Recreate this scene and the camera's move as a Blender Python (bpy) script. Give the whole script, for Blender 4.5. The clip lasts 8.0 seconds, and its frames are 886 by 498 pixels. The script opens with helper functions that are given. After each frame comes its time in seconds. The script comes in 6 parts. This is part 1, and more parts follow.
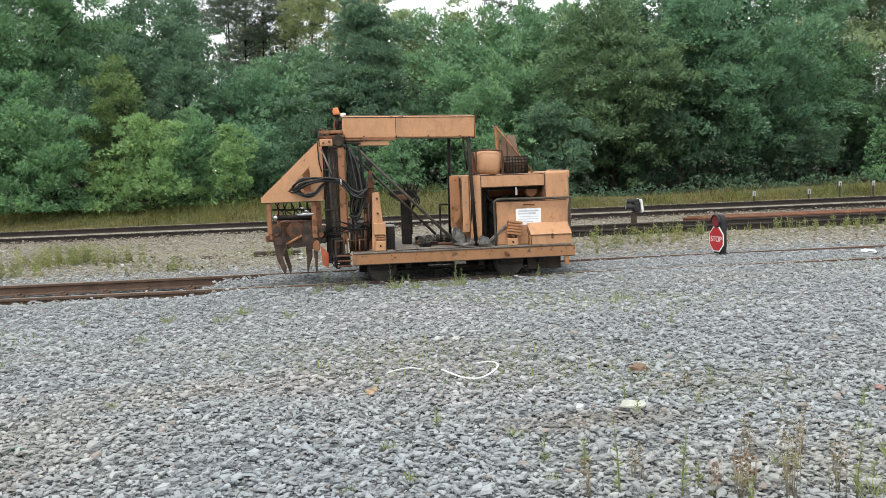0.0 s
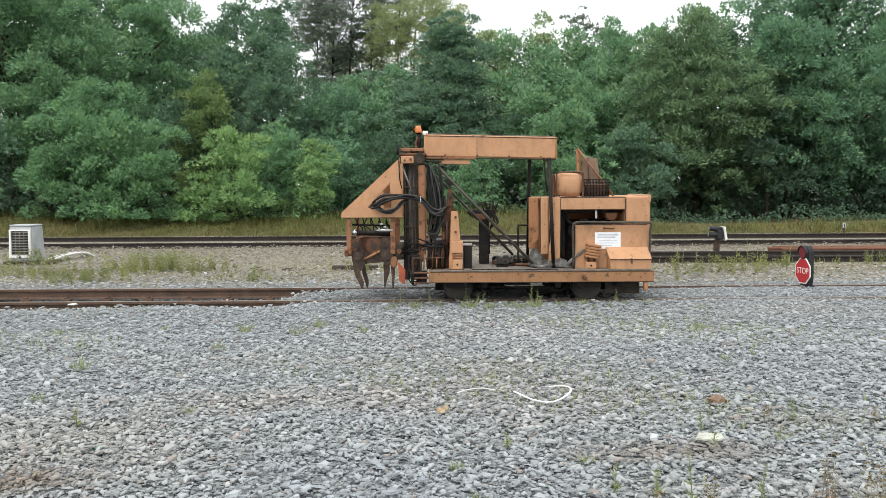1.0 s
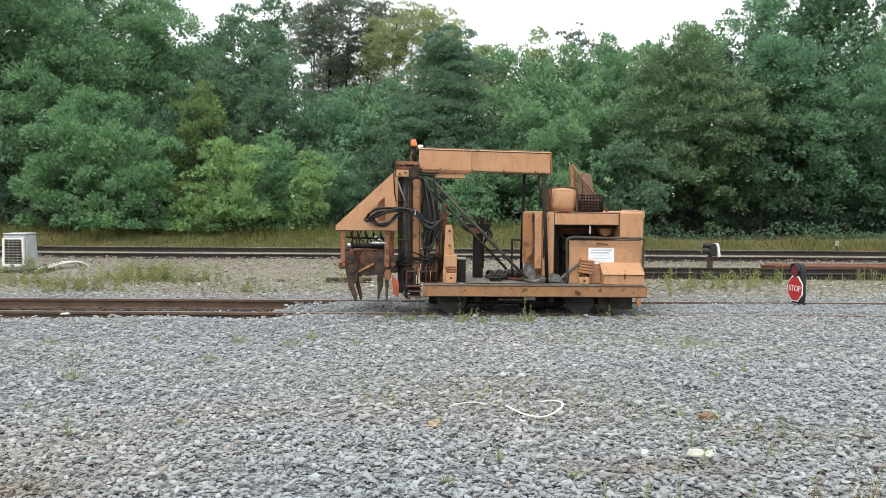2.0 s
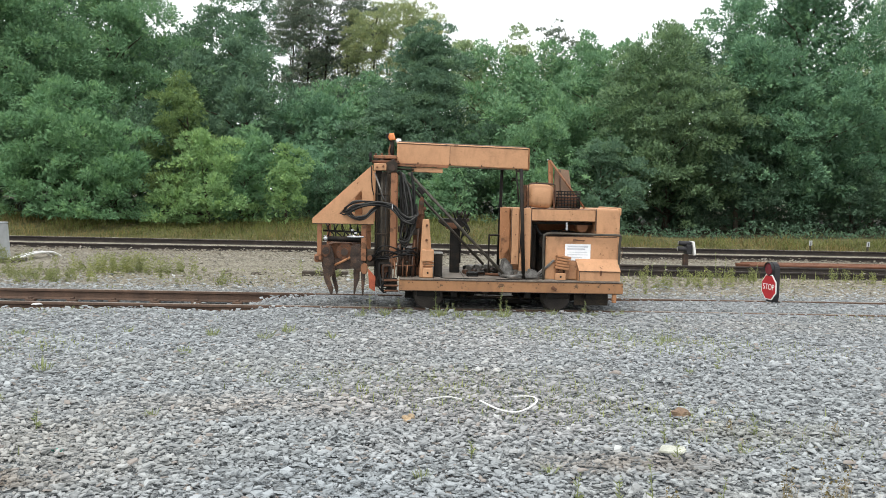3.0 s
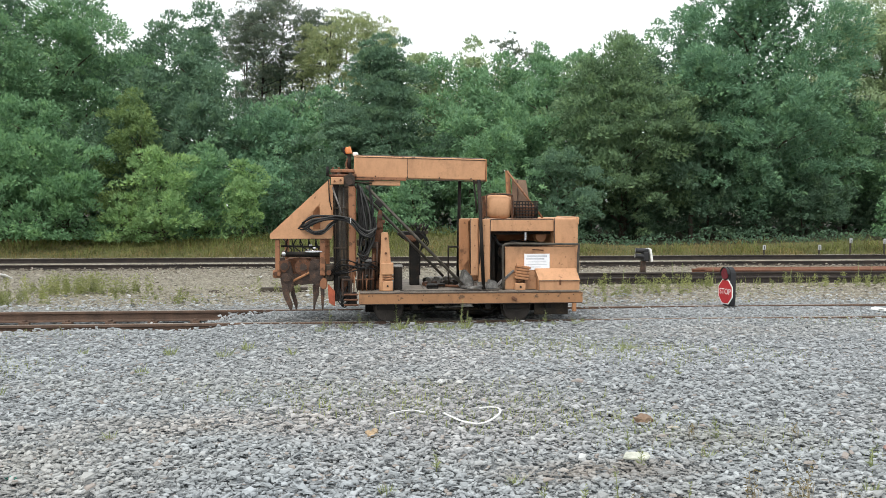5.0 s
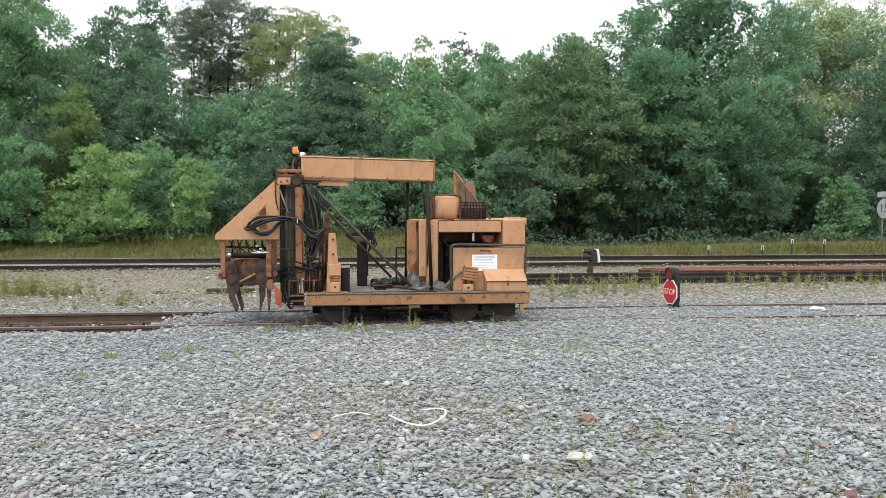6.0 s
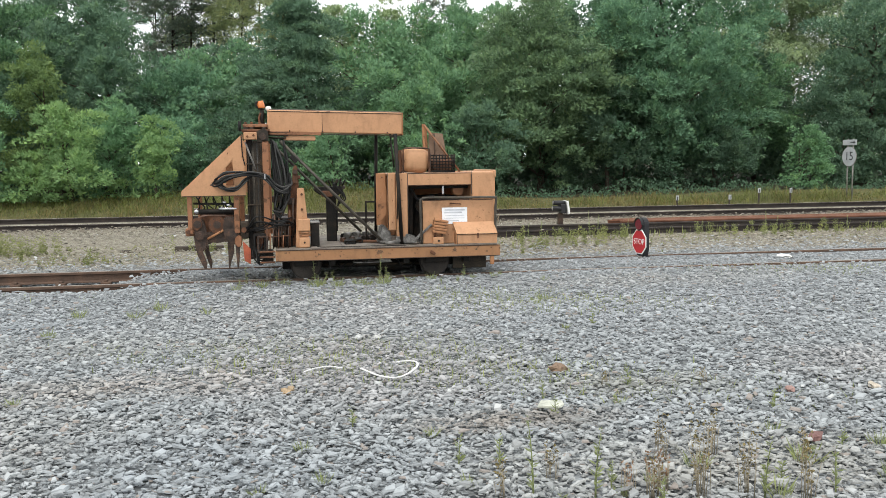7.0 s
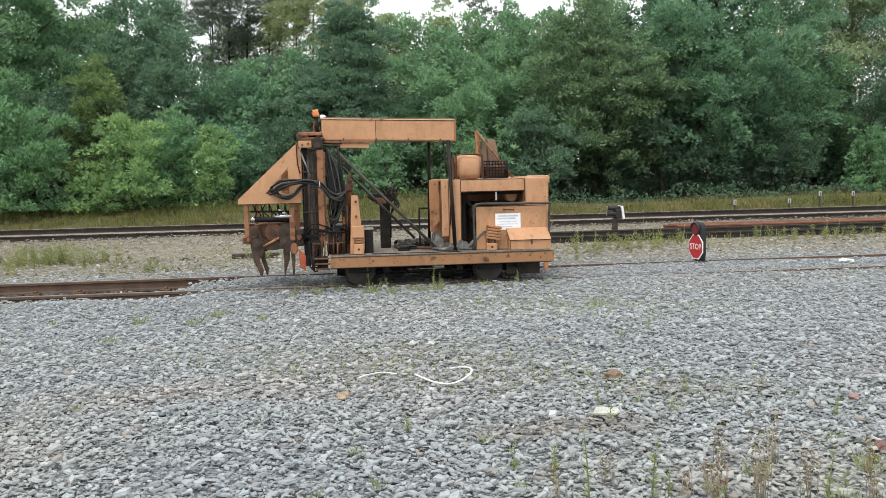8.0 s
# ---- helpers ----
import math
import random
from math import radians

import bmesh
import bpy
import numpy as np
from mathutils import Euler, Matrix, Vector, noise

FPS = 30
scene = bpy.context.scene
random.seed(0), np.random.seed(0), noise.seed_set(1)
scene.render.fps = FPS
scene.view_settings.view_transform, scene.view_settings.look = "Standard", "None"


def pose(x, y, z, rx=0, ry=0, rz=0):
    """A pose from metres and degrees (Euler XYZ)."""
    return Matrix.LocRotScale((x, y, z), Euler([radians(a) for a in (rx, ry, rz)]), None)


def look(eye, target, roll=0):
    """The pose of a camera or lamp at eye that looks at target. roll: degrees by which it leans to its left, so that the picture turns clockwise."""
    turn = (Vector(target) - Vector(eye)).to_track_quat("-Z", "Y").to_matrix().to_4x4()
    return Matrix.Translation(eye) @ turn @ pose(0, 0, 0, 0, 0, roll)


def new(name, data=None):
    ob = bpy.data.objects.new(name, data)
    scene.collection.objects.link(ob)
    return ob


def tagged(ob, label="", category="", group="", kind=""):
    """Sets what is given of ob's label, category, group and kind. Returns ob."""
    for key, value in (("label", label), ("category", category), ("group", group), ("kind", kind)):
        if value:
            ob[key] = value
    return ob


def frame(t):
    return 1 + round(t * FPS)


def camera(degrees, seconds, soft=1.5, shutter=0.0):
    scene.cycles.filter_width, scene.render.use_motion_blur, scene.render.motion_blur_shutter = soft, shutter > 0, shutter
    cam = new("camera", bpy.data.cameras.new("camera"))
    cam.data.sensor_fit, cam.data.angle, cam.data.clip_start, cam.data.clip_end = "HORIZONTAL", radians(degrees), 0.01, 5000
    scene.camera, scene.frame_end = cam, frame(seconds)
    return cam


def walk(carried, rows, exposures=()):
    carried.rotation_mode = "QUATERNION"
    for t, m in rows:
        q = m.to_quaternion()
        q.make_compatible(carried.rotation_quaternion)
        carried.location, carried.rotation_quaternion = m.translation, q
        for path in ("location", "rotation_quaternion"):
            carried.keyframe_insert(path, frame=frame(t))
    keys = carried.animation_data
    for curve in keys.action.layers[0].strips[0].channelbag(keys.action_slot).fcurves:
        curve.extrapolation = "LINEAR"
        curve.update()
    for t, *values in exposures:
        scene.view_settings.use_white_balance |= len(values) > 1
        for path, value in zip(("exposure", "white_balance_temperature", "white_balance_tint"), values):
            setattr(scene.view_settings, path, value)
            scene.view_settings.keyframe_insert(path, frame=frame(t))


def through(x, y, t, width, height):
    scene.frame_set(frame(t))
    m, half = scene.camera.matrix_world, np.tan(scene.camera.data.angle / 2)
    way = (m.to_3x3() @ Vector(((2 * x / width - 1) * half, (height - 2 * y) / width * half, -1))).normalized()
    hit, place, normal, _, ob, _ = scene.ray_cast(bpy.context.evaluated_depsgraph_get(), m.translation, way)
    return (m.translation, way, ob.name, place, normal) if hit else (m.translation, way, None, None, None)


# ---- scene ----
cam = camera(52.0, 8.0, 0.85)
PATH = [
    (0, (-0.002, 0.036, 1.58), (0.176, 2.019, 1.396), -2.1),
    (0.5, (-0.003, 0.036, 1.576), (0.002, 2.027, 1.39), -1.3),
    (1, (-0.001, 0.048, 1.58), (0.009, 2.043, 1.442), -0.3),
    (1.5, (-0.002, 0.021, 1.586), (0.006, 2.018, 1.481), -0.0),
    (3, (0.014, 0.043, 1.578), (0.086, 2.038, 1.459), 1.2),
    (3.5, (0.011, 0.061, 1.573), (0.113, 2.056, 1.46), 0.6),
    (4, (0.006, 0.06, 1.577), (0.156, 2.053, 1.48), -0.1),
    (5.5, (0.021, 0.071, 1.573), (0.196, 2.061, 1.484), 0.1),
    (6, (0.053, 0.075, 1.583), (0.322, 2.054, 1.493), 0.1),
    (6.5, (0.063, 0.077, 1.565), (0.417, 2.039, 1.4), -0.4),
    (7, (0.067, 0.105, 1.562), (0.398, 2.068, 1.372), -0.7),
    (7.5, (0.063, 0.112, 1.561), (0.336, 2.084, 1.37), -0.8),
    (8, (0.067, 0.102, 1.56), (0.282, 2.083, 1.386), -1.3),
]
walk(cam, [(t, look(eye, target, roll)) for t, eye, target, roll in PATH], [(0.0, 0.51), (0.5, 0.50), (1.5, 0.55), (6.0, 0.55), (7.0, 0.51), (8.0, 0.50)])

# ---- light: overcast sky, weak wide sun ----
world = bpy.data.worlds.new("overcast_sky")
scene.world = world
world.use_nodes = True
wn, wl = world.node_tree.nodes, world.node_tree.links
wbg = wn["Background"]
sky = wn.new("ShaderNodeTexSky")
sky.sky_type = "NISHITA"
sky.sun_disc = False
sky.sun_elevation, sky.sun_rotation = radians(52), radians(200)
sky.air_density, sky.dust_density = 1.0, 4.0
whit = wn.new("ShaderNodeMixRGB")
whit.inputs["Fac"].default_value = 0.86
whit.inputs["Color2"].default_value = (13.2, 13.6, 13.9, 1)
wl.new(sky.outputs["Color"], whit.inputs["Color1"])
wl.new(whit.outputs["Color"], wbg.inputs["Color"])
wbg.inputs["Strength"].default_value = 0.081
sun = new("sun", bpy.data.lights.new("sun", "SUN"))
sun.data.energy, sun.data.angle, sun.data.color = 1.4, radians(25), (1.0, 0.97, 0.92)
sun.matrix_world = look((-11, -13, 44), (0, 10, 0))


# ---- materials ----
def mat(name, base, dark=None, light=None, rough=0.8, metal=0.0, scale=8.0, bump=0.2, fine=60.0, spec=0.4, island=0.0, amount=0.6):
    """A surface with broad stains, fine grain and relief; island: brightness spread between loose pieces."""
    m = bpy.data.materials.new(name)
    m.use_nodes = True
    n, l = m.node_tree.nodes, m.node_tree.links
    b = n["Principled BSDF"]
    b.inputs["Roughness"].default_value, b.inputs["Metallic"].default_value = rough, metal
    b.inputs["Specular IOR Level"].default_value = spec
    co = n.new("ShaderNodeTexCoord")
    n1, n2 = n.new("ShaderNodeTexNoise"), n.new("ShaderNodeTexNoise")
    n1.inputs["Scale"].default_value, n1.inputs["Detail"].default_value = scale, 6
    n2.inputs["Scale"].default_value, n2.inputs["Detail"].default_value = fine, 4
    for t in (n1, n2):
        l.new(co.outputs["Object"], t.inputs["Vector"])
    ramp = n.new("ShaderNodeValToRGB")
    e = ramp.color_ramp.elements
    d = dark or tuple(c * 0.55 for c in base)
    li = light or tuple(min(1, c * 1.3) for c in base)
    e[0].position, e[0].color = 0.5 - amount * 0.4, (*d, 1)
    e[1].position, e[1].color = 0.5 + amount * 0.4, (*li, 1)
    k = e.new(0.5)
    k.color = (*base, 1)
    mixf = n.new("ShaderNodeMix")
    mixf.inputs["Factor"].default_value = 0.4
    l.new(n1.outputs["Fac"], mixf.inputs["A"])
    l.new(n2.outputs["Fac"], mixf.inputs["B"])
    l.new(mixf.outputs["Result"], ramp.inputs["Fac"])
    out = ramp.outputs["Color"]
    if island:
        g = n.new("ShaderNodeNewGeometry")
        hs = n.new("ShaderNodeHueSaturation")
        mr = n.new("ShaderNodeMapRange")
        mr.inputs["To Min"].default_value, mr.inputs["To Max"].default_value = 1 - island, 1 + island
        l.new(g.outputs["Random Per Island"], mr.inputs["Value"])
        l.new(mr.outputs["Result"], hs.inputs["Value"])
        l.new(out, hs.inputs["Color"])
        out = hs.outputs["Color"]
    l.new(out, b.inputs["Base Color"])
    if bump:
        bp = n.new("ShaderNodeBump")
        bp.inputs["Strength"].default_value, bp.inputs["Distance"].default_value = bump, 0.01
        l.new(n2.outputs["Fac"], bp.inputs["Height"])
        l.new(bp.outputs["Normal"], b.inputs["Normal"])
    return m


def paint(name, base, rust=(0.10, 0.045, 0.02), wear=0.62, rough=0.55):
    """Faded machine paint with grime, rust spots and streaks that run down."""
    m = mat(name, base, tuple(c * 0.78 for c in base), tuple(min(1, c * 1.14) for c in base), rough, 0, 3.0, 0.1, 40)
    n, l = m.node_tree.nodes, m.node_tree.links
    b = n["Principled BSDF"]
    src = b.inputs["Base Color"].links[0].from_socket
    co = n.new("ShaderNodeTexCoord")
    mp = n.new("ShaderNodeMapping")
    mp.inputs["Scale"].default_value = (7, 7, 2.6)
    l.new(co.outputs["Object"], mp.inputs["Vector"])
    streak, spot = n.new("ShaderNodeTexNoise"), n.new("ShaderNodeTexNoise")
    streak.inputs["Scale"].default_value, streak.inputs["Detail"].default_value = 1.5, 8
    spot.inputs["Scale"].default_value, spot.inputs["Detail"].default_value = 10, 10
    spot.inputs["Roughness"].default_value = 0.7
    l.new(mp.outputs["Vector"], streak.inputs["Vector"])
    l.new(co.outputs["Object"], spot.inputs["Vector"])
    grime = n.new("ShaderNodeTexNoise")
    grime.inputs["Scale"].default_value, grime.inputs["Detail"].default_value, grime.inputs["Roughness"].default_value = 2.2, 10, 0.75
    l.new(co.outputs["Object"], grime.inputs["Vector"])
    prev = src
    for tex, lo, hi, colour, most in ((streak, 0.52, 0.8, tuple((a * 0.5 + r) * 0.7 for a, r in zip(base, rust)), 0.55), (spot, wear, wear + 0.06, rust, 0.9), (grime, 0.55, 0.68, tuple(c * 0.45 for c in base), 0.6)):
        mr = n.new("ShaderNodeMapRange")
        mr.inputs["From Min"].default_value, mr.inputs["From Max"].default_value = lo, hi
        mr.inputs["To Max"].default_value = most
        l.new(tex.outputs["Fac"], mr.inputs["Value"])
        mx = n.new("ShaderNodeMixRGB")
        mx.inputs["Color2"].default_value = (*colour, 1)
        l.new(mr.outputs["Result"], mx.inputs["Fac"])
        l.new(prev, mx.inputs["Color1"])
        prev = mx.outputs["Color"]
    l.new(prev, b.inputs["Base Color"])
    return m


def leafy(name, base, spread=0.14, through=0.3):
    """Leaves: matt and slightly glossy, lit through, each leaf its own tone."""
    m = bpy.data.materials.new(name)
    m.use_nodes = True
    n, l = m.node_tree.nodes, m.node_tree.links
    b = n["Principled BSDF"]
    b.inputs["Roughness"].default_value, b.inputs["Specular IOR Level"].default_value = 0.6, 0.2
    g = n.new("ShaderNodeNewGeometry")
    co = n.new("ShaderNodeTexCoord")
    tx = n.new("ShaderNodeTexNoise")
    tx.inputs["Scale"].default_value = 0.7
    l.new(co.outputs["Object"], tx.inputs["Vector"])
    ad = n.new("ShaderNodeMix")
    ad.inputs["Factor"].default_value = 0.45
    l.new(g.outputs["Random Per Island"], ad.inputs["A"])
    l.new(tx.outputs["Fac"], ad.inputs["B"])
    r = n.new("ShaderNodeValToRGB")
    e = r.color_ramp.elements
    e[0].position, e[0].color = 0.15, (*(c * (1 - spread) for c in base), 1)
    e[1].position, e[1].color = 0.9, (base[0] * (1 + 1.3 * spread), base[1] * (1 + spread), base[2] * (1 + 0.7 * spread), 1)
    l.new(ad.outputs["Result"], r.inputs["Fac"])
    # young growth and sunlit tips: some sprays painted lighter and yellower
    ty = n.new("ShaderNodeTexNoise")
    ty.inputs["Scale"].default_value, ty.inputs["Detail"].default_value = 1.9, 3
    l.new(co.outputs["Object"], ty.inputs["Vector"])
    yr = n.new("ShaderNodeMapRange")
    yr.inputs["From Min"].default_value, yr.inputs["From Max"].default_value = 0.48, 0.7
    yr.inputs["To Max"].default_value = 0.9
    l.new(ty.outputs["Fac"], yr.inputs["Value"])
    yg = n.new("ShaderNodeMixRGB")
    yg.inputs["Color2"].default_value = (base[0] * 1.6, base[1] * 1.42, base[2] * 1.15, 1)
    l.new(yr.outputs["Result"], yg.inputs["Fac"])
    l.new(r.outputs["Color"], yg.inputs["Color1"])
    l.new(yg.outputs["Color"], b.inputs["Base Color"])
    tr = n.new("ShaderNodeBsdfTranslucent")
    l.new(yg.outputs["Color"], tr.inputs["Color"])
    mx = n.new("ShaderNodeMixShader")
    mx.inputs["Fac"].default_value = through
    l.new(b.outputs["BSDF"], mx.inputs[1])
    l.new(tr.outputs["BSDF"], mx.inputs[2])
    l.new(mx.outputs["Shader"], n["Material Output"].inputs["Surface"])
    return m


M_PAINT = paint("faded_orange_paint", (0.495, 0.266, 0.138))
M_PAINT_WORN = paint("worn_orange_paint", (0.37, 0.175, 0.08), wear=0.565)
M_RUSTY = mat("rusty_steel", (0.12, 0.055, 0.03), (0.03, 0.02, 0.015), (0.24, 0.10, 0.045), 0.85, 0.0, 9, 0.4)
M_DARK = mat("greasy_black_steel", (0.015, 0.0135, 0.012), (0.006, 0.006, 0.006), (0.05, 0.034, 0.022), 0.6, 0.0, 7, 0.3, spec=0.2)
M_HOSE = mat("black_rubber", (0.011, 0.011, 0.011), rough=0.5, bump=0.05, spec=0.22)
# grey from dust and from the rubber's sheen, both put into the colour
M_GREYHOSE = mat("dusty_sheen_rubber", (0.045, 0.045, 0.043), (0.018, 0.018, 0.018), (0.10, 0.098, 0.09), 0.6, 0, 9, 0.05, spec=0.3)
M_MAST = mat("greasy_brown_steel", (0.040, 0.031, 0.022), (0.010, 0.009, 0.008), (0.11, 0.072, 0.042), 0.6, 0, 6, 0.3, spec=0.25)
M_SCRAP = mat("scuffed_scrap_steel", (0.15, 0.145, 0.135), (0.035, 0.03, 0.027), (0.40, 0.39, 0.37), 0.45, 0.4, 14, 0.3)
M_STAY = mat("weathered_olive_steel", (0.05, 0.044, 0.034), (0.016, 0.014, 0.012), (0.12, 0.10, 0.075), 0.6, 0, 8, 0.2)
M_COLUMN = paint("rusted_orange_paint", (0.27, 0.12, 0.058), wear=0.54)
M_BEAM = paint("dirty_orange_paint", (0.315, 0.16, 0.074), (0.075, 0.045, 0.025), wear=0.575)
M_STEEL = mat("bright_steel", (0.55, 0.55, 0.55), rough=0.25, metal=1.0, bump=0.03, spec=0.5)
M_GREY = mat("scuffed_grey_steel", (0.30, 0.29, 0.27), (0.08, 0.07, 0.06), (0.5, 0.48, 0.45), 0.5, 0.5, 8, 0.2)
M_DECK = mat("worn_deck_plate", (0.17, 0.145, 0.12), (0.05, 0.04, 0.035), (0.28, 0.25, 0.21), 0.75, 0.0, 5, 0.4)
M_PAPER = mat("white_paper", (0.82, 0.84, 0.86), (0.72, 0.74, 0.78), (0.88, 0.88, 0.9), 0.7, 0, 12, 0.05)
M_INK = mat("faded_print", (0.55, 0.57, 0.61), rough=0.7, bump=0)
M_BEACON = mat("orange_beacon_lens", (0.60, 0.19, 0.05), rough=0.2, bump=0, spec=0.6)
M_FLAP = mat("red_orange_flap", (0.37, 0.085, 0.04), (0.16, 0.05, 0.03), (0.46, 0.13, 0.06), 0.6, 0, 8, 0.1)
M_RAIL = mat("rusted_rail", (0.098, 0.062, 0.044), (0.05, 0.034, 0.026), (0.16, 0.098, 0.065), 0.85, 0, 6, 0.3)
# worn heads: their shine is put into a pale, matt colour
M_RAILTOP = mat("pale_shine_rail_head", (0.56, 0.52, 0.45), (0.4, 0.36, 0.3), (0.66, 0.62, 0.56), 0.6, 0.0, 5, 0.05)
M_NEARTOP = mat("dull_rail_head", (0.25, 0.22, 0.185), (0.12, 0.095, 0.075), (0.36, 0.33, 0.29), 0.65, 0.0, 5, 0.1)
M_RAILDARK = mat("dark_oily_rail", (0.030, 0.024, 0.021), (0.013, 0.011, 0.010), (0.065, 0.045, 0.034), 0.75, 0, 6, 0.3)
M_NEWRUST = mat("orange_rust_rail", (0.165, 0.075, 0.045), (0.085, 0.04, 0.026), (0.235, 0.112, 0.066), 0.9, 0, 5, 0.3)
M_BARK = mat("bark", (0.085, 0.07, 0.05), (0.03, 0.025, 0.02), (0.15, 0.13, 0.1), 0.9, 0, 4, 0.6, 25)
M_PINEBARK = mat("pine_bark", (0.05, 0.04, 0.035), (0.02, 0.018, 0.015), (0.10, 0.07, 0.05), 0.9, 0, 4, 0.6, 25)
M_BOX = mat("pale_grey_plastic", (0.40, 0.42, 0.43), (0.28, 0.29, 0.29), (0.5, 0.52, 0.53), 0.55, 0, 4, 0.05)
M_RED = mat("red_reflective_sheet", (0.44, 0.022, 0.03), (0.4, 0.02, 0.02), (0.56, 0.04, 0.04), 0.4, 0, 8, 0.02)
M_WHITE = mat("white_enamel", (0.78, 0.78, 0.76), (0.55, 0.54, 0.5), (0.84, 0.84, 0.82), 0.45, 0, 8, 0.03)
M_BLACK = mat("matt_black_plastic", (0.018, 0.018, 0.02), rough=0.55, bump=0.05)
M_LENS = mat("dark_red_lens", (0.14, 0.01, 0.022), rough=0.15, bump=0, spec=0.7)
M_CONC = mat("weathered_concrete", (0.36, 0.35, 0.32), (0.2, 0.19, 0.17), (0.48, 0.47, 0.44), 0.9, 0, 6, 0.4)
M_WOODOLD = mat("old_tarred_timber", (0.06, 0.05, 0.04), (0.03, 0.025, 0.02), (0.11, 0.09, 0.07), 0.9, 0, 6, 0.5)
M_STONE = mat("crushed_grey_stone", (0.312, 0.332, 0.338), (0.24, 0.258, 0.266), (0.38, 0.402, 0.41), 0.7, 0, 6, 0.25, 80, island=0.25)


def tint_patches(m, places):
    """Mixes earth, oil and painted light and shade into the stone, in soft-edged patches on the ground."""
    n, l = m.node_tree.nodes, m.node_tree.links
    b = n["Principled BSDF"]
    prev = b.inputs["Base Color"].links[0].from_socket
    co = n.new("ShaderNodeTexCoord")
    nz = n.new("ShaderNodeTexNoise")
    nz.inputs["Scale"].default_value, nz.inputs["Detail"].default_value = 1.6, 5
    l.new(co.outputs["Object"], nz.inputs["Vector"])
    g = n.new("ShaderNodeNewGeometry")
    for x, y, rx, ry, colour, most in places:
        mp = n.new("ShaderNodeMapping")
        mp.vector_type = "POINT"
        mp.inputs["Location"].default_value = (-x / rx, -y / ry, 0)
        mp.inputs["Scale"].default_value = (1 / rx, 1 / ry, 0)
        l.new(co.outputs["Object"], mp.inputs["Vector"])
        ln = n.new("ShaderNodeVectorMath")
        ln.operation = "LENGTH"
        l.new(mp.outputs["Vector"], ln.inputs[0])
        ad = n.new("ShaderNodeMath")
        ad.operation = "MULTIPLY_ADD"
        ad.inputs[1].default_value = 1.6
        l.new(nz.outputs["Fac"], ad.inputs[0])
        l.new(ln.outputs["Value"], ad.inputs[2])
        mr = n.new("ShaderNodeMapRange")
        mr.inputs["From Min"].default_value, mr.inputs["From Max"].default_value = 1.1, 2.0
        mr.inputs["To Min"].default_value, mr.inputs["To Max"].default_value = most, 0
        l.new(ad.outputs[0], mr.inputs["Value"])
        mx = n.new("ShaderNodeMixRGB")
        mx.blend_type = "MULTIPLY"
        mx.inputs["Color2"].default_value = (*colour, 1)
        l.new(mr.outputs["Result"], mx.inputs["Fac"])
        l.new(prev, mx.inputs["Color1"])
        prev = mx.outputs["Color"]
    # one stone in forty is nearly white, some are brown
    for lo, colour in ((0.985, (0.46, 0.47, 0.46)), (0.935, (0.27, 0.24, 0.215))):
        c = n.new("ShaderNodeMath")
        c.operation = "COMPARE"
        c.inputs[1].default_value, c.inputs[2].default_value = lo, 0.004 if lo > 0.98 else 0.02
        l.new(g.outputs["Random Per Island"], c.inputs[0])
        mx = n.new("ShaderNodeMixRGB")
        mx.inputs["Color2"].default_value = (*colour, 1)
        l.new(c.outputs[0], mx.inputs["Fac"])
        l.new(prev, mx.inputs["Color1"])
        prev = mx.outputs["Color"]
    l.new(prev, b.inputs["Base Color"])


# the two patches at y 9.4 put the paler grazing light into the stone
PATCHES = [(-1.0, 8.2, 2.5, 0.7, (1.1, 1.06, 1.0), 0.6), (3.2, 9.4, 2.6, 1.2, (1.09, 1.08, 1.1), 0.7), (-3.4, 9.4, 1.8, 1.0, (1.07, 1.08, 1.1), 0.7), (4.4, 6.2, 1.0, 0.8, (1.06, 0.96, 0.92), 0.6), (-0.3, 4.6, 1.2, 0.7, (0.9, 0.93, 0.97), 0.6), (4.6, 11.2, 2.5, 0.7, (1.12, 1.05, 0.97), 0.6),
           ]
# earthy tints; the one at y 9.8 is lightened for grazing light
EARTH_AND_GRAZING = [(-2.6, 5.2, 1.5, 1.3, (1.08, 1.0, 0.92), 0.9), (-1.2, 6.6, 1.2, 0.5, (1.15, 1.02, 0.92), 0.7), (0.5, 6.9, 1.5, 1.4, (1.08, 0.97, 0.93), 0.7),
           (0.4, 9.8, 2.0, 1.3, (1.2, 1.13, 1.08), 0.7), (-2.3, 4.75, 0.55, 0.25, (0.62, 0.5, 0.4), 0.8), (1.3, 5.3, 0.7, 0.25, (0.75, 0.62, 0.52), 0.8), (2.2, 4.3, 1.3, 0.7, (1.0, 0.93, 0.84), 0.8), (2.4, 6.0, 0.7, 0.35, (0.85, 0.8, 0.7), 0.7), (4.6, 14.3, 1.5, 0.3, (0.8, 0.75, 0.72), 0.6)]
# oil stains, with the shade under the machine put into the colour too
OIL_AND_SHADE = [(0.9, 12.7, 2.1, 0.72, (0.34, 0.31, 0.28), 0.92), (-0.7, 12.3, 0.9, 0.5, (0.5, 0.47, 0.44), 0.85), (-0.6, 12.5, 0.7, 0.35, (0.62, 0.58, 0.54), 0.8)]
tint_patches(M_STONE, PATCHES + EARTH_AND_GRAZING + OIL_AND_SHADE)
M_STONE_FAR = mat("weathered_track_stone", (0.255, 0.235, 0.195), (0.16, 0.145, 0.115), (0.36, 0.34, 0.29), 0.85, 0, 6, 0.25, 80, island=0.4)
tint_patches(M_STONE_FAR, [(2, 23.6, 30, 1.2, (0.70, 0.65, 0.58), 0.85), (-6, 17, 4.5, 1.2, (0.95, 0.97, 0.7), 0.6), (7, 18, 6, 1.0, (0.97, 0.95, 0.7), 0.6)])
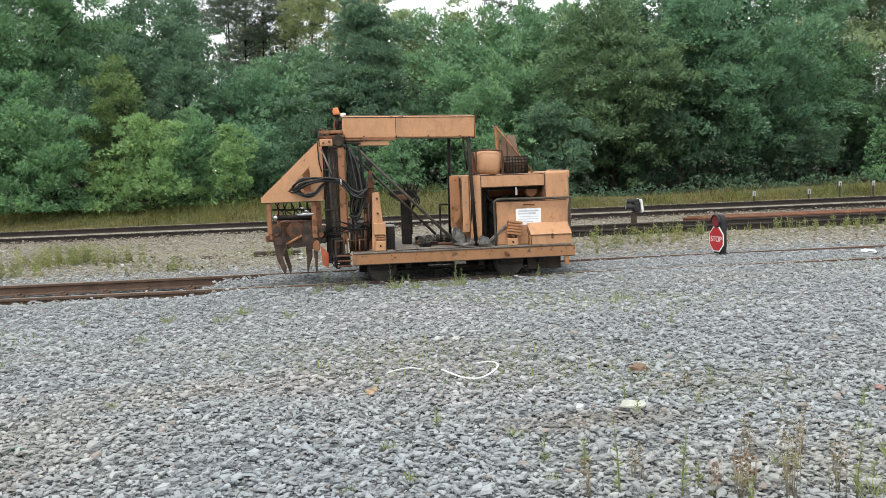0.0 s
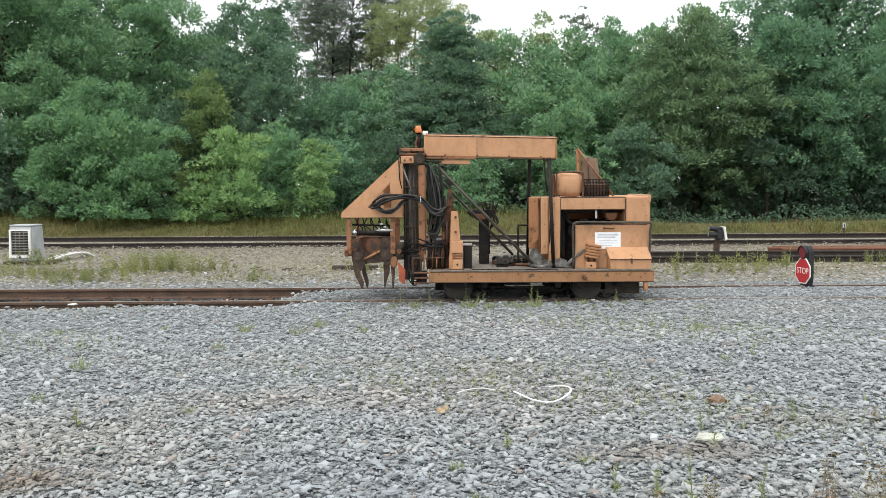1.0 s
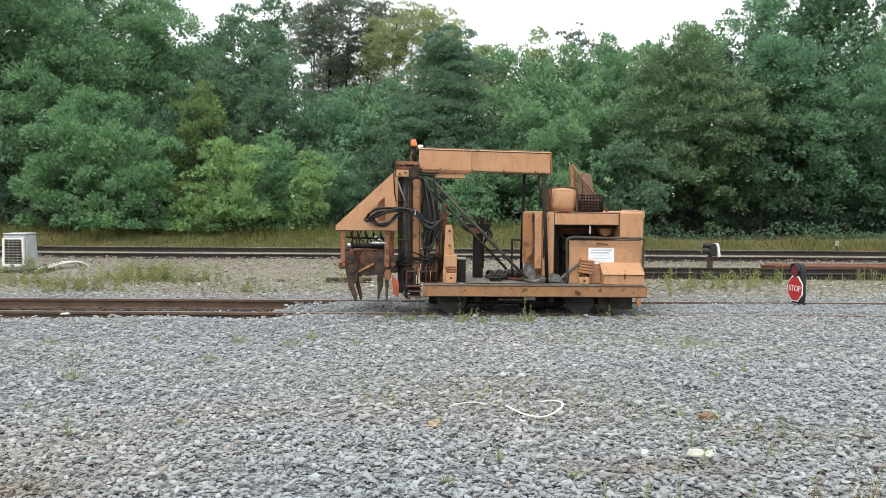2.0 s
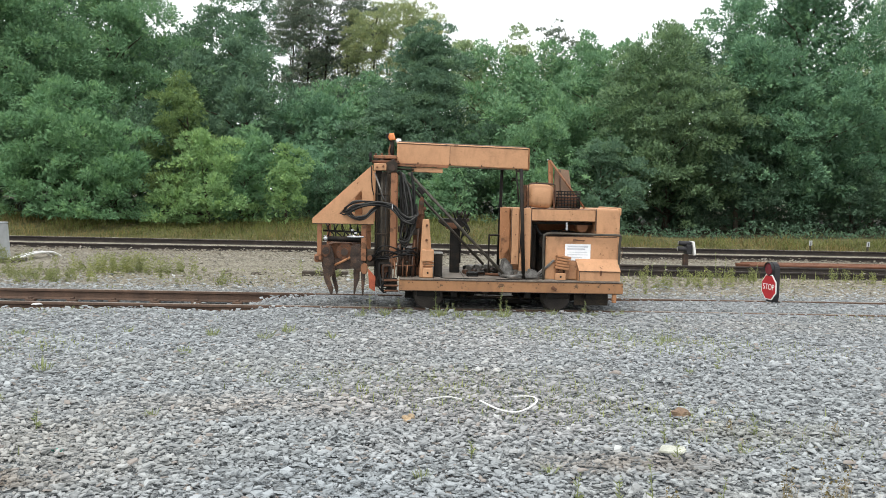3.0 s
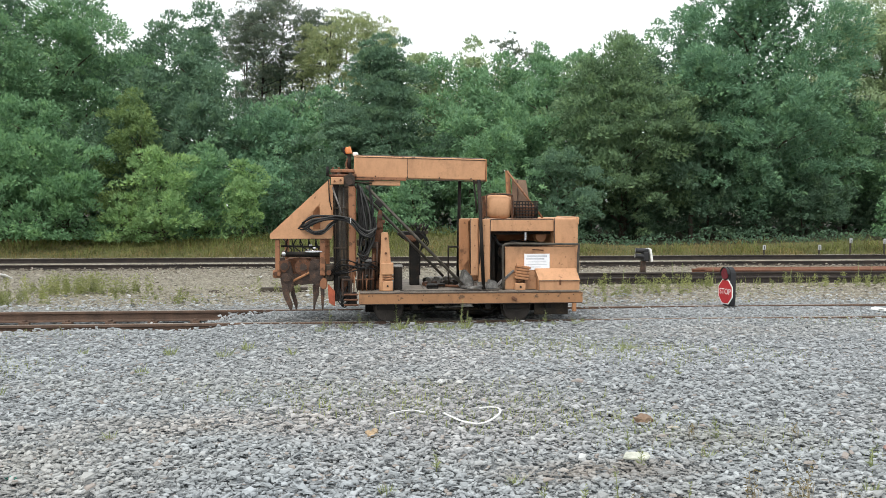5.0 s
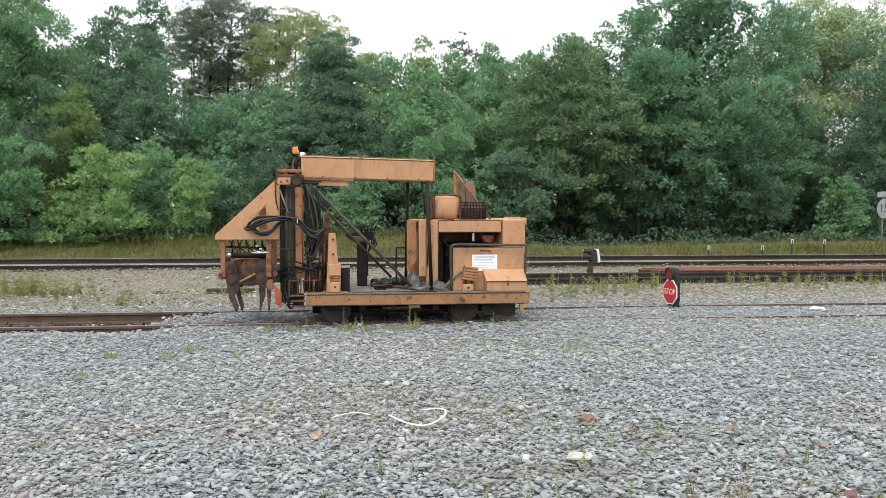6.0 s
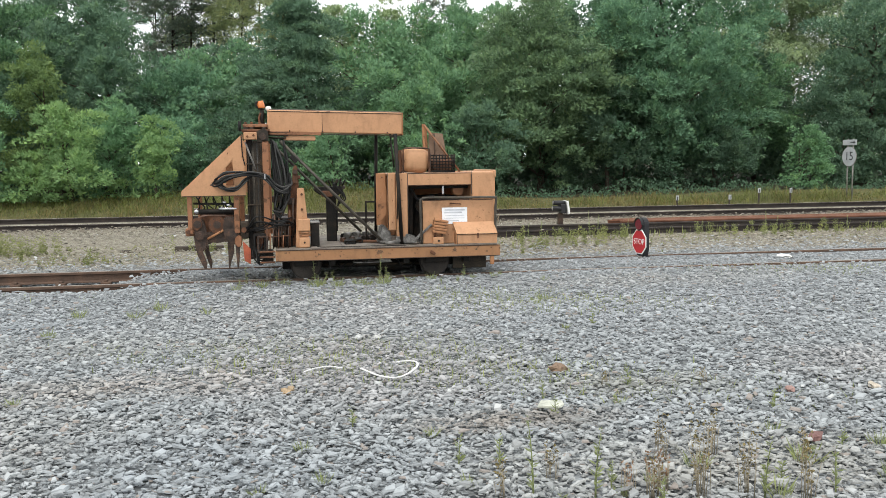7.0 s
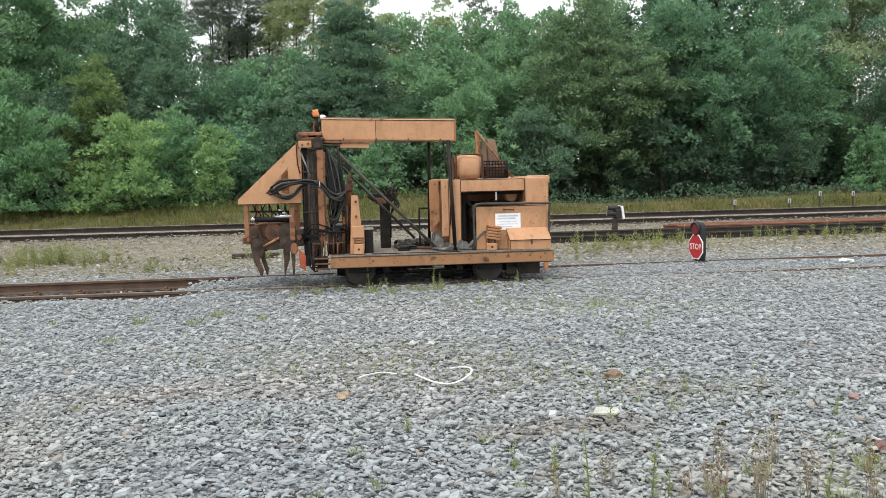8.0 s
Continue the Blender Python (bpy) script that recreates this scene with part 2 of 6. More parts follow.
L_DARK = leafy("dark_leaves", (0.122, 0.216, 0.142))
L_MID = leafy("mid_green_leaves", (0.160, 0.298, 0.164))
L_BLUE = leafy("grey_green_leaves", (0.146, 0.280, 0.172))
L_LIGHT = leafy("light_green_leaves", (0.205, 0.345, 0.146))
L_OLIVE = leafy("olive_leaves", (0.155, 0.240, 0.096))
L_YELLOW = leafy("yellowish_leaves", (0.31, 0.375, 0.20), through=0.6)
# darker copy of the leaf colour, for foliage in the trees' shade
L_SHADED = leafy("shaded_green_leaves", (0.090, 0.162, 0.104))
L_BUSH = leafy("bush_leaves", (0.142, 0.278, 0.142))
L_OAK = leafy("oak_leaves", (0.142, 0.236, 0.132), 0.3)
L_PALE = leafy("pale_willow_leaves", (0.255, 0.350, 0.195))
# needles lightened to put the haze over the pines into their colour
L_PINE = leafy("pine_needles", (0.145, 0.190, 0.150), through=0.4)
L_WEED = leafy("weed_leaves", (0.27, 0.325, 0.155), 0.4, 0.45)
L_SIDING = leafy("siding_weeds", (0.225, 0.265, 0.115), 0.4, 0.4)
M_PLATE = mat("brown_sheet_metal", (0.21, 0.135, 0.09), (0.1, 0.06, 0.04), (0.3, 0.2, 0.14), 0.7, 0, 6, 0.2)
M_WHEEL = mat("dull_wheel_steel", (0.045, 0.037, 0.031), (0.016, 0.014, 0.012), (0.09, 0.075, 0.062), 0.6, 0.2, 7, 0.2)
M_GRAB = mat("greasy_rust_steel", (0.048, 0.030, 0.021), (0.012, 0.010, 0.008), (0.16, 0.08, 0.045), 0.55, 0, 9, 0.3)
L_DRY = leafy("dry_grass", (0.20, 0.172, 0.082), 0.45)
L_TALL = leafy("tall_bank_grass", (0.17, 0.215, 0.075), 0.4)
# taken a tenth darker, for the shade of the overhanging trees
L_GRASS = leafy("bank_grass", (0.125, 0.148, 0.052), 0.5)


# ---- mesh helpers ----
def thing(name, at, label, category, group="", kind=""):
    ob = new(name)
    ob.empty_display_size = 0.1
    ob.location = at
    return tagged(ob, label, category, group, kind)


def origin(ob):
    v = Vector((0, 0, 0))
    while ob is not None:
        v += ob.location
        ob = ob.parent
    return v


def part(name, bm, material, parent, label="", smooth=False):
    """Links a bmesh, drawn in world places, as one mesh under parent."""
    bm.transform(Matrix.Translation(-origin(parent)))
    bm.normal_update()
    me = bpy.data.meshes.new(name)
    bm.to_mesh(me)
    bm.free()
    me.materials.append(material)
    if smooth:
        for p in me.polygons:
            p.use_smooth = True
    ob = new(name, me)
    ob.parent = parent
    return tagged(ob, label)


def solo(name, bm, material, at, label, category, group="", kind="", smooth=False):
    """A thing of one mesh, drawn in world places, with its origin at its base."""
    bm.transform(Matrix.Translation(-Vector(at)))
    bm.normal_update()
    me = bpy.data.meshes.new(name)
    bm.to_mesh(me)
    bm.free()
    me.materials.append(material)
    if smooth:
        for p in me.polygons:
            p.use_smooth = True
    ob = new(name, me)
    ob.location = at
    return tagged(ob, label, category, group, kind)


def box(x0, x1, y0, y1, z0, z1, bevel=0.008, bm=None, turn=None):
    own = bmesh.new()
    bmesh.ops.create_cube(own, size=1)
    own.transform(Matrix.Translation(((x0 + x1) / 2, (y0 + y1) / 2, (z0 + z1) / 2)) @ Matrix.Diagonal((x1 - x0, y1 - y0, z1 - z0, 1)))
    if bevel:
        bmesh.ops.bevel(own, geom=own.edges[:], offset=min(bevel, 0.4 * min(x1 - x0, y1 - y0, z1 - z0)), segments=2, affect="EDGES", profile=0.5)
    if turn is not None:
        c = Vector(((x0 + x1) / 2, (y0 + y1) / 2, (z0 + z1) / 2))
        own.transform(Matrix.Translation(c) @ turn @ Matrix.Translation(-c))
    return own if bm is None else join(bm, own)


def join(bm, other):
    me = bpy.data.meshes.new("tmp")
    other.to_mesh(me)
    other.free()
    bm.from_mesh(me)
    bpy.data.meshes.remove(me)
    return bm


def prism(poly, y0, y1, bevel=0.006):
    """A plate with the outline poly in x and z, from y0 to y1."""
    bm = bmesh.new()
    a = [bm.verts.new((x, y0, z)) for x, z in poly]
    f = bm.faces.new(a)
    r = bmesh.ops.extrude_face_region(bm, geom=[f])
    bmesh.ops.translate(bm, vec=(0, y1 - y0, 0), verts=[v for v in r["geom"] if isinstance(v, bmesh.types.BMVert)])
    bmesh.ops.recalc_face_normals(bm, faces=bm.faces[:])
    if bevel:
        bmesh.ops.bevel(bm, geom=bm.edges[:], offset=bevel, segments=2, affect="EDGES")
    return bm


def frame_plate(outer, inner, y0, y1):
    """A plate with a hole: both outlines have the same number of corners."""
    bm = bmesh.new()
    rings = []
    for y in (y0, y1):
        rings.append(([bm.verts.new((x, y, z)) for x, z in outer], [bm.verts.new((x, y, z)) for x, z in inner]))
    k = len(outer)
    for i in range(k):
        j = (i + 1) % k
        (o0, i0), (o1, i1) = rings
        bm.faces.new((o0[i], o0[j], i0[j], i0[i]))
        bm.faces.new((o1[i], o1[j], i1[j], i1[i]))
        bm.faces.new((o0[i], o0[j], o1[j], o1[i]))
        bm.faces.new((i0[i], i0[j], i1[j], i1[i]))
    bmesh.ops.recalc_face_normals(bm, faces=bm.faces[:])
    bmesh.ops.bevel(bm, geom=[e for e in bm.edges if e.calc_face_angle(0) > 0.6], offset=0.006, segments=2, affect="EDGES")
    return bm


def tube(points, r, seg=10, bm=None, caps=True, r1=None):
    """A round bar along points; r1: the radius at its far end."""
    own = bm if bm is not None else bmesh.new()
    pts = [Vector(p) for p in points]
    rings = []
    side = None
    for i, p in enumerate(pts):
        d = (pts[min(i + 1, len(pts) - 1)] - pts[max(i - 1, 0)]).normalized()
        if side is None:
            side = d.orthogonal().normalized()
        side = (side - d * side.dot(d)).normalized()
        up = d.cross(side)
        rr = r if r1 is None else r + (r1 - r) * i / (len(pts) - 1)
        rings.append([own.verts.new(p + (side * math.cos(a) + up * math.sin(a)) * rr) for a in (2 * math.pi * k / seg for k in range(seg))])
    for a, b in zip(rings, rings[1:]):
        for k in range(seg):
            own.faces.new((a[k], a[(k + 1) % seg], b[(k + 1) % seg], b[k])).smooth = True
    if caps:
        own.faces.new(rings[0][::-1])
        own.faces.new(rings[-1])
    return own


def arc(points, steps=8):
    """A smooth line through points."""
    p = [Vector(q) for q in points]
    p = [2 * p[0] - p[1], *p, 2 * p[-1] - p[-2]]
    out = []
    for a, b, c, d in zip(p, p[1:], p[2:], p[3:]):
        for k in range(steps):
            t = k / steps
            out.append(0.5 * (2 * b + (c - a) * t + (2 * a - 5 * b + 4 * c - d) * t * t + (3 * b - a - 3 * c + d) * t ** 3))
    return out + [p[-2]]


def mesh_np(name, verts, faces, material, smooth=False):
    """A mesh from numpy arrays; faces all of one size."""
    me = bpy.data.meshes.new(name)
    k = faces.shape[1]
    me.vertices.add(len(verts))
    me.vertices.foreach_set("co", np.asarray(verts, np.float32).ravel())
    me.loops.add(faces.size)
    me.loops.foreach_set("vertex_index", faces.astype(np.int32).ravel())
    me.polygons.add(len(faces))
    me.polygons.foreach_set("loop_start", np.arange(0, faces.size, k, dtype=np.int32))
    me.polygons.foreach_set("loop_total", np.full(len(faces), k, np.int32))
    me.polygons.foreach_set("use_smooth", np.full(len(faces), smooth))
    me.update(calc_edges=True)
    me.validate()
    me.materials.append(material)
    return me


RNG = np.random.default_rng(7)


# ---- ground: one sheet to the horizon ----
def smooth01(a, b, v):
    t = np.clip((v - a) / (b - a), 0, 1)
    return t * t * (3 - 2 * t)


def ground_z(x, y):
    z = 0.015 * np.sin(x * 0.9 + 1.3 * np.sin(y * 0.7)) * np.sin(y * 0.8 + 0.5) * smooth01(1, 4, y) * (1 - smooth01(26, 28, y))
    # the near track's bed lies open where the rails stand clear of the stone
    left = smooth01(-1.7, -2.5, x)
    z = z - 0.085 * left * smooth01(11.6, 12.15, y) * (1 - smooth01(12.4, 12.5, y)) * (0.75 + 0.25 * np.sin(x * 2.1))
    edge = smooth01(-1.6, -2.4, x + 0.25 * np.sin(y * 3)) * smooth01(12.42, 12.55, y) * (1 - smooth01(14.02, 14.4, y))
    z = z - 0.165 * edge
    z = z - 0.05 * smooth01(14.3, 15.5, y)
    right = smooth01(2.7, 3.3, x)
    z = z + 0.002 * right * smooth01(13.35, 13.75, y) * (1 - smooth01(13.96, 14.1, y)) + 0.002 * right * smooth01(12.0, 12.3, y) * (1 - smooth01(12.5, 12.7, y))
    z = z - 0.08 * smooth01(24.4, 25.2, y) * (1 - smooth01(27.2, 27.8, y)) + 0.05 * smooth01(25.6, 26.8, y) + 0.08 * smooth01(25.42, 25.52, y) * (1 - smooth01(26.7, 26.85, y))
    bank = smooth01(27.4, 31.5, y)
    return z + bank * (0.50 + 0.12 * np.sin(x * 0.35 + 1)) * (1 - 0.4 * smooth01(3, 9, x)) + 0.5 * smooth01(31, 60, y)


def axis(spans):
    return np.concatenate([np.arange(a, b, s) for a, b, s in spans])


gx = axis([(-600, -60, 60), (-60, -20, 4), (-20, 24, 0.35), (24, 60, 4), (60, 601, 60)])
gy = axis([(-600, -40, 80), (-40, 2, 3), (2, 11.4, 0.35), (11.4, 15, 0.1), (15, 24.9, 0.3), (24.9, 27.2, 0.1), (27.2, 33, 0.3), (33, 60, 1.5), (60, 601, 60)])
X, Y = np.meshgrid(gx, gy)
Z = ground_z(X, Y)
idx = np.arange(X.size).reshape(X.shape)
gf = np.stack([idx[:-1, :-1], idx[:-1, 1:], idx[1:, 1:], idx[1:, :-1]], -1).reshape(-1, 4)


def ground_material():
    m = bpy.data.materials.new("stone_and_bank_ground")
    m.use_nodes = True
    n, l = m.node_tree.nodes, m.node_tree.links
    b = n["Principled BSDF"]
    b.inputs["Roughness"].default_value = 0.9
    b.inputs["Specular IOR Level"].default_value = 0.2
    co = n.new("ShaderNodeTexCoord")
    sep = n.new("ShaderNodeSeparateXYZ")
    l.new(co.outputs["Object"], sep.inputs["Vector"])
    big = n.new("ShaderNodeTexNoise")
    big.inputs["Scale"].default_value, big.inputs["Detail"].default_value = 0.6, 6
    l.new(co.outputs["Object"], big.inputs["Vector"])
    vor = n.new("ShaderNodeTexVoronoi")
    vor.inputs["Scale"].default_value = 22
    l.new(co.outputs["Object"], vor.inputs["Vector"])

    def ramp(fac, stops):
        r = n.new("ShaderNodeValToRGB")
        e = r.color_ramp.elements
        e[0].position, e[0].color = stops[0][0], (*stops[0][1], 1)
        e[1].position, e[1].color = stops[-1][0], (*stops[-1][1], 1)
        for p, c in stops[1:-1]:
            e.new(p).color = (*c, 1)
        l.new(fac, r.inputs["Fac"])
        return r.outputs["Color"]

    tone = n.new("ShaderNodeSeparateColor")
    l.new(vor.outputs["Color"], tone.inputs["Color"])
    near = ramp(tone.outputs["Red"], [(0, (0.065, 0.068, 0.07)), (0.5, (0.165, 0.176, 0.18)), (1, (0.29, 0.308, 0.315))])
    mid = ramp(tone.outputs["Red"], [(0, (0.11, 0.10, 0.075)), (0.5, (0.21, 0.19, 0.145)), (1, (0.32, 0.30, 0.24))])
    gr = n.new("ShaderNodeTexNoise")
    gr.inputs["Scale"].default_value, gr.inputs["Detail"].default_value = 5, 8
    l.new(co.outputs["Object"], gr.inputs["Vector"])
    bank = ramp(gr.outputs["Fac"], [(0.3, (0.06, 0.062, 0.026)), (0.55, (0.11, 0.11, 0.045)), (0.75, (0.16, 0.135, 0.065))])

    def blend(lo, hi, c1, c2, wobble):
        ad = n.new("ShaderNodeMath")
        ad.operation = "MULTIPLY_ADD"
        ad.inputs[1].default_value = wobble
        l.new(big.outputs["Fac"], ad.inputs[0])
        l.new(sep.outputs["Y"], ad.inputs[2])
        mr = n.new("ShaderNodeMapRange")
        mr.inputs["From Min"].default_value, mr.inputs["From Max"].default_value = lo + wobble / 2, hi + wobble / 2
        l.new(ad.outputs[0], mr.inputs["Value"])
        mx = n.new("ShaderNodeMixRGB")
        l.new(mr.outputs["Result"], mx.inputs["Fac"])
        l.new(c1, mx.inputs["Color1"])
        l.new(c2, mx.inputs["Color2"])
        return mx.outputs["Color"]

    c = blend(14.2, 15.6, near, mid, 1.5)
    c = blend(27.6, 28.2, c, bank, 0.8)
    # leaf litter under the trees, made near-black to carry the wood's shade
    shaded_litter = ramp(gr.outputs["Fac"], [(0.3, (0.018, 0.018, 0.01)), (0.7, (0.05, 0.05, 0.025))])
    c = blend(31.4, 32.4, c, shaded_litter, 0.8)
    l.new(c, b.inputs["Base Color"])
    bp = n.new("ShaderNodeBump")
    bp.inputs["Strength"].default_value, bp.inputs["Distance"].default_value = 0.7, 0.03
    l.new(vor.outputs["Distance"], bp.inputs["Height"])
    bp.invert = True
    l.new(bp.outputs["Normal"], b.inputs["Normal"])
    return m


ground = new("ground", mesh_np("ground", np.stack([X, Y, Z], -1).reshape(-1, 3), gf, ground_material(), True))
tagged(ground, "grey crushed stone yard rising to a grassy bank", "ground", kind="structure")


# ---- tracks ----
def rail_profile():
    w, h = 0.035, 0.155
    half = [(0.0, 0.0), (w * 0.75, 0.0), (w, -0.008), (w, -0.035), (0.010, -0.048), (0.010, -0.125), (0.07, -0.142), (0.07, -h), (0, -h)]
    return half + [(-x, z) for x, z in half[-2:0:-1]]


def rail_bm(x0, x1, y0, y1, z, steps=24, bow=0.0):
    bm = bmesh.new()
    prof = rail_profile()
    rows = []
    for i in range(steps + 1):
        t = i / steps
        x, y = x0 + (x1 - x0) * t, y0 + (y1 - y0) * t + bow * math.sin(math.pi * t)
        rows.append([bm.verts.new((x, y + a, z + b)) for a, b in prof])
    for a, b in zip(rows, rows[1:]):
        for k in range(len(prof)):
            bm.faces.new((a[k], b[k], b[(k + 1) % len(prof)], a[(k + 1) % len(prof)]))
    bm.faces.new(rows[0])
    bm.faces.new(rows[-1][::-1])
    bmesh.ops.recalc_face_normals(bm, faces=bm.faces[:])
    return bm


def worn_top(material, ob):
    ob.data.materials.append(material)
    top = max(v.co.z for v in ob.data.vertices)
    for p in ob.data.polygons:
        if p.normal.z > 0.9 and p.center.z > top - 0.02:
            p.material_index = 1


near_track = thing("railway_track", (0, 13.25, 0), "rusty rails half buried in grey crushed stone", "railway track")
for y0, y1, z in ((12.44, 12.54, 0.022), (14.0, 14.0, 0.03)):
    r = part("rail", rail_bm(-80, 90, y0, y1, z, 40), M_RAIL, near_track)
    worn_top(M_NEARTOP, r)
for i in range(17):
    x = -2.6 - 0.62 * i
    for y in (12.56, 13.9):
        chair = box(x - 0.07, x + 0.07, y - 0.06, y + 0.06, -0.17, -0.112, 0.012)
        box(x - 0.025, x + 0.025, y - 0.045, y + 0.045, -0.115, -0.085, 0.008, chair)
        part("rail_chair", chair, M_RAIL, near_track)
mid_track = thing("railway_track", (40, 19.8, 0), "dark rusty siding rails overgrown with weeds", "railway track")
part("rail", rail_bm(2.6, 90, 18.98, 18.9, 0.09), M_RAILDARK, mid_track)
part("rail", rail_bm(2.6, 90, 20.5, 20.4, 0.085), M_RAILDARK, mid_track)
far_track = thing("railway_track", (0, 26.1, 0), "used main line rails with worn heads painted pale for shine", "railway track")
for y, z in ((25.35, 0.04), (26.9, 0.13)):
    r = part("rail", rail_bm(-90, 100, y, y + 0.1, z, 40), M_RAILDARK, far_track)
    worn_top(M_RAILTOP, r)


# ---- trees and bushes ----
def rand_dirs(n):
    v = RNG.normal(size=(n, 3))
    return v / np.linalg.norm(v, axis=1, keepdims=True)


def leaf_mesh(name, pos, nrm, size, material, slim=0.5, droop=0.0):
    """Many small folded leaves at pos, facing nrm."""
    n = len(pos)
    nrm = nrm / np.linalg.norm(nrm, axis=1, keepdims=True)
    t = np.cross(nrm, rand_dirs(n))
    t /= np.linalg.norm(t, axis=1, keepdims=True) + 1e-9
    if droop:
        t = t * (1 - droop) + np.array([0, 0, -droop])
        t /= np.linalg.norm(t, axis=1, keepdims=True) + 1e-9
    s = np.cross(nrm, t)
    L = (size * RNG.uniform(0.6, 1.3, n))[:, None]
    mid = pos + t * L * 0.45
    fold = nrm * L * 0.10
    v = np.stack([pos, mid + s * L * slim * 0.5 + fold, pos + t * L, mid - s * L * slim * 0.5 + fold], 1).reshape(-1, 3)
    b = np.arange(n)[:, None] * 4
    f = np.concatenate([b + [0, 1, 2], b + [0, 2, 3]], 1).reshape(-1, 3)
    return mesh_np(name, v, f, material)


def spray_mesh(name, pos, nrm, out, size, material, slim=0.55, droop=0.0):
    """Pointed leaves that grow outwards along out."""
    n = len(pos)
    t = out + rand_dirs(n) * 0.75 + np.array([0, 0, 0.15 - 1.6 * droop])
    t /= np.linalg.norm(t, axis=1, keepdims=True) + 1e-9
    s = np.cross(t, nrm)
    s /= np.linalg.norm(s, axis=1, keepdims=True) + 1e-9
    L = (size * RNG.uniform(0.6, 1.35, n))[:, None]
    w = s * L * slim * 0.55
    v = np.stack([pos + w - t * L * 0.1, pos - w, pos + t * L * 0.95], 1).reshape(-1, 3)
    return mesh_np(name, v, np.arange(3 * n).reshape(-1, 3), material)


PROFILES = {
    "round": lambda u: np.sqrt(np.clip(1 - (2 * u - 0.9) ** 2 / 1.21, 0.03, 1)),
    "cone": lambda u: np.clip(1.05 * (1 - u) ** 0.7, 0.06, 1) * (0.6 + 0.4 * smooth01(0, 0.2, u)),
    "bush": lambda u: np.clip(1 - u ** 2.2, 0.04, 1) ** 0.6,
    "dome": lambda u: np.clip(1 - u, 0.02, 1) ** 0.48 * (0.75 + 0.25 * smooth01(0, 0.25, u)),
    "column": lambda u: np.clip(1 - np.abs(2 * u - 0.8) ** 3, 0.08, 1) ** 0.7,
}


def crown_points(h0, h1, R, profile, clumps, per, flat=0.9, leaf=0.2, lean=0.45, inner=0.16, clump=0.13):
    """Leaf places, facings and sizes: leafy clumps cover the lobes of an uneven crown, with shoots and gaps between them."""
    lobes = max(9, clumps // 14)
    u = np.clip((np.arange(lobes) + RNG.uniform(0, 1, lobes)) / lobes, 0, 1) ** 0.9
    front = RNG.uniform(0, 1, lobes) < 0.82
    a = np.where(front, RNG.uniform(math.pi, 2 * math.pi, lobes), RNG.uniform(0, math.pi, lobes))
    prof = PROFILES[profile](u)
    lr = R * (0.16 + 0.26 * prof) * RNG.uniform(0.75, 1.25, lobes)
    rad = np.maximum(R * prof * RNG.uniform(0.86, 1.12, lobes) - 0.75 * lr, 0)
    lz = np.clip(h0 + (h1 - h0) * u, h0 + 0.35 * lr, h1 - 0.75 * lr * RNG.uniform(0.6, 1.25, lobes))
    lc = np.stack([rad * np.cos(a), rad * np.sin(a), lz], 1)
    # clumps on the lobes, mostly on their outer and upper sides
    w = lr ** 2
    which = RNG.choice(lobes, clumps, p=w / w.sum())
    d = rand_dirs(clumps)
    out = np.stack([np.cos(a), np.sin(a), 0 * a], -1)[which]
    d = d + out * 0.45 + np.array([0, -0.15, 0.25])
    d /= np.linalg.norm(d, axis=1, keepdims=True)
    reach = RNG.uniform(0.6, 1.12, clumps)
    shoot = RNG.uniform(0, 1, clumps) < 0.10
    reach = np.where(shoot, reach * 1.1, reach)
    d[:, 2] += 0.8 * shoot
    d /= np.linalg.norm(d, axis=1, keepdims=True)
    deep = RNG.uniform(0, 1, clumps) < inner
    reach = np.where(deep, 0.35, reach)
    c = lc[which] + d * (lr[which] * reach)[:, None]
    c[:, 2] = np.maximum(c[:, 2], 0.12)
    cr = R * clump * RNG.uniform(0.65, 1.5, clumps) * np.where(shoot, 0.6, 1.0)
    want = per * np.where(deep, 0.45, 1.0) * cr ** 2 / (leaf * leaf * 0.27)
    k = np.repeat(np.arange(clumps), np.maximum(want * RNG.uniform(0.8, 1.2, clumps), 4).astype(int))
    e = rand_dirs(len(k))
    e[:, 2] = np.where(e[:, 2] < -0.12, -e[:, 2], e[:, 2])
    r = cr[k] * RNG.uniform(0.45, 1.15, len(k)) ** 0.6
    pos = c[k] + e * r[:, None] * np.array([1, 1, flat])
    nrm = e * 0.7 + d[k] * lean + np.array([0, -0.2, 0.5]) + RNG.normal(size=e.shape) * 0.25
    pos[:, 2] = np.maximum(pos[:, 2], 0.04)
    out = e * 0.7 + d[k] * 0.5
    thin = (pos[:, 1] < 0.3 * R) | (RNG.uniform(0, 1, len(k)) < 0.35)
    return pos[thin], nrm[thin], c, (leaf * np.where(deep, 1.25, 1.0)[k])[thin], out[thin]


def wood(trunk_h, r, targets, bend=0.15, slope=0.55, limb=0.38):
    """A tapered trunk with limbs that reach towards targets."""
    bm = bmesh.new()
    line = [Vector((bend * math.sin(2.3 * t + r * 40), bend * math.sin(3.1 * t + 1), trunk_h * t - 0.25 * (t == 0))) for t in np.linspace(0, 1, 7)]
    tube(line, r, 8, bm, True, r * 0.25)
    for c in targets:
        e = Vector(c)
        t = min(0.93, max(0.12, (c[2] - slope * math.hypot(c[0], c[1])) / trunk_h))
        p = line[int(t * 6)].lerp(line[min(6, int(t * 6) + 1)], t * 6 % 1)
        m = p.lerp(e, 0.5) + Vector((0, 0, 0.12 * (e - p).length))
        tube([p, m, e], r * limb, 5, bm, True, r * 0.06)
    return bm


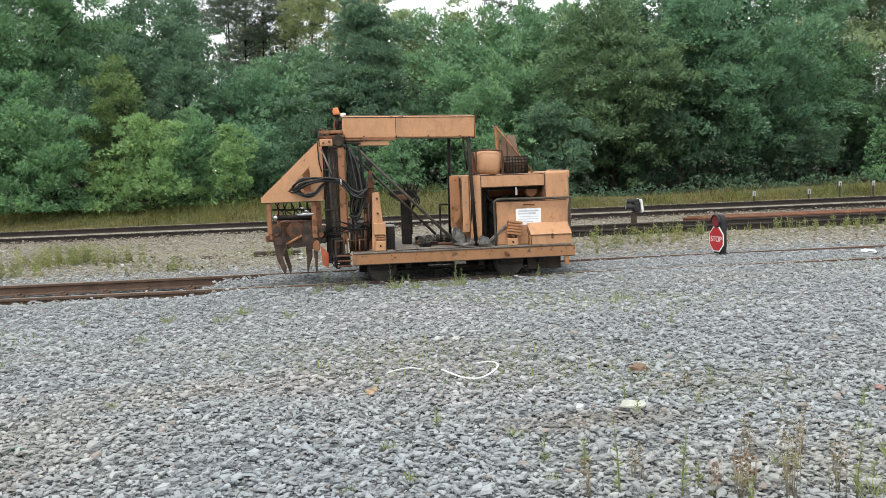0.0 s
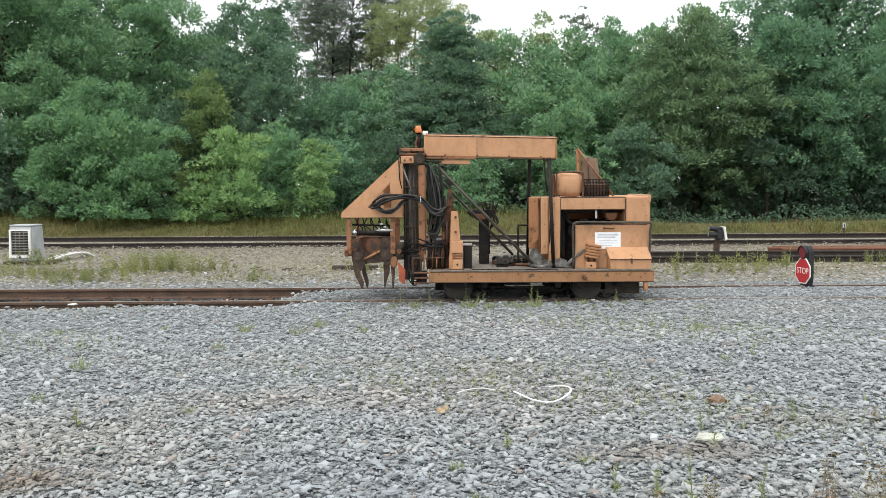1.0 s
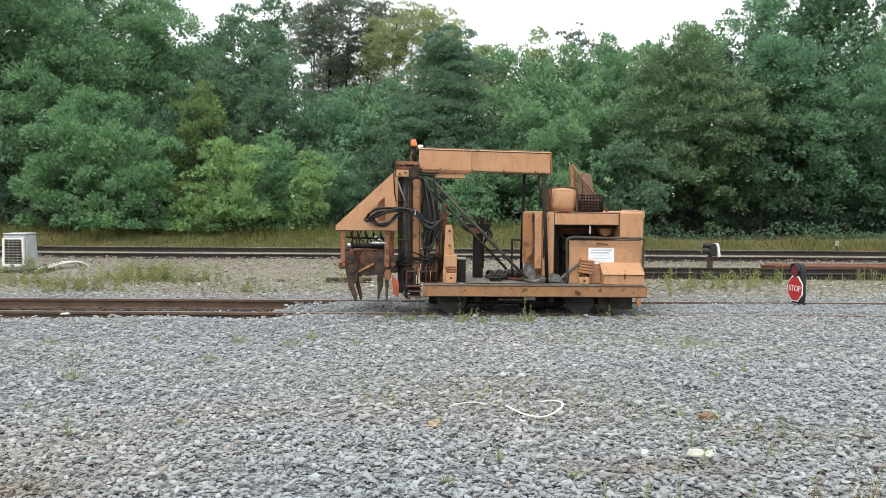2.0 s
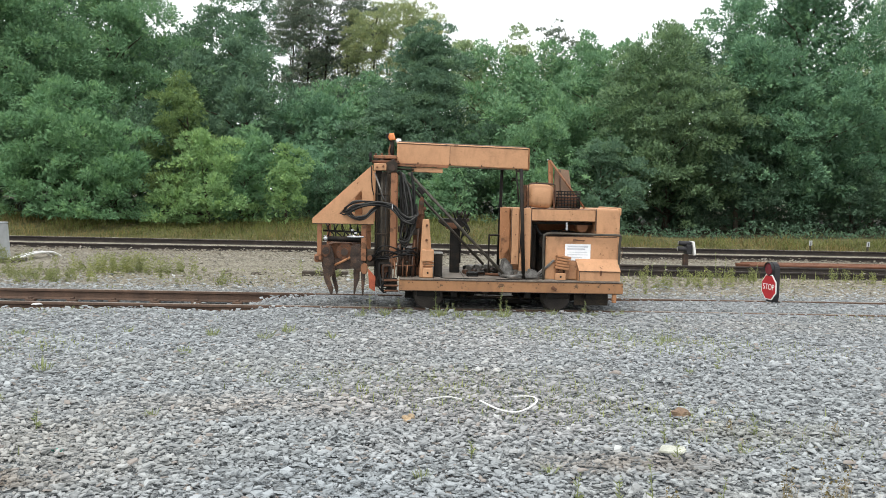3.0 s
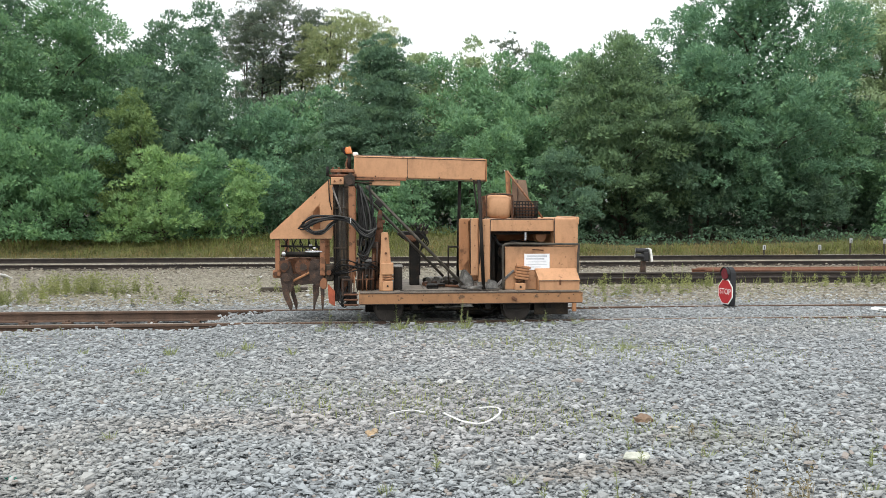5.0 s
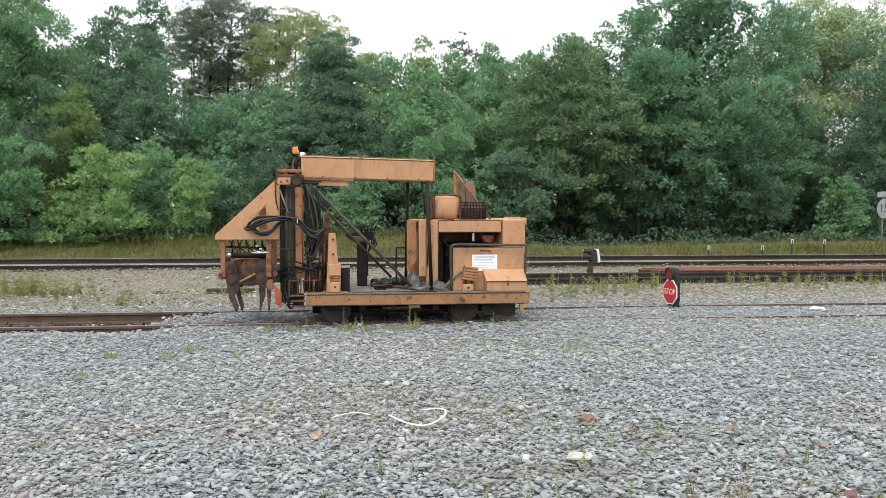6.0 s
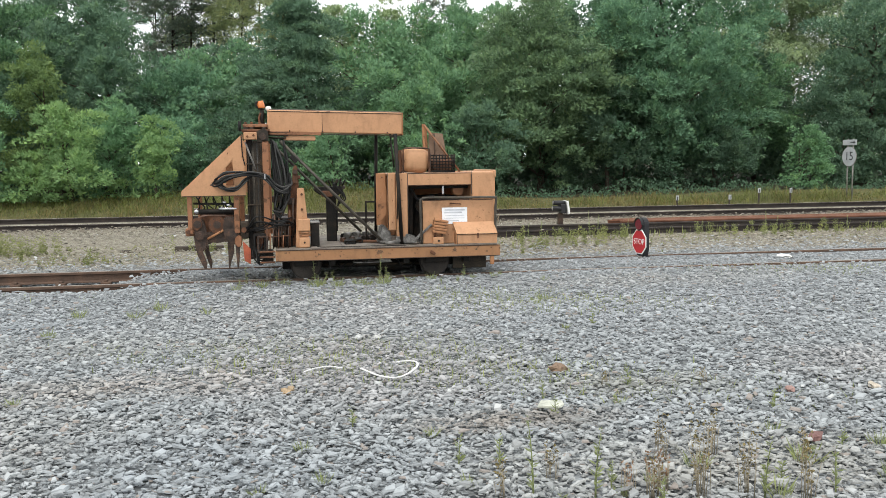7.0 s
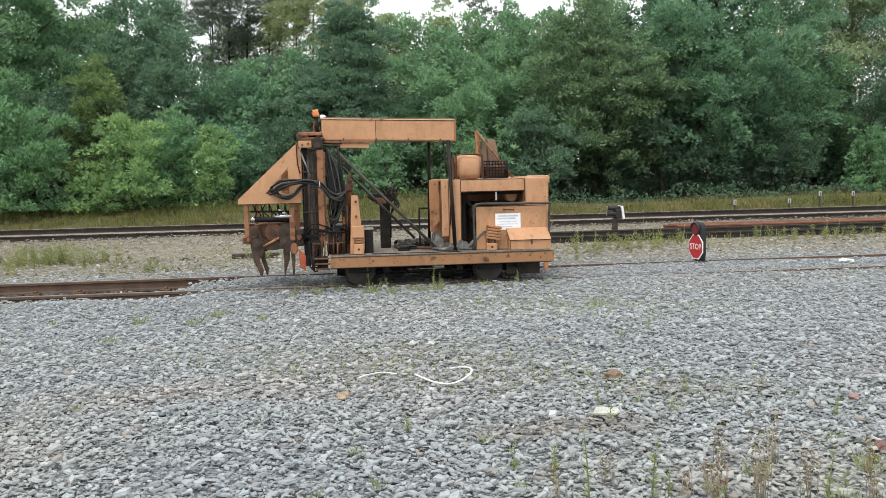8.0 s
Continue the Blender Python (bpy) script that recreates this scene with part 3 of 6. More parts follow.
def tree(name, x, y, top, R, profile, leaves, label, category="tree", clumps=120, leaf=0.2, base=0.06, slim=0.55, droop=0.0, flat=0.88, group="", clump=0.13, fill=1.5):
    z = float(ground_z(np.array(x), np.array(y)))
    ob = thing(name, (x, y, z), label, category, group)
    H = top - z
    leaf *= 0.6 if y < 40 else 0.72
    pos, nrm, c, size, out = crown_points(H * base, H, R, profile, int(clumps * (1.25 if y < 40 else 1.1)), 3.0 * (0.55 / slim) ** 0.85, flat, leaf, clump=clump)
    # leaves deep inside, that close the crown
    deep = min(0.2, leaf * 1.7)
    n = int(fill * 2.6 * R * H / 0.032 * (0.34 / deep) ** 0.9)
    u = RNG.uniform(0.02, 0.96, n)
    a = RNG.uniform(0, 6.28, n)
    r = R * PROFILES[profile](u) * np.sqrt(RNG.uniform(0, 0.34, n))
    pos = np.concatenate([pos, np.stack([r * np.cos(a), r * np.sin(a), H * (base + (1 - base) * u * 0.95)], 1)])
    nrm = np.concatenate([nrm, rand_dirs(n) + np.array([0, -0.3, 0])])
    size = np.concatenate([size, np.full(n, deep)])
    out = np.concatenate([out, rand_dirs(n)])
    crown = new("crown", spray_mesh("crown", pos, nrm, out, size, leaves, slim, droop))
    crown.parent = ob
    bm = wood(H * 0.8, 0.02 * H, c[RNG.choice(len(c), 14, replace=False)] * 0.9)
    bm.transform(Matrix.Translation((x, y, z)))
    part("trunk", bm, M_BARK, ob, smooth=True)
    return ob


WOODS = "trees along the bank"
SHRUBS = "bushes at the foot of the trees"
B_LIGHT, B_UNDER = "light green leafy bush on the grassy bank", "dense shaded bush under the trees"
T_DARK, T_MID = "tall broadleaf tree with dense dark green foliage", "leafy mid-green broadleaf tree on the bank"
tree("tree", -17.0, 36.5, 11.6, 4.6, "round", L_MID, T_DARK, clumps=190, group=WOODS)
tree("tree", -16.5, 43, 12, 4.5, "round", L_DARK, T_DARK, clumps=150, leaf=0.28, group=WOODS)
tree("tree", -21.5, 38, 12.5, 4.8, "round", L_MID, T_DARK, clumps=150, group=WOODS)
tree("tree", -12.6, 38.5, 10.2, 3.7, "round", L_MID, T_MID, clumps=180, group=WOODS)
tree("tree", -7.7, 42, 10.4, 2.7, "round", L_DARK, T_DARK, clumps=170, group=WOODS)
tree("tree", -6.9, 37.5, 8.2, 2.6, "column", L_DARK, "tall grey-green broadleaf tree with rounded crown", clumps=150, group=WOODS)
tree("tree", -3.6, 38, 5.6, 2.4, "round", L_BLUE, "small grey-green tree among the undergrowth", clumps=110, group=WOODS)
tree("tree", -8.3, 34.3, 5.7, 1.9, "bush", L_OLIVE, "olive-green young tree with feathery foliage", clumps=120, leaf=0.13, group=WOODS)
tree("tree", 0.7, 36.3, 8.1, 3.0, "dome", L_DARK, "dark domed tree with drooping tiers of foliage", clumps=330, leaf=0.16, flat=0.6, clump=0.115, fill=2.6, group=WOODS)
tree("tree", -11.2, 44.5, 9.6, 2.6, "round", L_DARK, T_DARK, clumps=120, leaf=0.24, group=WOODS)
tree("tree", -4.6, 41.5, 6.3, 2.6, "round", L_DARK, T_DARK, clumps=120, leaf=0.24, group=WOODS)
tree("tree", -1.2, 42, 7.2, 2.6, "round", L_DARK, T_DARK, clumps=120, leaf=0.24, group=WOODS)
tree("tree", -9.5, 36, 5.0, 2.2, "round", L_DARK, T_DARK, clumps=110, group=WOODS)
tree("bush", -6.0, 34.2, 3.8, 2.0, "bush", L_MID, B_UNDER, "bush", 100, 0.16, 0.02, group=SHRUBS)
tree("bush", -3.0, 33.6, 3.4, 1.7, "bush", L_BLUE, B_UNDER, "bush", 100, 0.16, 0.02, group=SHRUBS)
tree("tree", -2.2, 39.5, 6.6, 2.2, "round", L_MID, T_MID, clumps=100, group=WOODS)
tree("tree", 4.7, 41.5, 8.5, 3.1, "round", L_MID, T_MID, clumps=160, group=WOODS)
tree("tree", 4.2, 36.5, 6.8, 2.2, "column", L_MID, T_MID, clumps=110, group=WOODS)
tree("tree", 7.3, 38, 7.3, 2.7, "column", L_MID, T_MID, clumps=140, group=WOODS)
# the willow's pale leaves also give the trees further back their haze
tree("tree", 3.0, 43.5, 8.7, 2.3, "round", L_PALE, "pale green, haze-toned tree standing back in the wood", clumps=130, group=WOODS)
tree("tree", 5.2, 45, 9.7, 2.2, "round", L_PALE, "pale green, haze-toned tree standing back in the wood", clumps=130, group=WOODS)
tree("tree", 8.6, 44, 9.4, 2.4, "round", L_MID, T_MID, clumps=120, group=WOODS)
tree("tree", 10.4, 36.6, 7.75, 3.5, "round", L_OAK, "dark oak-like tree with low overhanging branches", clumps=260, leaf=0.19, base=0.13, clump=0.115, group=WOODS)
tree("tree", 13.4, 42, 9.2, 2.4, "column", L_DARK, T_DARK, clumps=130, group=WOODS)
tree("tree", 15.9, 36.7, 10.9, 3.8, "round", L_BLUE, "very tall spreading tree with grey-green foliage", clumps=360, leaf=0.2, clump=0.115, base=0.1, fill=2.6, group=WOODS)
tree("tree", 13.2, 36.0, 5.5, 2.6, "round", L_SHADED, "low shaded tree with overhanging branches", base=0.2, clumps=130, group=WOODS)
tree("tree", 20.0, 38.5, 6.8, 2.5, "round", L_MID, T_MID, clumps=140, group=WOODS)
tree("tree", 27.6, 47, 12.2, 6.2, "round", L_PALE, "pale willow tree with hanging slender leaves", clumps=420, leaf=0.25, slim=0.36, droop=0.5, clump=0.11, fill=2.6, group=WOODS)
tree("tree", 25.9, 37.5, 9.3, 3.7, "round", L_DARK, T_DARK, clumps=190, group=WOODS)
tree("tree", 31.0, 38, 10.0, 4.0, "round", L_DARK, T_DARK, clumps=150, group=WOODS)
tree("tree", -26.5, 39, 11, 4.2, "round", L_DARK, T_DARK, clumps=110, group=WOODS)
tree("tree", -14.5, 46, 9.2, 4.0, "round", L_DARK, T_DARK, clumps=100, leaf=0.26, group=WOODS)
tree("tree", 3.0, 47, 7.8, 3.5, "round", L_DARK, T_DARK, clumps=100, leaf=0.26, group=WOODS)
tree("tree", 23.2, 42.5, 7.4, 3.0, "round", L_DARK, T_DARK, clumps=120, leaf=0.24, fill=2.5, group=WOODS)
tree("tree", 19.4, 43, 7.6, 3.0, "round", L_DARK, T_DARK, clumps=130, leaf=0.24, fill=2.5, group=WOODS)
tree("tree", -10.6, 46.5, 9.2, 2.8, "round", L_DARK, T_DARK, clumps=120, leaf=0.24, fill=2.5, group=WOODS)
tree("tree", -19.0, 46, 11.0, 4.2, "round", L_DARK, T_DARK, clumps=130, leaf=0.26, fill=2.2, group=WOODS)
tree("tree", 17.5, 46, 9.4, 3.5, "round", L_DARK, T_DARK, clumps=100, leaf=0.26, group=WOODS)
tree("tree", 10.5, 47, 9.0, 3.5, "round", L_MID, T_MID, clumps=100, leaf=0.26, group=WOODS)
tree("bush", -11.2, 31.7, 4.9, 2.7, "bush", L_BUSH, "large rounded green bush on the bank", "bush", 190, 0.17, 0.02, group=SHRUBS)
tree("bush", -7.0, 31.5, 3.6, 1.8, "bush", L_LIGHT, B_LIGHT, "bush", 110, 0.15, 0.02, group=SHRUBS)
tree("bush", -5.7, 31.9, 3.2, 1.4, "bush", L_BUSH, B_LIGHT, "bush", 90, 0.15, 0.02, group=SHRUBS)
tree("bush", -4.4, 31.5, 3.1, 1.4, "bush", L_LIGHT, B_LIGHT, "bush", 80, 0.14, 0.02, group=SHRUBS)
tree("bush", -15.8, 31.3, 3.9, 2.1, "bush", L_DARK, "broad dark green bush beside the bank", "bush", 120, 0.16, 0.02, group=SHRUBS)
tree("bush", -20.5, 32.3, 4.2, 2.3, "bush", L_MID, "broad mid-green bush beside the bank", "bush", 100, 0.16, 0.02, group=SHRUBS)
tree("bush", -1.6, 33.3, 3.7, 1.9, "bush", L_SHADED, B_UNDER, "bush", 90, 0.16, 0.02, group=SHRUBS)
tree("bush", 1.6, 32.7, 3.0, 1.5, "bush", L_MID, B_LIGHT, "bush", 90, 0.14, 0.02, group=SHRUBS)
tree("bush", 4.6, 33.1, 4.3, 1.8, "bush", L_MID, "mid-green leafy shrub behind the far track", "bush", 110, 0.15, 0.02, group=SHRUBS)
tree("bush", 7.2, 33.8, 3.9, 1.7, "bush", L_DARK, "mid-green leafy shrub behind the far track", "bush", 110, 0.15, 0.02, group=SHRUBS)
# bushes in the shade-coloured leaves darken the hollow under the tall trees
tree("bush", 8.2, 38.6, 4.2, 2.2, "bush", L_SHADED, B_UNDER, "bush", 90, 0.2, 0.02, fill=3.0, group=SHRUBS)
tree("bush", 10.6, 37.0, 3.0, 1.8, "bush", L_SHADED, B_UNDER, "bush", 90, 0.16, 0.02, group=SHRUBS)
tree("bush", 14.0, 36.6, 3.2, 2.0, "bush", L_SHADED, B_UNDER, "bush", 90, 0.16, 0.02, group=SHRUBS)
tree("bush", 17.5, 35.6, 3.0, 1.8, "bush", L_SHADED, B_UNDER, "bush", 90, 0.16, 0.02, group=SHRUBS)
tree("bush", 19.6, 32.6, 2.7, 1.3, "bush", L_BUSH, "mid-green leafy shrub behind the far track", "bush", 90, 0.14, 0.02, group=SHRUBS)
tree("bush", 22.8, 34.6, 3.2, 1.9, "bush", L_SHADED, "mid-green leafy shrub behind the far track", "bush", 90, 0.16, 0.02, group=SHRUBS)
tree("bush", 27.0, 33.8, 4.0, 2.4, "bush", L_SHADED, B_UNDER, "bush", 90, 0.18, 0.02, group=SHRUBS)


def pine(x, y, top, R, leaves, label, bare, low=120, dense=2.1):
    """A tree with open dark stems, sparse sprays below and foliage at the top."""
    z = float(ground_z(np.array(x), np.array(y)))
    ob = thing("pine_tree", (x, y, z), label, "tree", WOODS)
    H = top - z
    pos, nrm, c, s1, o1 = crown_points(H * bare, H, R, "round", 230, dense, 0.7, 0.12, clump=0.14)
    p2, ln, lc, s2, o2 = crown_points(H * (bare - 0.40), H * bare, R * 1.05, "column", low, 1.2, 0.6, 0.12, clump=0.14)
    crown = new("crown", spray_mesh("crown", np.concatenate([pos, p2]), np.concatenate([nrm, ln]), np.concatenate([o1, o2]), np.concatenate([s1, s2]), leaves, 0.42))
    crown.parent = ob
    pick = np.concatenate([c[RNG.choice(len(c), 24, replace=False)], lc[:60]])
    bm = wood(H * 0.94, 0.0085 * H, pick, 0.35, 0.2, 0.26)
    bm.transform(Matrix.Translation((x, y, z)))
    part("trunk", bm, M_PINEBARK, ob, smooth=True)


THIN = "thin conifer standing a little above the other trees"
PINE = "tall pine with open dark stems against the sky"
YELLOW = "tall thin tree with sparse yellowish leaves"
tree("tree", 7.2, 46, 10.5, 1.3, "round", L_PINE, THIN, clumps=40, leaf=0.17, flat=0.6, base=0.55, clump=0.2, fill=0.3, group=WOODS)
tree("tree", 14.1, 45, 10.9, 1.2, "round", L_MID, THIN, clumps=44, leaf=0.17, flat=0.8, base=0.55, clump=0.2, fill=0.3, group=WOODS)
tree("tree", 12.9, 45.5, 10.2, 1.3, "round", L_MID, THIN, clumps=44, leaf=0.17, flat=0.8, base=0.5, clump=0.2, fill=0.3, group=WOODS)
tree("tree", 15.8, 44, 11.9, 2.4, "dome", L_DARK, "dark pointed conifer behind the tall tree", clumps=150, leaf=0.18, flat=0.6, base=0.3, fill=0.6, group=WOODS)
tree("tree", 10.6, 43.5, 9.5, 1.7, "column", L_MID, T_MID, clumps=100, base=0.3, group=WOODS)
tree("tree", 12.3, 43, 9.7, 1.5, "column", L_PALE, "pale green, haze-toned tree standing back in the wood", clumps=90, base=0.3, group=WOODS)
pine(-5.2, 48, 12.0, 2.0, L_PINE, PINE, 0.70, 230)
pine(-4.4, 49, 12.3, 1.9, L_PINE, PINE, 0.70, 210)
pine(-3.2, 48.5, 11.7, 1.6, L_PINE, PINE, 0.68, 230)
pine(-1.7, 46.8, 11.1, 1.9, L_YELLOW, YELLOW, 0.66, 170, 2.4)
pine(-0.1, 47, 11.0, 1.9, L_YELLOW, YELLOW, 0.62, 180, 2.4)
pine(-4.6, 52, 9.8, 2.2, L_YELLOW, "thin twiggy tree far back in the wood", 0.55, 60)
pine(-6.2, 49.5, 11.6, 1.8, L_PINE, PINE, 0.68, 200)
pine(-6.6, 52, 10.2, 2.0, L_BLUE, "thin twiggy tree far back in the wood", 0.5, 90)
pine(-1.0, 50.5, 11.6, 1.9, L_YELLOW, YELLOW, 0.62, 170, 2.4)


# ---- loose stone ----
def stones(name, x, y, size, material, label, corners=4, flat=0.10, tilt=0.2):
    """Flattish crushed stones, each a chipped slab with a narrower top."""
    n = len(x)
    a = np.linspace(0, 2 * math.pi, corners, endpoint=False)[None] + RNG.uniform(0, 6.28, (n, 1)) + RNG.uniform(-0.45, 0.45, (n, corners))
    r = RNG.uniform(0.55, 1.15, (n, corners))
    stretch = RNG.uniform(0.45, 0.9, n)
    px, py = r * np.cos(a), r * np.sin(a) * stretch[:, None]
    yaw = RNG.uniform(0, 6.28, n)[:, None]
    px, py = px * np.cos(yaw) - py * np.sin(yaw), px * np.sin(yaw) + py * np.cos(yaw)
    h = flat * RNG.uniform(0.6, 1.4, n)[:, None]
    top = RNG.uniform(0.7, 0.98, (n, corners))
    low = np.stack([px, py, -0.13 * np.ones_like(px)], -1)
    mid = np.stack([px * top, py * top, h * RNG.uniform(0.7, 1.2, (n, corners))], -1)
    v = np.concatenate([low, mid], 1) * (size * 0.56)[:, None, None]
    gx1, gy1 = RNG.normal(0, tilt, (2, n, 1))
    v[..., 2] += v[..., 0] * gx1 + v[..., 1] * gy1
    z = ground_z(x, y) + RNG.uniform(0.05, 0.85, n) * size
    v += np.stack([x, y, z], -1)[:, None, :]
    k = corners
    side = [[i, (i + 1) % k, k + (i + 1) % k, k + i] for i in range(k)]
    cap = [[k, k + 1, k + 2, k + 3], [k, k + 3, k + 4, k + 5]] if k == 6 else [[k, k + 1, k + 2, k + 3]]
    f = (np.arange(n)[:, None, None] * 2 * k + np.array(side + cap)[None]).reshape(-1, 4)
    ob = new(name, mesh_np(name, v.reshape(-1, 3), f, material))
    return tagged(ob, label, "gravel", kind="stuff")


def scatter(n, y0, y1, spread=0.63, mid=0.115):
    y = np.sqrt(RNG.uniform(y0 ** 2, y1 ** 2, n))
    x = RNG.uniform(-1, 1, n) * spread * y + mid * y
    # the wedge fits the camera's view; some stones stray unevenly past its edges
    stray = RNG.uniform(0, 1, n) < 0.14
    x = np.where(stray, mid * y + (x - mid * y) * RNG.uniform(1.0, 2.1, n), x)
    return x, y


def off_rails(x, y, lines, clear=0.085):
    keep = np.ones(len(x), bool)
    for l in lines:
        keep &= (y < l - 2.6 * clear) | (y > l + clear)
    return x[keep], y[keep]


def sizes(n, mean, most=0.1):
    return np.clip(RNG.lognormal(math.log(mean), 0.36, n), 0.016, most)


sx, sy = RNG.uniform(-9, 10, 10000), RNG.uniform(-6, 12, 10000)
keep = (np.abs(sx - 0.115 * sy) > 0.55 * sy) | (sy < 3.5)
stones("gravel", sx[keep], sy[keep], sizes(keep.sum(), 0.045), M_STONE, "thinner spread of grey crushed stone round the yard", 4)
sx, sy = scatter(35000, 3.3, 6.1)
stones("gravel", sx, sy, sizes(len(sx), 0.0335), M_STONE, "loose flat blue-grey crushed stone covering the yard")
sx, sy = scatter(46000, 6.0, 9.6)
stones("gravel", sx, sy, sizes(len(sx), 0.0345), M_STONE, "loose flat grey crushed stone in the middle of the yard", 4, 0.11, 0.17)
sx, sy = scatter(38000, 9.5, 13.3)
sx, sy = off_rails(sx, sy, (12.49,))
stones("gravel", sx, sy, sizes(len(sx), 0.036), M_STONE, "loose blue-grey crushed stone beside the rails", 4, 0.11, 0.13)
sx, sy = scatter(20000, 13.1, 18)
sx, sy = off_rails(sx, sy, (14.0, 13.9))
keep = RNG.uniform(14.3, 17.5, len(sx)) > sy
stones("gravel", sx[keep], sy[keep], sizes(keep.sum(), 0.044), M_STONE, "loose blue-grey crushed stone behind the rails")
sx, sy = scatter(24000, 14.8, 25.3)
sx, sy = off_rails(sx, sy, (18.95, 20.45, 25.4, 26.95), 0.2)
stones("gravel", sx, sy, sizes(len(sx), 0.056), M_STONE_FAR, "brownish weathered stone between the tracks", 4)


# ---- grass and weeds ----
def blades(name, x, y, height, material, label, lean=0.35, width=0.012):
    n = len(x)
    a = RNG.uniform(0, 6.28, n)
    tilt = RNG.uniform(0.05, lean, n) * height
    dx, dy = np.cos(a), np.sin(a)
    z = ground_z(x, y) - 0.02
    w = width * RNG.uniform(0.6, 1.4, n)
    b = np.stack([x, y, z], -1)
    side = np.stack([-dy, dx, 0 * a], -1) * w[:, None]
    m = b + np.stack([dx * tilt * 0.35, dy * tilt * 0.35, height * 0.6], -1)
    t = b + np.stack([dx * tilt, dy * tilt, height], -1)
    v = np.stack([b - side, b + side, m + side * 0.7, m - side * 0.7, t], 1).reshape(-1, 3)
    k = np.arange(n)[:, None] * 5
    f = np.concatenate([k + [0, 1, 2], k + [0, 2, 3], k + [3, 2, 4]], 1).reshape(-1, 3)
    ob = new(name, mesh_np(name, v, f, material))
    return tagged(ob, label, "grass", kind="stuff")


def drifts(x, y):
    """How thickly things grow at a place, from about -1 to 1."""
    return (np.sin(x * 0.83 + 1.7 * np.sin(y * 0.9)) + np.sin(x * 2.1 - y * 1.3 + 0.6) + np.sin(x * 0.31 + 2.0)) / 3


def bank_grass(n, y0, y1, low, high, material, label, where, lean, width):
    x, y = RNG.uniform(-26, 34, n), RNG.uniform(y0, y1, n)
    k = where(x, y) + RNG.normal(0, 0.3, n) > 0
    x, y = x[k], y[k]
    tall = RNG.uniform(low, high, len(x)) ** 1.1 * (1 + 0.55 * drifts(x * 1.3, y)) * smooth01(y0 - 0.5, y0 + 1.0, y)
    blades("grass", x, y, np.maximum(tall, 0.03), material, label, lean, width)


bank_grass(60000, 28.0, 33.0, 0.08, 0.34, L_GRASS, "long soft yellow-green grass on the bank", lambda x, y: 0.5 + drifts(x, y) - 1.5 * smooth01(29.4, 30.6, y) * smooth01(4, 9, x), 1.9, 0.0065)
bank_grass(30000, 27.7, 31.0, 0.06, 0.28, L_DRY, "dry straw-coloured grass at the bank's foot", lambda x, y: 0.25 - drifts(x, y) - 0.25 * smooth01(0, 6, x), 1.7, 0.0065)
bank_grass(22000, 28.8, 33.2, 0.12, 0.42, L_TALL, "taller fresh green grass clumps before the bushes", lambda x, y: drifts(x + 3, y) - 0.1 + 0.35 * smooth01(0, 6, x) - 1.5 * smooth01(29.6, 30.8, y) * smooth01(4, 9, x), 1.7, 0.007)

gx_, gy_ = scatter(26000, 5.2, 12.3, 0.6, 0.1)
keep = np.sin(gx_ * 0.9 + 1.2 * np.sin(gy_ * 1.1)) + np.sin(gy_ * 1.9 + 0.7 * gx_) + RNG.normal(0, 0.45, len(gx_)) > 0.95
blades("grass", gx_[keep], gy_[keep], RNG.uniform(0.04, 0.10, keep.sum()), L_WEED, "sparse creeping weeds between the stones", 1.2, 0.0042)

n_ = 16000
ux, uy = RNG.uniform(-32, 38, n_), RNG.uniform(39, 45, n_)
uz = ground_z(ux, uy) + RNG.uniform(0, 1, n_) * (3.6 + 0.8 * np.sin(ux * 0.7) + 0.5 * np.sin(ux * 1.9))
under = new("undergrowth", leaf_mesh("undergrowth", np.stack([ux, uy, uz], 1), rand_dirs(n_) + np.array([0, -0.4, 0.3]), np.full(n_, 0.42), L_SHADED))
tagged(under, "shaded tangled undergrowth deep inside the wood", "undergrowth", kind="stuff")
n_ = 9000
ux, uy = RNG.uniform(-24, 32, n_), 31.2 + 2.0 * RNG.uniform(0, 1, n_) ** 0.7
uz = RNG.uniform(0, 1, n_) * (0.22 + 0.25 * drifts(ux * 1.4, uy)) * (1 + 0.7 * smooth01(30.8, 33, uy))
edge = new("undergrowth", leaf_mesh("undergrowth", np.stack([ux, uy, ground_z(ux, uy) + np.maximum(uz, 0.02)], 1), rand_dirs(n_) + np.array([0, -0.4, 0.7]), np.full(n_, 0.12), L_SHADED))
tagged(edge, "low leafy undergrowth at the edge of the wood", "undergrowth", kind="stuff")


# ---- the rail machine ----
machine = thing("track_maintenance_machine", (1.35, 13.2, 0.02), "faded orange rail maintenance machine with boom, hoses and grab", "rail vehicle")
Y0, Y1 = 12.18, 14.3


def add(name, bm, material, label="", parent=None, smooth=False):
    return part(name, bm, material, parent or machine, label, smooth)


# chassis and deck
add("side_beam", box(-0.13, 2.9, Y0, Y0 + 0.08, 0.285, 0.43), M_BEAM)
add("side_beam", box(-0.13, 2.9, Y1 - 0.08, Y1, 0.285, 0.43), M_BEAM)
add("end_beam", box(2.82, 2.9, Y0 + 0.083, Y1 - 0.083, 0.285, 0.43), M_BEAM)
add("end_beam", box(-0.13, -0.05, Y0 + 0.083, Y1 - 0.083, 0.285, 0.43), M_BEAM)
for i in range(6):
    x = 0.34 + 0.42 * i
    add("deck_plate", box(x, x + 0.415, Y0 + 0.01, Y1 - 0.01, 0.433, 0.452 + 0.004 * (i % 2), 0.004), M_DECK)
add("deck_plate", box(-0.12, 0.335, Y0 + 0.01, Y1 - 0.01, 0.432, 0.447, 0.004), M_DECK)
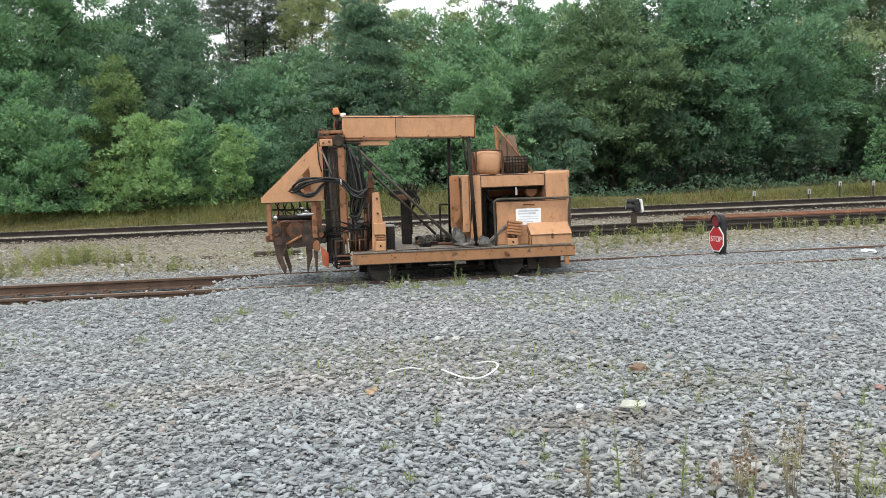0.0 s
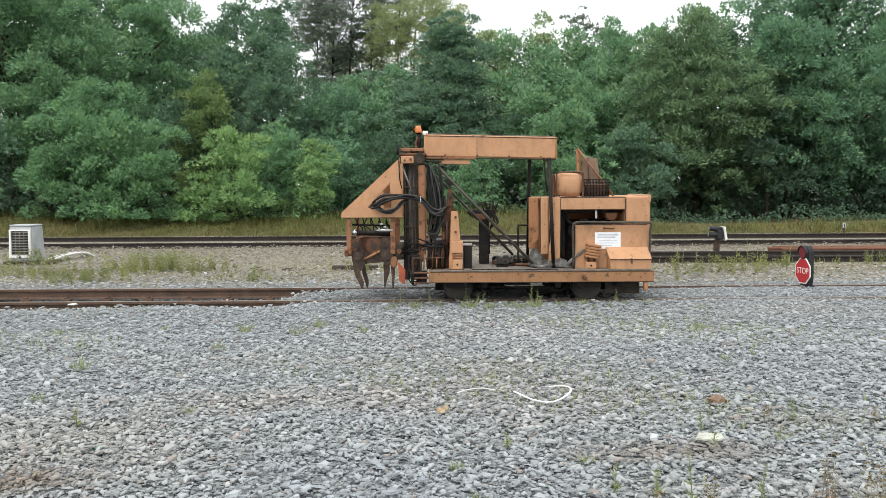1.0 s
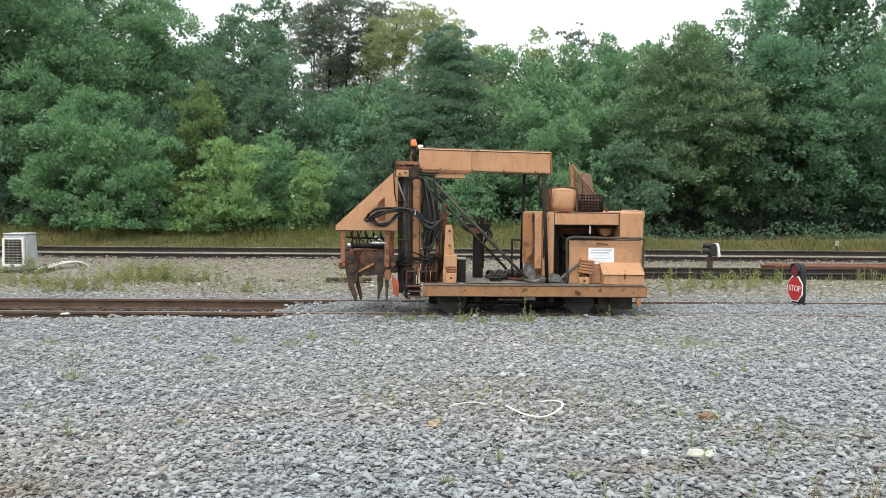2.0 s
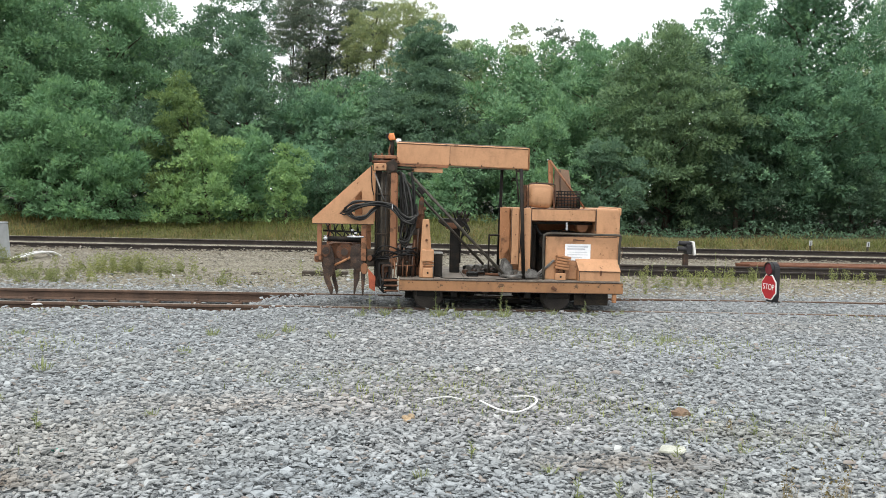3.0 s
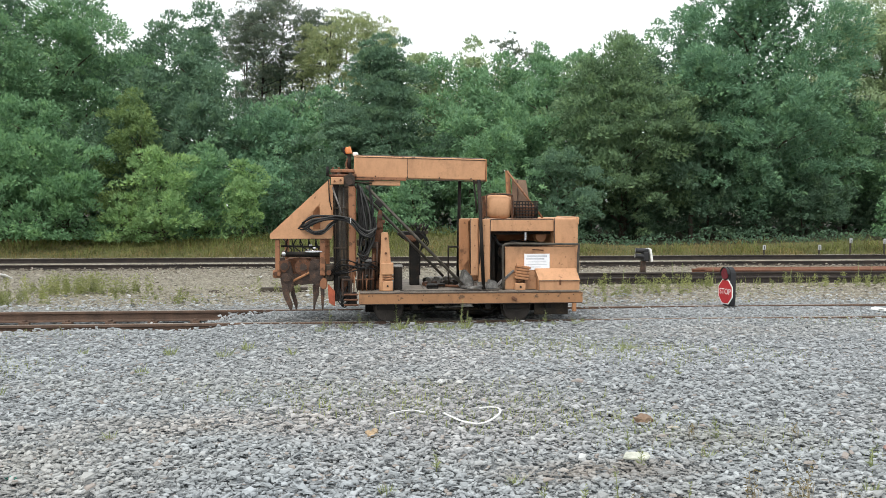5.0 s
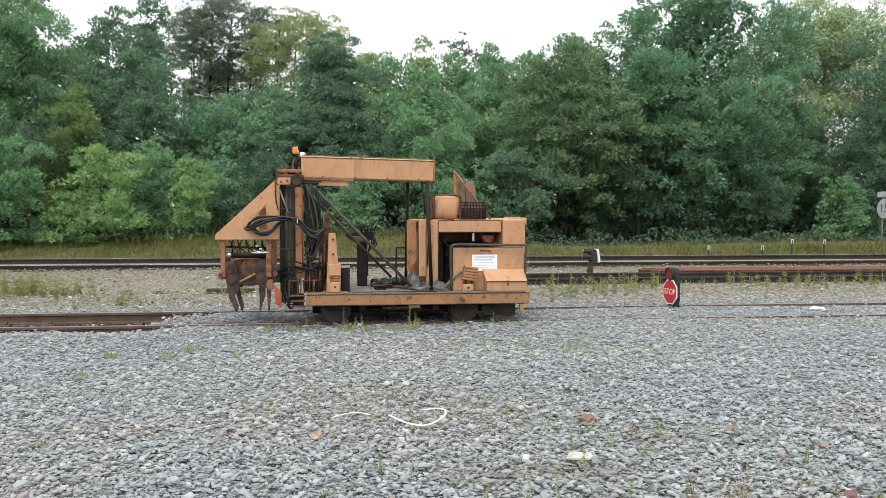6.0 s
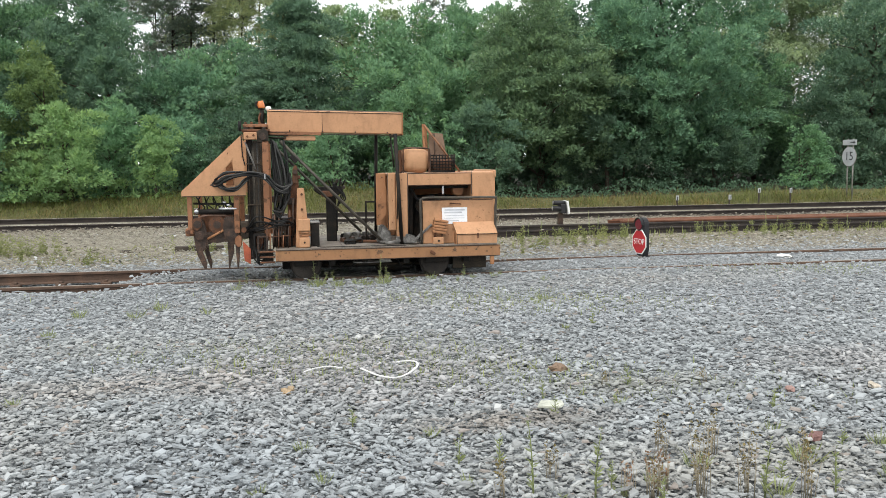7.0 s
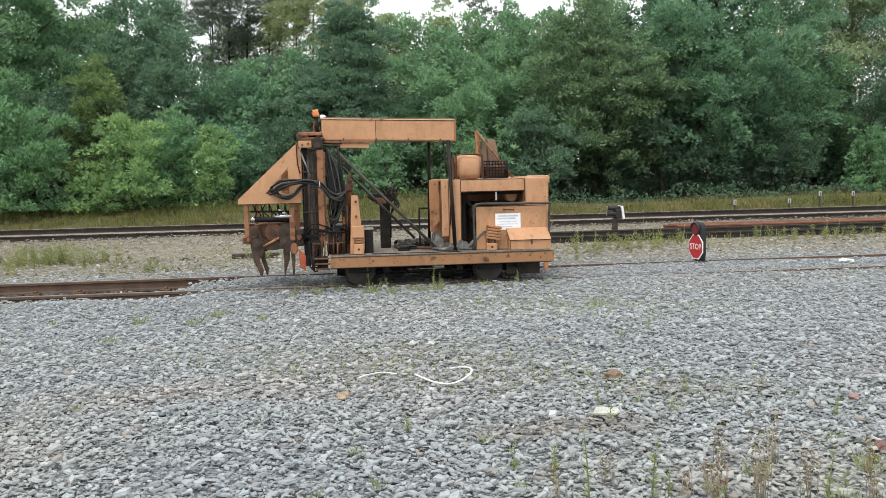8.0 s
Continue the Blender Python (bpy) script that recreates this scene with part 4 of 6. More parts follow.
add("step_bracket", box(2.76, 2.815, Y0 + 0.002, Y0 + 0.06, 0.165, 0.283), M_PAINT_WORN)
add("step_bracket", box(2.76, 2.815, Y1 - 0.06, Y1 - 0.002, 0.165, 0.283), M_PAINT_WORN)
# black box added below the deck, in place of the shade there
add("underframe_shade", box(-0.05, 2.78, 12.85, 13.65, 0.11, 0.283), M_DARK)
for x in (0.62, 1.05, 1.62, 2.45):
    add("cross_member", box(x - 0.04, x + 0.04, 12.3, 12.845, 0.20, 0.282, 0.006), M_DARK)
for x in (0.27, 2.03):
    add("spring_pack", box(x - 0.24, x + 0.24, 12.50, 12.58, 0.235, 0.28, 0.012), M_DARK)
add("end_skirt", box(2.28, 2.75, 12.42, 12.44, 0.10, 0.282, 0.005), M_MAST)
for x in (0.55, 0.68, 1.5):
    add("air_pipe", tube(arc([(x, 12.45, 0.26), (x + 0.05, 12.4, 0.17), (x + 0.16, 12.42, 0.15), (x + 0.28, 12.5, 0.22)], 4), 0.012, 6), M_HOSE, smooth=True)
add("brake_rod", tube([(0.45, 12.55, 0.19), (1.88, 12.55, 0.17)], 0.016, 8), M_MAST)
add("drive_case", box(1.25, 1.75, 12.75, 13.4, 0.06, 0.24, 0.04), M_DARK)
# black guards added to darken the space round the axles
for x in (0.27, 2.03):
    add("shade_guard", box(x - 0.16, x + 0.16, 12.3, 12.36, 0.2, 0.283, 0.01), M_DARK)
for x in (0.27, 2.03):
    add("axle", tube([(x, 12.4, 0.215), (x, 14.1, 0.215)], 0.04, 12), M_DARK, smooth=True)
    for y in (12.47, 14.0):
        bm = tube([(x, y - 0.05, 0.215), (x, y + 0.045, 0.215)], 0.19, 28)
        tube([(x, y + 0.045 if y < 13 else y - 0.05, 0.215), (x, (y + 0.045 if y < 13 else y - 0.05) + (0.025 if y < 13 else -0.025), 0.215)], 0.212, 28, bm)
        tube([(x, y - 0.075, 0.215), (x, y - 0.05, 0.215)], 0.07, 16, bm)
        add("wheel", bm, M_WHEEL, "dark greasy flanged wheel")

# boom on top
ANG = Matrix.Rotation(radians(1.4), 4, "Y")
add("boom", box(-0.2, 1.66, 12.88, 13.12, 1.985, 2.285, 0.012, turn=ANG), M_PAINT, "flat-sided faded orange boom")
add("boom_cap", box(-0.17, 1.64, 12.9, 13.1, 2.287, 2.298, 0.003, turn=ANG), M_DECK)
add("boom_end_plate", box(1.662, 1.674, 12.87, 13.13, 1.95, 2.262, 0.004), M_PAINT_WORN)
add("boom_slide", box(0.015, 0.45, 12.87, 13.1, 1.888, 1.955, 0.006, turn=Matrix.Rotation(radians(1.4), 4, "Y")), M_PAINT)
add("slide_rail", box(-0.19, 0.53, 12.85, 12.876, 1.960, 2.006, 0.005, turn=ANG), M_COLUMN)
bm = tube([(-0.27, 13.0, 2.06), (-0.27, 13.0, 2.33)], 0.03, 10)
add("beacon_post", bm, M_DARK)
bm = tube([(-0.275, 13.0, 2.335), (-0.277, 13.0, 2.36), (-0.285, 13.0, 2.40), (-0.292, 13.0, 2.43)], 0.056, 16, None, True, 0.044)
add("beacon", bm, M_BEACON, "orange flashing beacon", smooth=True)
add("beacon_cap", box(-0.22, -0.14, 12.97, 13.03, 2.30, 2.36, 0.02), M_WHITE)
add("head_plate", box(-0.51, -0.19, 12.5, 13.2, 2.055, 2.10), M_COLUMN)
add("head_plate", box(-0.53, -0.16, 12.45, 13.2, 1.995, 2.03), M_RUSTY)
add("head_block", box(-0.50, -0.33, 12.36, 12.6, 1.89, 1.985), M_PAINT)
for x in (-0.47, -0.40, -0.24):
    add("head_spacer", box(x - 0.025, x + 0.025, 12.5, 12.7, 2.032, 2.053, 0.004), M_GRAB)
for x, z in ((-0.45, 1.93), (-0.37, 1.945), (-0.48, 2.11), (-0.40, 2.11), (-0.30, 2.108)):
    add("head_bolt", tube([(x, 12.335, z), (x, 12.365, z)] if z < 2 else [(x, 12.6, z - 0.01), (x, 12.6, z + 0.02)], 0.016, 6), M_RUSTY)
add("head_cheek", prism([(-0.33, 1.86), (-0.33, 2.0), (-0.24, 2.045), (-0.18, 1.99), (-0.18, 1.86)], 12.42, 12.45, 0.004), M_MAST)
add("head_roller", tube([(-0.255, 12.40, 1.93), (-0.255, 12.6, 1.93)], 0.045, 14), M_GRAB)
for z in (1.90, 1.935, 1.968):
    add("slide_bar", tube([(-0.2, 12.86, z + 0.03), (0.03 + 0.9 * (z - 1.88), 12.86, z + 0.022)], 0.012, 6), M_MAST)
add("beacon_loom", tube(arc([(-0.30, 12.98, 2.32), (-0.34, 12.97, 2.36), (-0.345, 12.97, 2.41), (-0.31, 12.98, 2.42)], 4), 0.014, 6), M_HOSE, smooth=True)
add("beacon_bracket", tube(arc([(-0.24, 12.98, 2.06), (-0.31, 12.97, 2.16), (-0.29, 12.98, 2.27)], 4), 0.014, 6), M_RUSTY)
add("head_bracket", box(-0.31, -0.21, 12.5, 13.1, 1.86, 1.985), M_DARK)
add("hinge_pin", tube([(-0.545, 12.4, 2.0), (-0.545, 12.4, 2.13)], 0.02, 10), M_DARK)

# triangular grab frame, front and back plates
for y in (12.36, 13.86):
    add("gusset_plate", frame_plate([(-1.316, 1.155), (-1.316, 1.225), (-0.515, 1.965), (-0.486, 1.155)], [(-0.955, 1.292), (-0.93, 1.318), (-0.655, 1.62), (-0.64, 1.292)], y, y + 0.035), M_PAINT, "triangular orange plate with triangular opening")
add("gusset_web", box(-0.75, -0.655, 12.5, 13.8, 1.25, 1.6), M_PAINT_WORN)
add("cross_beam", box(-1.31, -0.49, 12.4, 12.5, 1.156, 1.22), M_PAINT_WORN)
add("cross_beam", box(-1.3, -1.2, 12.505, 13.85, 1.157, 1.22), M_PAINT_WORN)
for x0, x1 in ((-1.25, -1.19), (-0.655, -0.585)):
    for y in (12.38, 13.8):
        add("frame_leg", box(x0, x1, y, y + 0.07, 0.66, 1.152), M_COLUMN)
add("cylinder", tube([(-1.15, 12.42, 0.955), (-0.66, 12.42, 0.955)], 0.032, 14), M_DARK, smooth=True)
add("cylinder_rod", tube([(-0.85, 12.40, 0.985), (-0.62, 12.40, 0.985)], 0.024, 12), M_STEEL, smooth=True)
add("cylinder_collar", tube([(-1.165, 12.42, 0.955), (-1.11, 12.42, 0.955)], 0.042, 14), M_STEEL, smooth=True)
for i, (x, z) in enumerate(((-0.80, 1.0), (-0.73, 1.03), (-0.78, 1.07), (-0.70, 0.99))):
    add("valve_block", box(x - 0.022, x + 0.022, 12.44, 12.5, z - 0.014, z + 0.014, 0.006), M_STEEL)
add("grab_body", prism([(-1.14, 0.60), (-1.15, 0.86), (-1.02, 0.89), (-0.78, 0.89), (-0.72, 0.62), (-0.9, 0.57)], 12.5, 13.4), M_RUSTY, "rusty brown grab body")
add("grab_hump", tube([(-0.88, 12.43, 0.775), (-0.88, 12.52, 0.775)], 0.115, 22), M_RUSTY)
add("hump_cover", tube([(-0.88, 12.415, 0.775), (-0.88, 12.432, 0.775)], 0.05, 16), M_GRAB)
for k in range(6):
    bx, bz = -0.88 + 0.088 * math.cos(k * 1.047), 0.775 + 0.088 * math.sin(k * 1.047)
    add("hump_bolt", tube([(bx, 12.415, bz), (bx, 12.432, bz)], 0.011, 6), M_GRAB)
add("grab_skirt", prism([(-1.05, 0.56), (-1.05, 0.68), (-0.78, 0.68), (-0.72, 0.55), (-0.9, 0.53)], 12.46, 12.49, 0.006), M_GRAB)
add("grab_link", tube([(-1.02, 12.44, 0.585), (-0.80, 12.42, 0.70)], 0.016, 8), M_PAINT_WORN)
add("grab_bracket", box(-0.60, -0.47, 12.42, 12.56, 0.58, 0.81, 0.02), M_MAST)
add("grab_bracket", box(-1.29, -1.17, 12.40, 12.5, 0.63, 0.74, 0.025), M_COLUMN)
add("bracket_pin", tube([(-1.25, 12.37, 0.69), (-1.25, 12.42, 0.69)], 0.028, 12), M_RUSTY)
add("bracket_pin", tube([(-0.535, 12.39, 0.70), (-0.535, 12.44, 0.70)], 0.035, 12), M_RUSTY)
for z in (0.93, 1.06):
    add("cross_pipe", tube([(-1.18, 12.47, z), (-0.66, 12.47, z - 0.015)], 0.014, 8), M_DARK)
for y in (12.41, 13.5):
    left_arm = prism([(-1.195, 0.84), (-1.06, 0.86), (-1.02, 0.70), (-1.01, 0.50), (-1.05, 0.43), (-1.15, 0.43), (-1.185, 0.60)], y, y + 0.11, 0.015)
    add("jaw_arm", left_arm, M_GRAB, "dark greasy jaw arm")
    right_arm = prism([(-0.79, 0.87), (-0.66, 0.88), (-0.60, 0.62), (-0.62, 0.52), (-0.70, 0.50), (-0.77, 0.56), (-0.805, 0.70)], y - 0.015, y + 0.10, 0.015)
    add("jaw_arm", right_arm, M_GRAB, "dark greasy jaw arm")
    for x, z, r in ((-1.13, 0.79, 0.05), (-1.10, 0.64, 0.058), (-0.73, 0.80, 0.05), (-0.70, 0.64, 0.062), (-0.60, 0.575, 0.04)):
        add("jaw_pivot", tube([(x, y - 0.036, z), (x, y + 0.13, z)], r, 18), M_GRAB)
        add("jaw_pin", tube([(x, y - 0.046, z), (x, y - 0.034, z)], r * 0.5, 8), M_GRAB)
    add("jaw_lug", prism([(-1.20, 0.86), (-1.20, 0.74), (-1.13, 0.70), (-1.07, 0.76), (-1.08, 0.88)], y - 0.03, y - 0.012, 0.005), M_RUSTY)
for x0, xm, xt, y, w in ((-1.13, -1.11, -1.045, 12.4, 0.042), (-1.05, -1.03, -0.985, 12.55, 0.03), (-0.715, -0.715, -0.742, 12.45, 0.044), (-0.625, -0.622, -0.622, 12.38, 0.028)):
    add("jaw_prong", prism([(x0 - w, 0.53), (x0 + w, 0.53), (xm + w * 0.95, 0.40), (xt + w * 0.55, 0.27), (xt + 0.008, 0.185), (xt - 0.010, 0.185), (xm - w * 0.8, 0.38)], y, y + 0.05, 0.005), M_GRAB, "dark worn steel grab prong")
add("tie_shoe", prism([(-0.65, 0.50), (-0.655, 0.60), (-0.60, 0.64), (-0.56, 0.60), (-0.565, 0.49), (-0.60, 0.47)], 12.36, 12.46, 0.012), M_COLUMN)
add("guard_flap", prism([(-0.552, 0.56), (-0.535, 0.3), (-0.455, 0.25), (-0.45, 0.45)], 12.33, 12.345, 0.002), M_FLAP, "faded red hanging flap")

# mast
for y in (12.48, 13.7):
    add("mast_post", box(-0.476, -0.393, y, y + 0.09, 0.3, 1.9), M_DARK)
    add("mast_post", box(-0.382, -0.30, y - 0.02, y + 0.07, 0.3, 1.88), M_MAST)
add("mast_cylinder", tube([(-0.388, 12.47, 0.62), (-0.388, 12.47, 1.85)], 0.018, 10), M_STAY, smooth=True)
for x in (-0.452, -0.335):
    add("mast_pipe", tube([(x, 12.455, 0.66 + 0.3 * abs(x + 0.4)), (x + 0.004, 12.465, 1.25), (x, 12.46, 1.84)], 0.0075, 6), (M_MAST, M_GREYHOSE)[x > -0.42], smooth=True)
for y in (12.42, 13.6):
    add("column", box(-0.268, -0.183, y, y + 0.1, 0.55, 1.885), M_COLUMN)
add("mast_brace", tube([(-0.485, 12.44, 1.86), (-0.36, 12.44, 1.5)], 0.012, 6), M_GREY)
add("control_box", frame_plate([(-0.41, 0.42), (-0.41, 0.65), (-0.25, 0.65), (-0.25, 0.42)], [(-0.385, 0.445), (-0.385, 0.625), (-0.275, 0.625), (-0.275, 0.445)], 12.25, 12.45), M_DARK)
add("control_core", box(-0.38, -0.28, 12.32, 12.5, 0.45, 0.62), M_RUSTY)
for z in (0.265, 0.335, 0.405):
    add("coupler_bar", box(-0.33, -0.135, 12.2, 12.26, z, z + 0.022), M_RUSTY)
add("coupler_plate", box(-0.30, -0.16, 12.265, 12.36, 0.26, 0.44), M_DARK)
add("manifold", box(-0.17, 0.1, 12.5, 13.4, 0.46, 0.6, 0.02), M_DARK)
add("manifold_lid", box(-0.18, 0.15, 12.7, 13.3, 0.72, 0.83, 0.02), M_GRAB)
for i, x in enumerate((-0.12, -0.05, 0.02, 0.09)):
    add("lever", tube([(x, 12.45 + 0.04 * i, 0.45), (x + 0.01, 12.44 + 0.04 * i, 0.72 + 0.03 * (i % 2))], 0.011, 6), M_GRAB)

# hose bundles
HR = random.Random(4)


def hose(points, r=0.012, jit=0.03, rubber=M_HOSE):
    line = [(x + HR.uniform(-jit, jit), y + HR.uniform(-jit, jit), z + HR.uniform(-jit, jit)) for x, y, z in points]
    add("hose", tube(arc(line, 6), r, 6), rubber, smooth=True)


# the bundle that arches over the plate and loops back up behind the column
for i in range(6):
    o = 0.017 * (i - 2.5)
    hose([(-0.96 + 0.02 * i, 12.47, 1.31 + 0.012 * i), (-0.86, 12.33, 1.345 + 1.3 * o), (-0.74, 12.29, 1.41 + 1.3 * o), (-0.58, 12.27, 1.445 + 0.7 * o), (-0.40, 12.26, 1.45 + 0.5 * o), (-0.23, 12.28, 1.39 + 0.7 * o), (-0.12, 12.32, 1.27 + o), (-0.03, 12.36, 1.215 + o), (0.045, 12.39, 1.225 + o), (0.065 + o, 12.45, 1.31), (0.05 + o, 12.6, 1.44)], 0.0125, 0.012, (M_HOSE, M_GREYHOSE)[i % 2])
for i in range(5):
    o = 0.022 * i
    hose([(-0.93 + o, 12.45, 1.36), (-0.83 + o, 12.31, 1.28 - 0.4 * o), (-0.70, 12.28, 1.215 + 0.5 * o), (-0.60, 12.28, 1.235 + 0.5 * o), (-0.51, 12.29, 1.33 + 0.5 * o), (-0.42 + 0.4 * o, 12.30, 1.42)], 0.0115, 0.014, (M_GREYHOSE, M_HOSE)[i % 2])
# long oval loops that hang beside the column
for i in range(13):
    b = i / 12
    y = 12.50 + 0.05 * (i % 5)
    hose([(-0.15 + 0.06 * b, y, 1.89 - 0.05 * b), (-0.13 + 0.13 * b, y - 0.03, 1.62), (-0.125 + 0.19 * b, y - 0.05, 1.36), (-0.13 + 0.205 * b, y - 0.05, 1.18), (-0.13 + 0.17 * b, y - 0.03, 1.02), (-0.135 + 0.08 * b, y, 0.88), (-0.13 + 0.05 * b, y + 0.02, 0.66)], 0.0115, 0.014, (M_HOSE, M_GREYHOSE)[i % 3 != 0])
for i in range(4):
    hose([(-0.14, 12.46, 0.92 + 0.02 * i), (-0.05, 12.43, 0.86 + 0.03 * i), (0.03, 12.44, 1.0), (0.06 + 0.01 * i, 12.47, 1.16), (0.0, 12.5, 1.26), (-0.09, 12.47, 1.15), (-0.12, 12.46, 0.98)], 0.010, 0.016, (M_GREYHOSE, M_HOSE)[i % 2])
for i in range(3):
    hose([(0.0, 12.5 + 0.05 * i, 1.86), (0.05, 12.48, 1.6), (0.06, 12.46, 1.3 - 0.04 * i), (-0.03, 12.42, 1.22), (-0.08, 12.5, 1.5)], 0.011, 0.03)
for i in range(10):
    x = -1.14 + 0.05 * i
    hose([(x, 12.55, 1.17), (x + 0.03 * (-1) ** i, 12.47, 1.08), (x + 0.05, 12.45, 1.0), (x + 0.02, 12.5, 0.92)], 0.009, 0.02)
for i in range(6):
    hose([(-0.5, 12.45, 0.75 - 0.02 * i), (-0.35, 12.3, 0.7 + 0.03 * i), (-0.1, 12.36, 0.78), (0.1, 12.45, 0.72 + 0.02 * i), (0.14, 12.6, 0.55)], 0.010, 0.04)
for i in range(6):
    hose([(-0.38 + 0.03 * i, 12.3, 0.5), (-0.42 + 0.02 * i, 12.24, 0.36), (-0.34, 12.25, 0.24 + 0.02 * i), (-0.25 + 0.02 * i, 12.3, 0.4)], 0.009, 0.03)
add("hose_clamp", box(-0.245, -0.228, 12.23, 12.33, 1.37, 1.44, 0.004), M_STEEL)
for x, z0, z1 in ((-0.14, 0.45, 0.9), (-0.08, 0.45, 0.86), (0.0, 0.45, 0.82), (0.06, 0.45, 0.95), (0.11, 0.6, 1.1)):
    add("pipe", tube([(x, 12.48, z0), (x + 0.01, 12.46, z1)], 0.014, 8), M_RUSTY if x == 0.06 else M_GRAB, smooth=True)
for z in (0.70, 1.02, 1.56):
    add("mast_clamp", box(-0.478, -0.298, 12.44, 12.47, z, z + 0.02, 0.004), M_MAST)
for x, z in ((-0.06, 0.87), (-0.02, 0.66), (0.09, 1.02), (-0.1, 1.05)):
    add("valve", box(x - 0.06, x + 0.06, 12.5, 12.66, z, z + 0.09, 0.015), M_GRAB)

# tapered posts on the deck
add("tapered_post", prism([(0.14, 0.45), (0.325, 0.45), (0.30, 0.83), (0.265, 1.24), (0.175, 1.24)], 12.36, 12.5), M_PAINT)
for z in (0.96, 1.16):
    add("bolt", tube([(0.232, 12.335, z), (0.232, 12.362, z)], 0.018, 6), M_RUSTY)
add("post_sleeve", box(0.17, 0.335, 12.32, 12.52, 0.67, 0.83, 0.012), M_PAINT)
for z in (0.60, 0.635):
    add("post_ring", tube([(0.255, 12.41, z), (0.255, 12.41, z + 0.022)], 0.085, 18), M_PAINT_WORN)
add("post_foot", box(0.185, 0.325, 12.3, 12.46, 0.452, 0.585, 0.01), M_PAINT)
add("foot_hole", tube([(0.255, 12.294, 0.52), (0.255, 12.304, 0.52)], 0.014, 10), M_DARK)
add("post_back", prism([(0.03, 0.46), (0.05, 1.1), (0.095, 1.36), (0.20, 1.36), (0.20, 1.1), (0.17, 0.46)], 12.54, 12.62), M_RUSTY)
add("post_top", prism([(0.11, 1.30), (0.125, 1.50), (0.15, 1.55), (0.185, 1.54), (0.195, 1.30)], 12.50, 12.56, 0.01), M_RUSTY)
add("post_top_pin", tube([(0.155, 12.46, 1.46), (0.155, 12.6, 1.46)], 0.03, 12), M_GRAB)
add("post_top_lug", box(0.17, 0.225, 12.5, 12.58, 1.36, 1.41, 0.012), M_RUSTY)
add("battery_box", box(0.345, 0.46, 12.5, 12.8, 0.452, 0.76, 0.01), M_DARK)
add("battery_lid", box(0.338, 0.467, 12.49, 12.81, 0.762, 0.78, 0.004), M_GREY)

# pedestal with seat bracket
add("pedestal", box(0.59, 0.735, 13.2, 13.36, 0.452, 1.15, 0.012), M_DARK)
add("pedestal_head", prism([(0.41, 1.19), (0.43, 1.23), (0.82, 1.24), (0.83, 1.16), (0.74, 1.10), (0.50, 1.12)], 13.12, 13.42, 0.012), M_DARK)
for i, (x, z) in enumerate(((0.70, 1.26), (0.74, 1.31), (0.79, 1.28), (0.83, 1.22), (0.72, 1.22))):
    add("valve_spool", tube([(x, 13.08, z), (x + 0.012, 13.2, z + 0.01)], 0.024, 8), (M_DARK, M_MAST)[i % 2])
for i in range(4):
    add("hose", tube(arc([(0.70 + 0.03 * i, 13.15, 1.22), (0.80 + 0.02 * i, 13.1, 1.15 - 0.03 * i), (0.745, 13.14, 0.95), (0.735, 13.16, 0.6)], 5), 0.010, 6), M_HOSE, smooth=True)
add("pedestal_cap", box(0.52, 0.68, 13.1, 13.2, 1.09, 1.18, 0.02), M_RUSTY)
for i in range(5):
    x = 0.66 + 0.04 * i
    add("lever", tube([(x, 13.2, 1.24), (x + 0.02 * (i - 2), 13.15, 1.33 + 0.02 * (i % 2))], 0.01, 6), M_DARK)

# long stays and uprights
add("stay", tube([(-0.18, 12.6, 1.876), (1.06, 12.95, 0.60)], 0.019, 8), M_STAY)
add("stay", tube([(-0.03, 12.55, 1.87), (1.35, 12.5, 0.455)], 0.021, 8), M_STAY)
add("stay_joint", box(0.08, 0.2, 12.5, 12.62, 1.60, 1.66, 0.01, turn=Matrix.Rotation(radians(45), 4, "Y")), M_DARK)
add("upright", tube([(1.574, 12.42, 0.45), (1.505, 12.42, 1.955)], 0.026, 10), M_DARK)
add("upright_arm", box(1.48, 1.53, 12.4, 12.9, 1.915, 1.95, 0.008), M_DARK)
add("upright", tube([(1.52, 12.75, 1.5), (1.49, 12.9, 1.97)], 0.012, 8), M_DARK)
add("upright", tube([(1.33, 13.6, 0.45), (1.31, 13.1, 1.96)], 0.024, 10), M_DARK)
add("handrail", tube(arc([(1.13, 12.9, 0.46), (1.13, 12.9, 0.98), (1.15, 12.9, 1.02), (1.28, 12.9, 1.02)], 4), 0.013, 8), M_DARK)

# engine housing
HY = 12.5
add("door_post", box(1.40, 1.505, HY, HY + 0.06, 0.64, 1.425), M_PAINT)
add("corner_post", box(1.515, 1.67, HY - 0.02, HY + 0.09, 0.46, 1.418), M_PAINT)
add("side_panel", box(1.26, 1.395, HY + 0.2, HY + 0.23, 0.7, 1.42), M_PAINT_WORN)
add("side_flap", prism([(1.27, 1.0), (1.39, 1.25), (1.39, 0.85), (1.3, 0.75)], HY + 0.12, HY + 0.135, 0.003), M_PAINT_WORN)
add("top_beam", box(1.673, 2.56, HY - 0.02, HY + 0.08, 1.25, 1.412), M_PAINT)
add("roof_panel", box(1.40, 2.56, HY + 0.083, 13.9, 1.385, 1.415), M_PAINT_WORN)
add("hood_block", box(2.563, 2.9, HY - 0.03, 13.85, 0.5, 1.43, 0.02), M_PAINT, "dented orange engine hood")
add("hood_lip", box(2.87, 2.915, HY - 0.035, 13.86, 1.34, 1.45, 0.018), M_PAINT)
add("rear_wall", box(1.42, 2.56, 13.85, 13.9, 0.46, 1.383), M_PAINT_WORN)
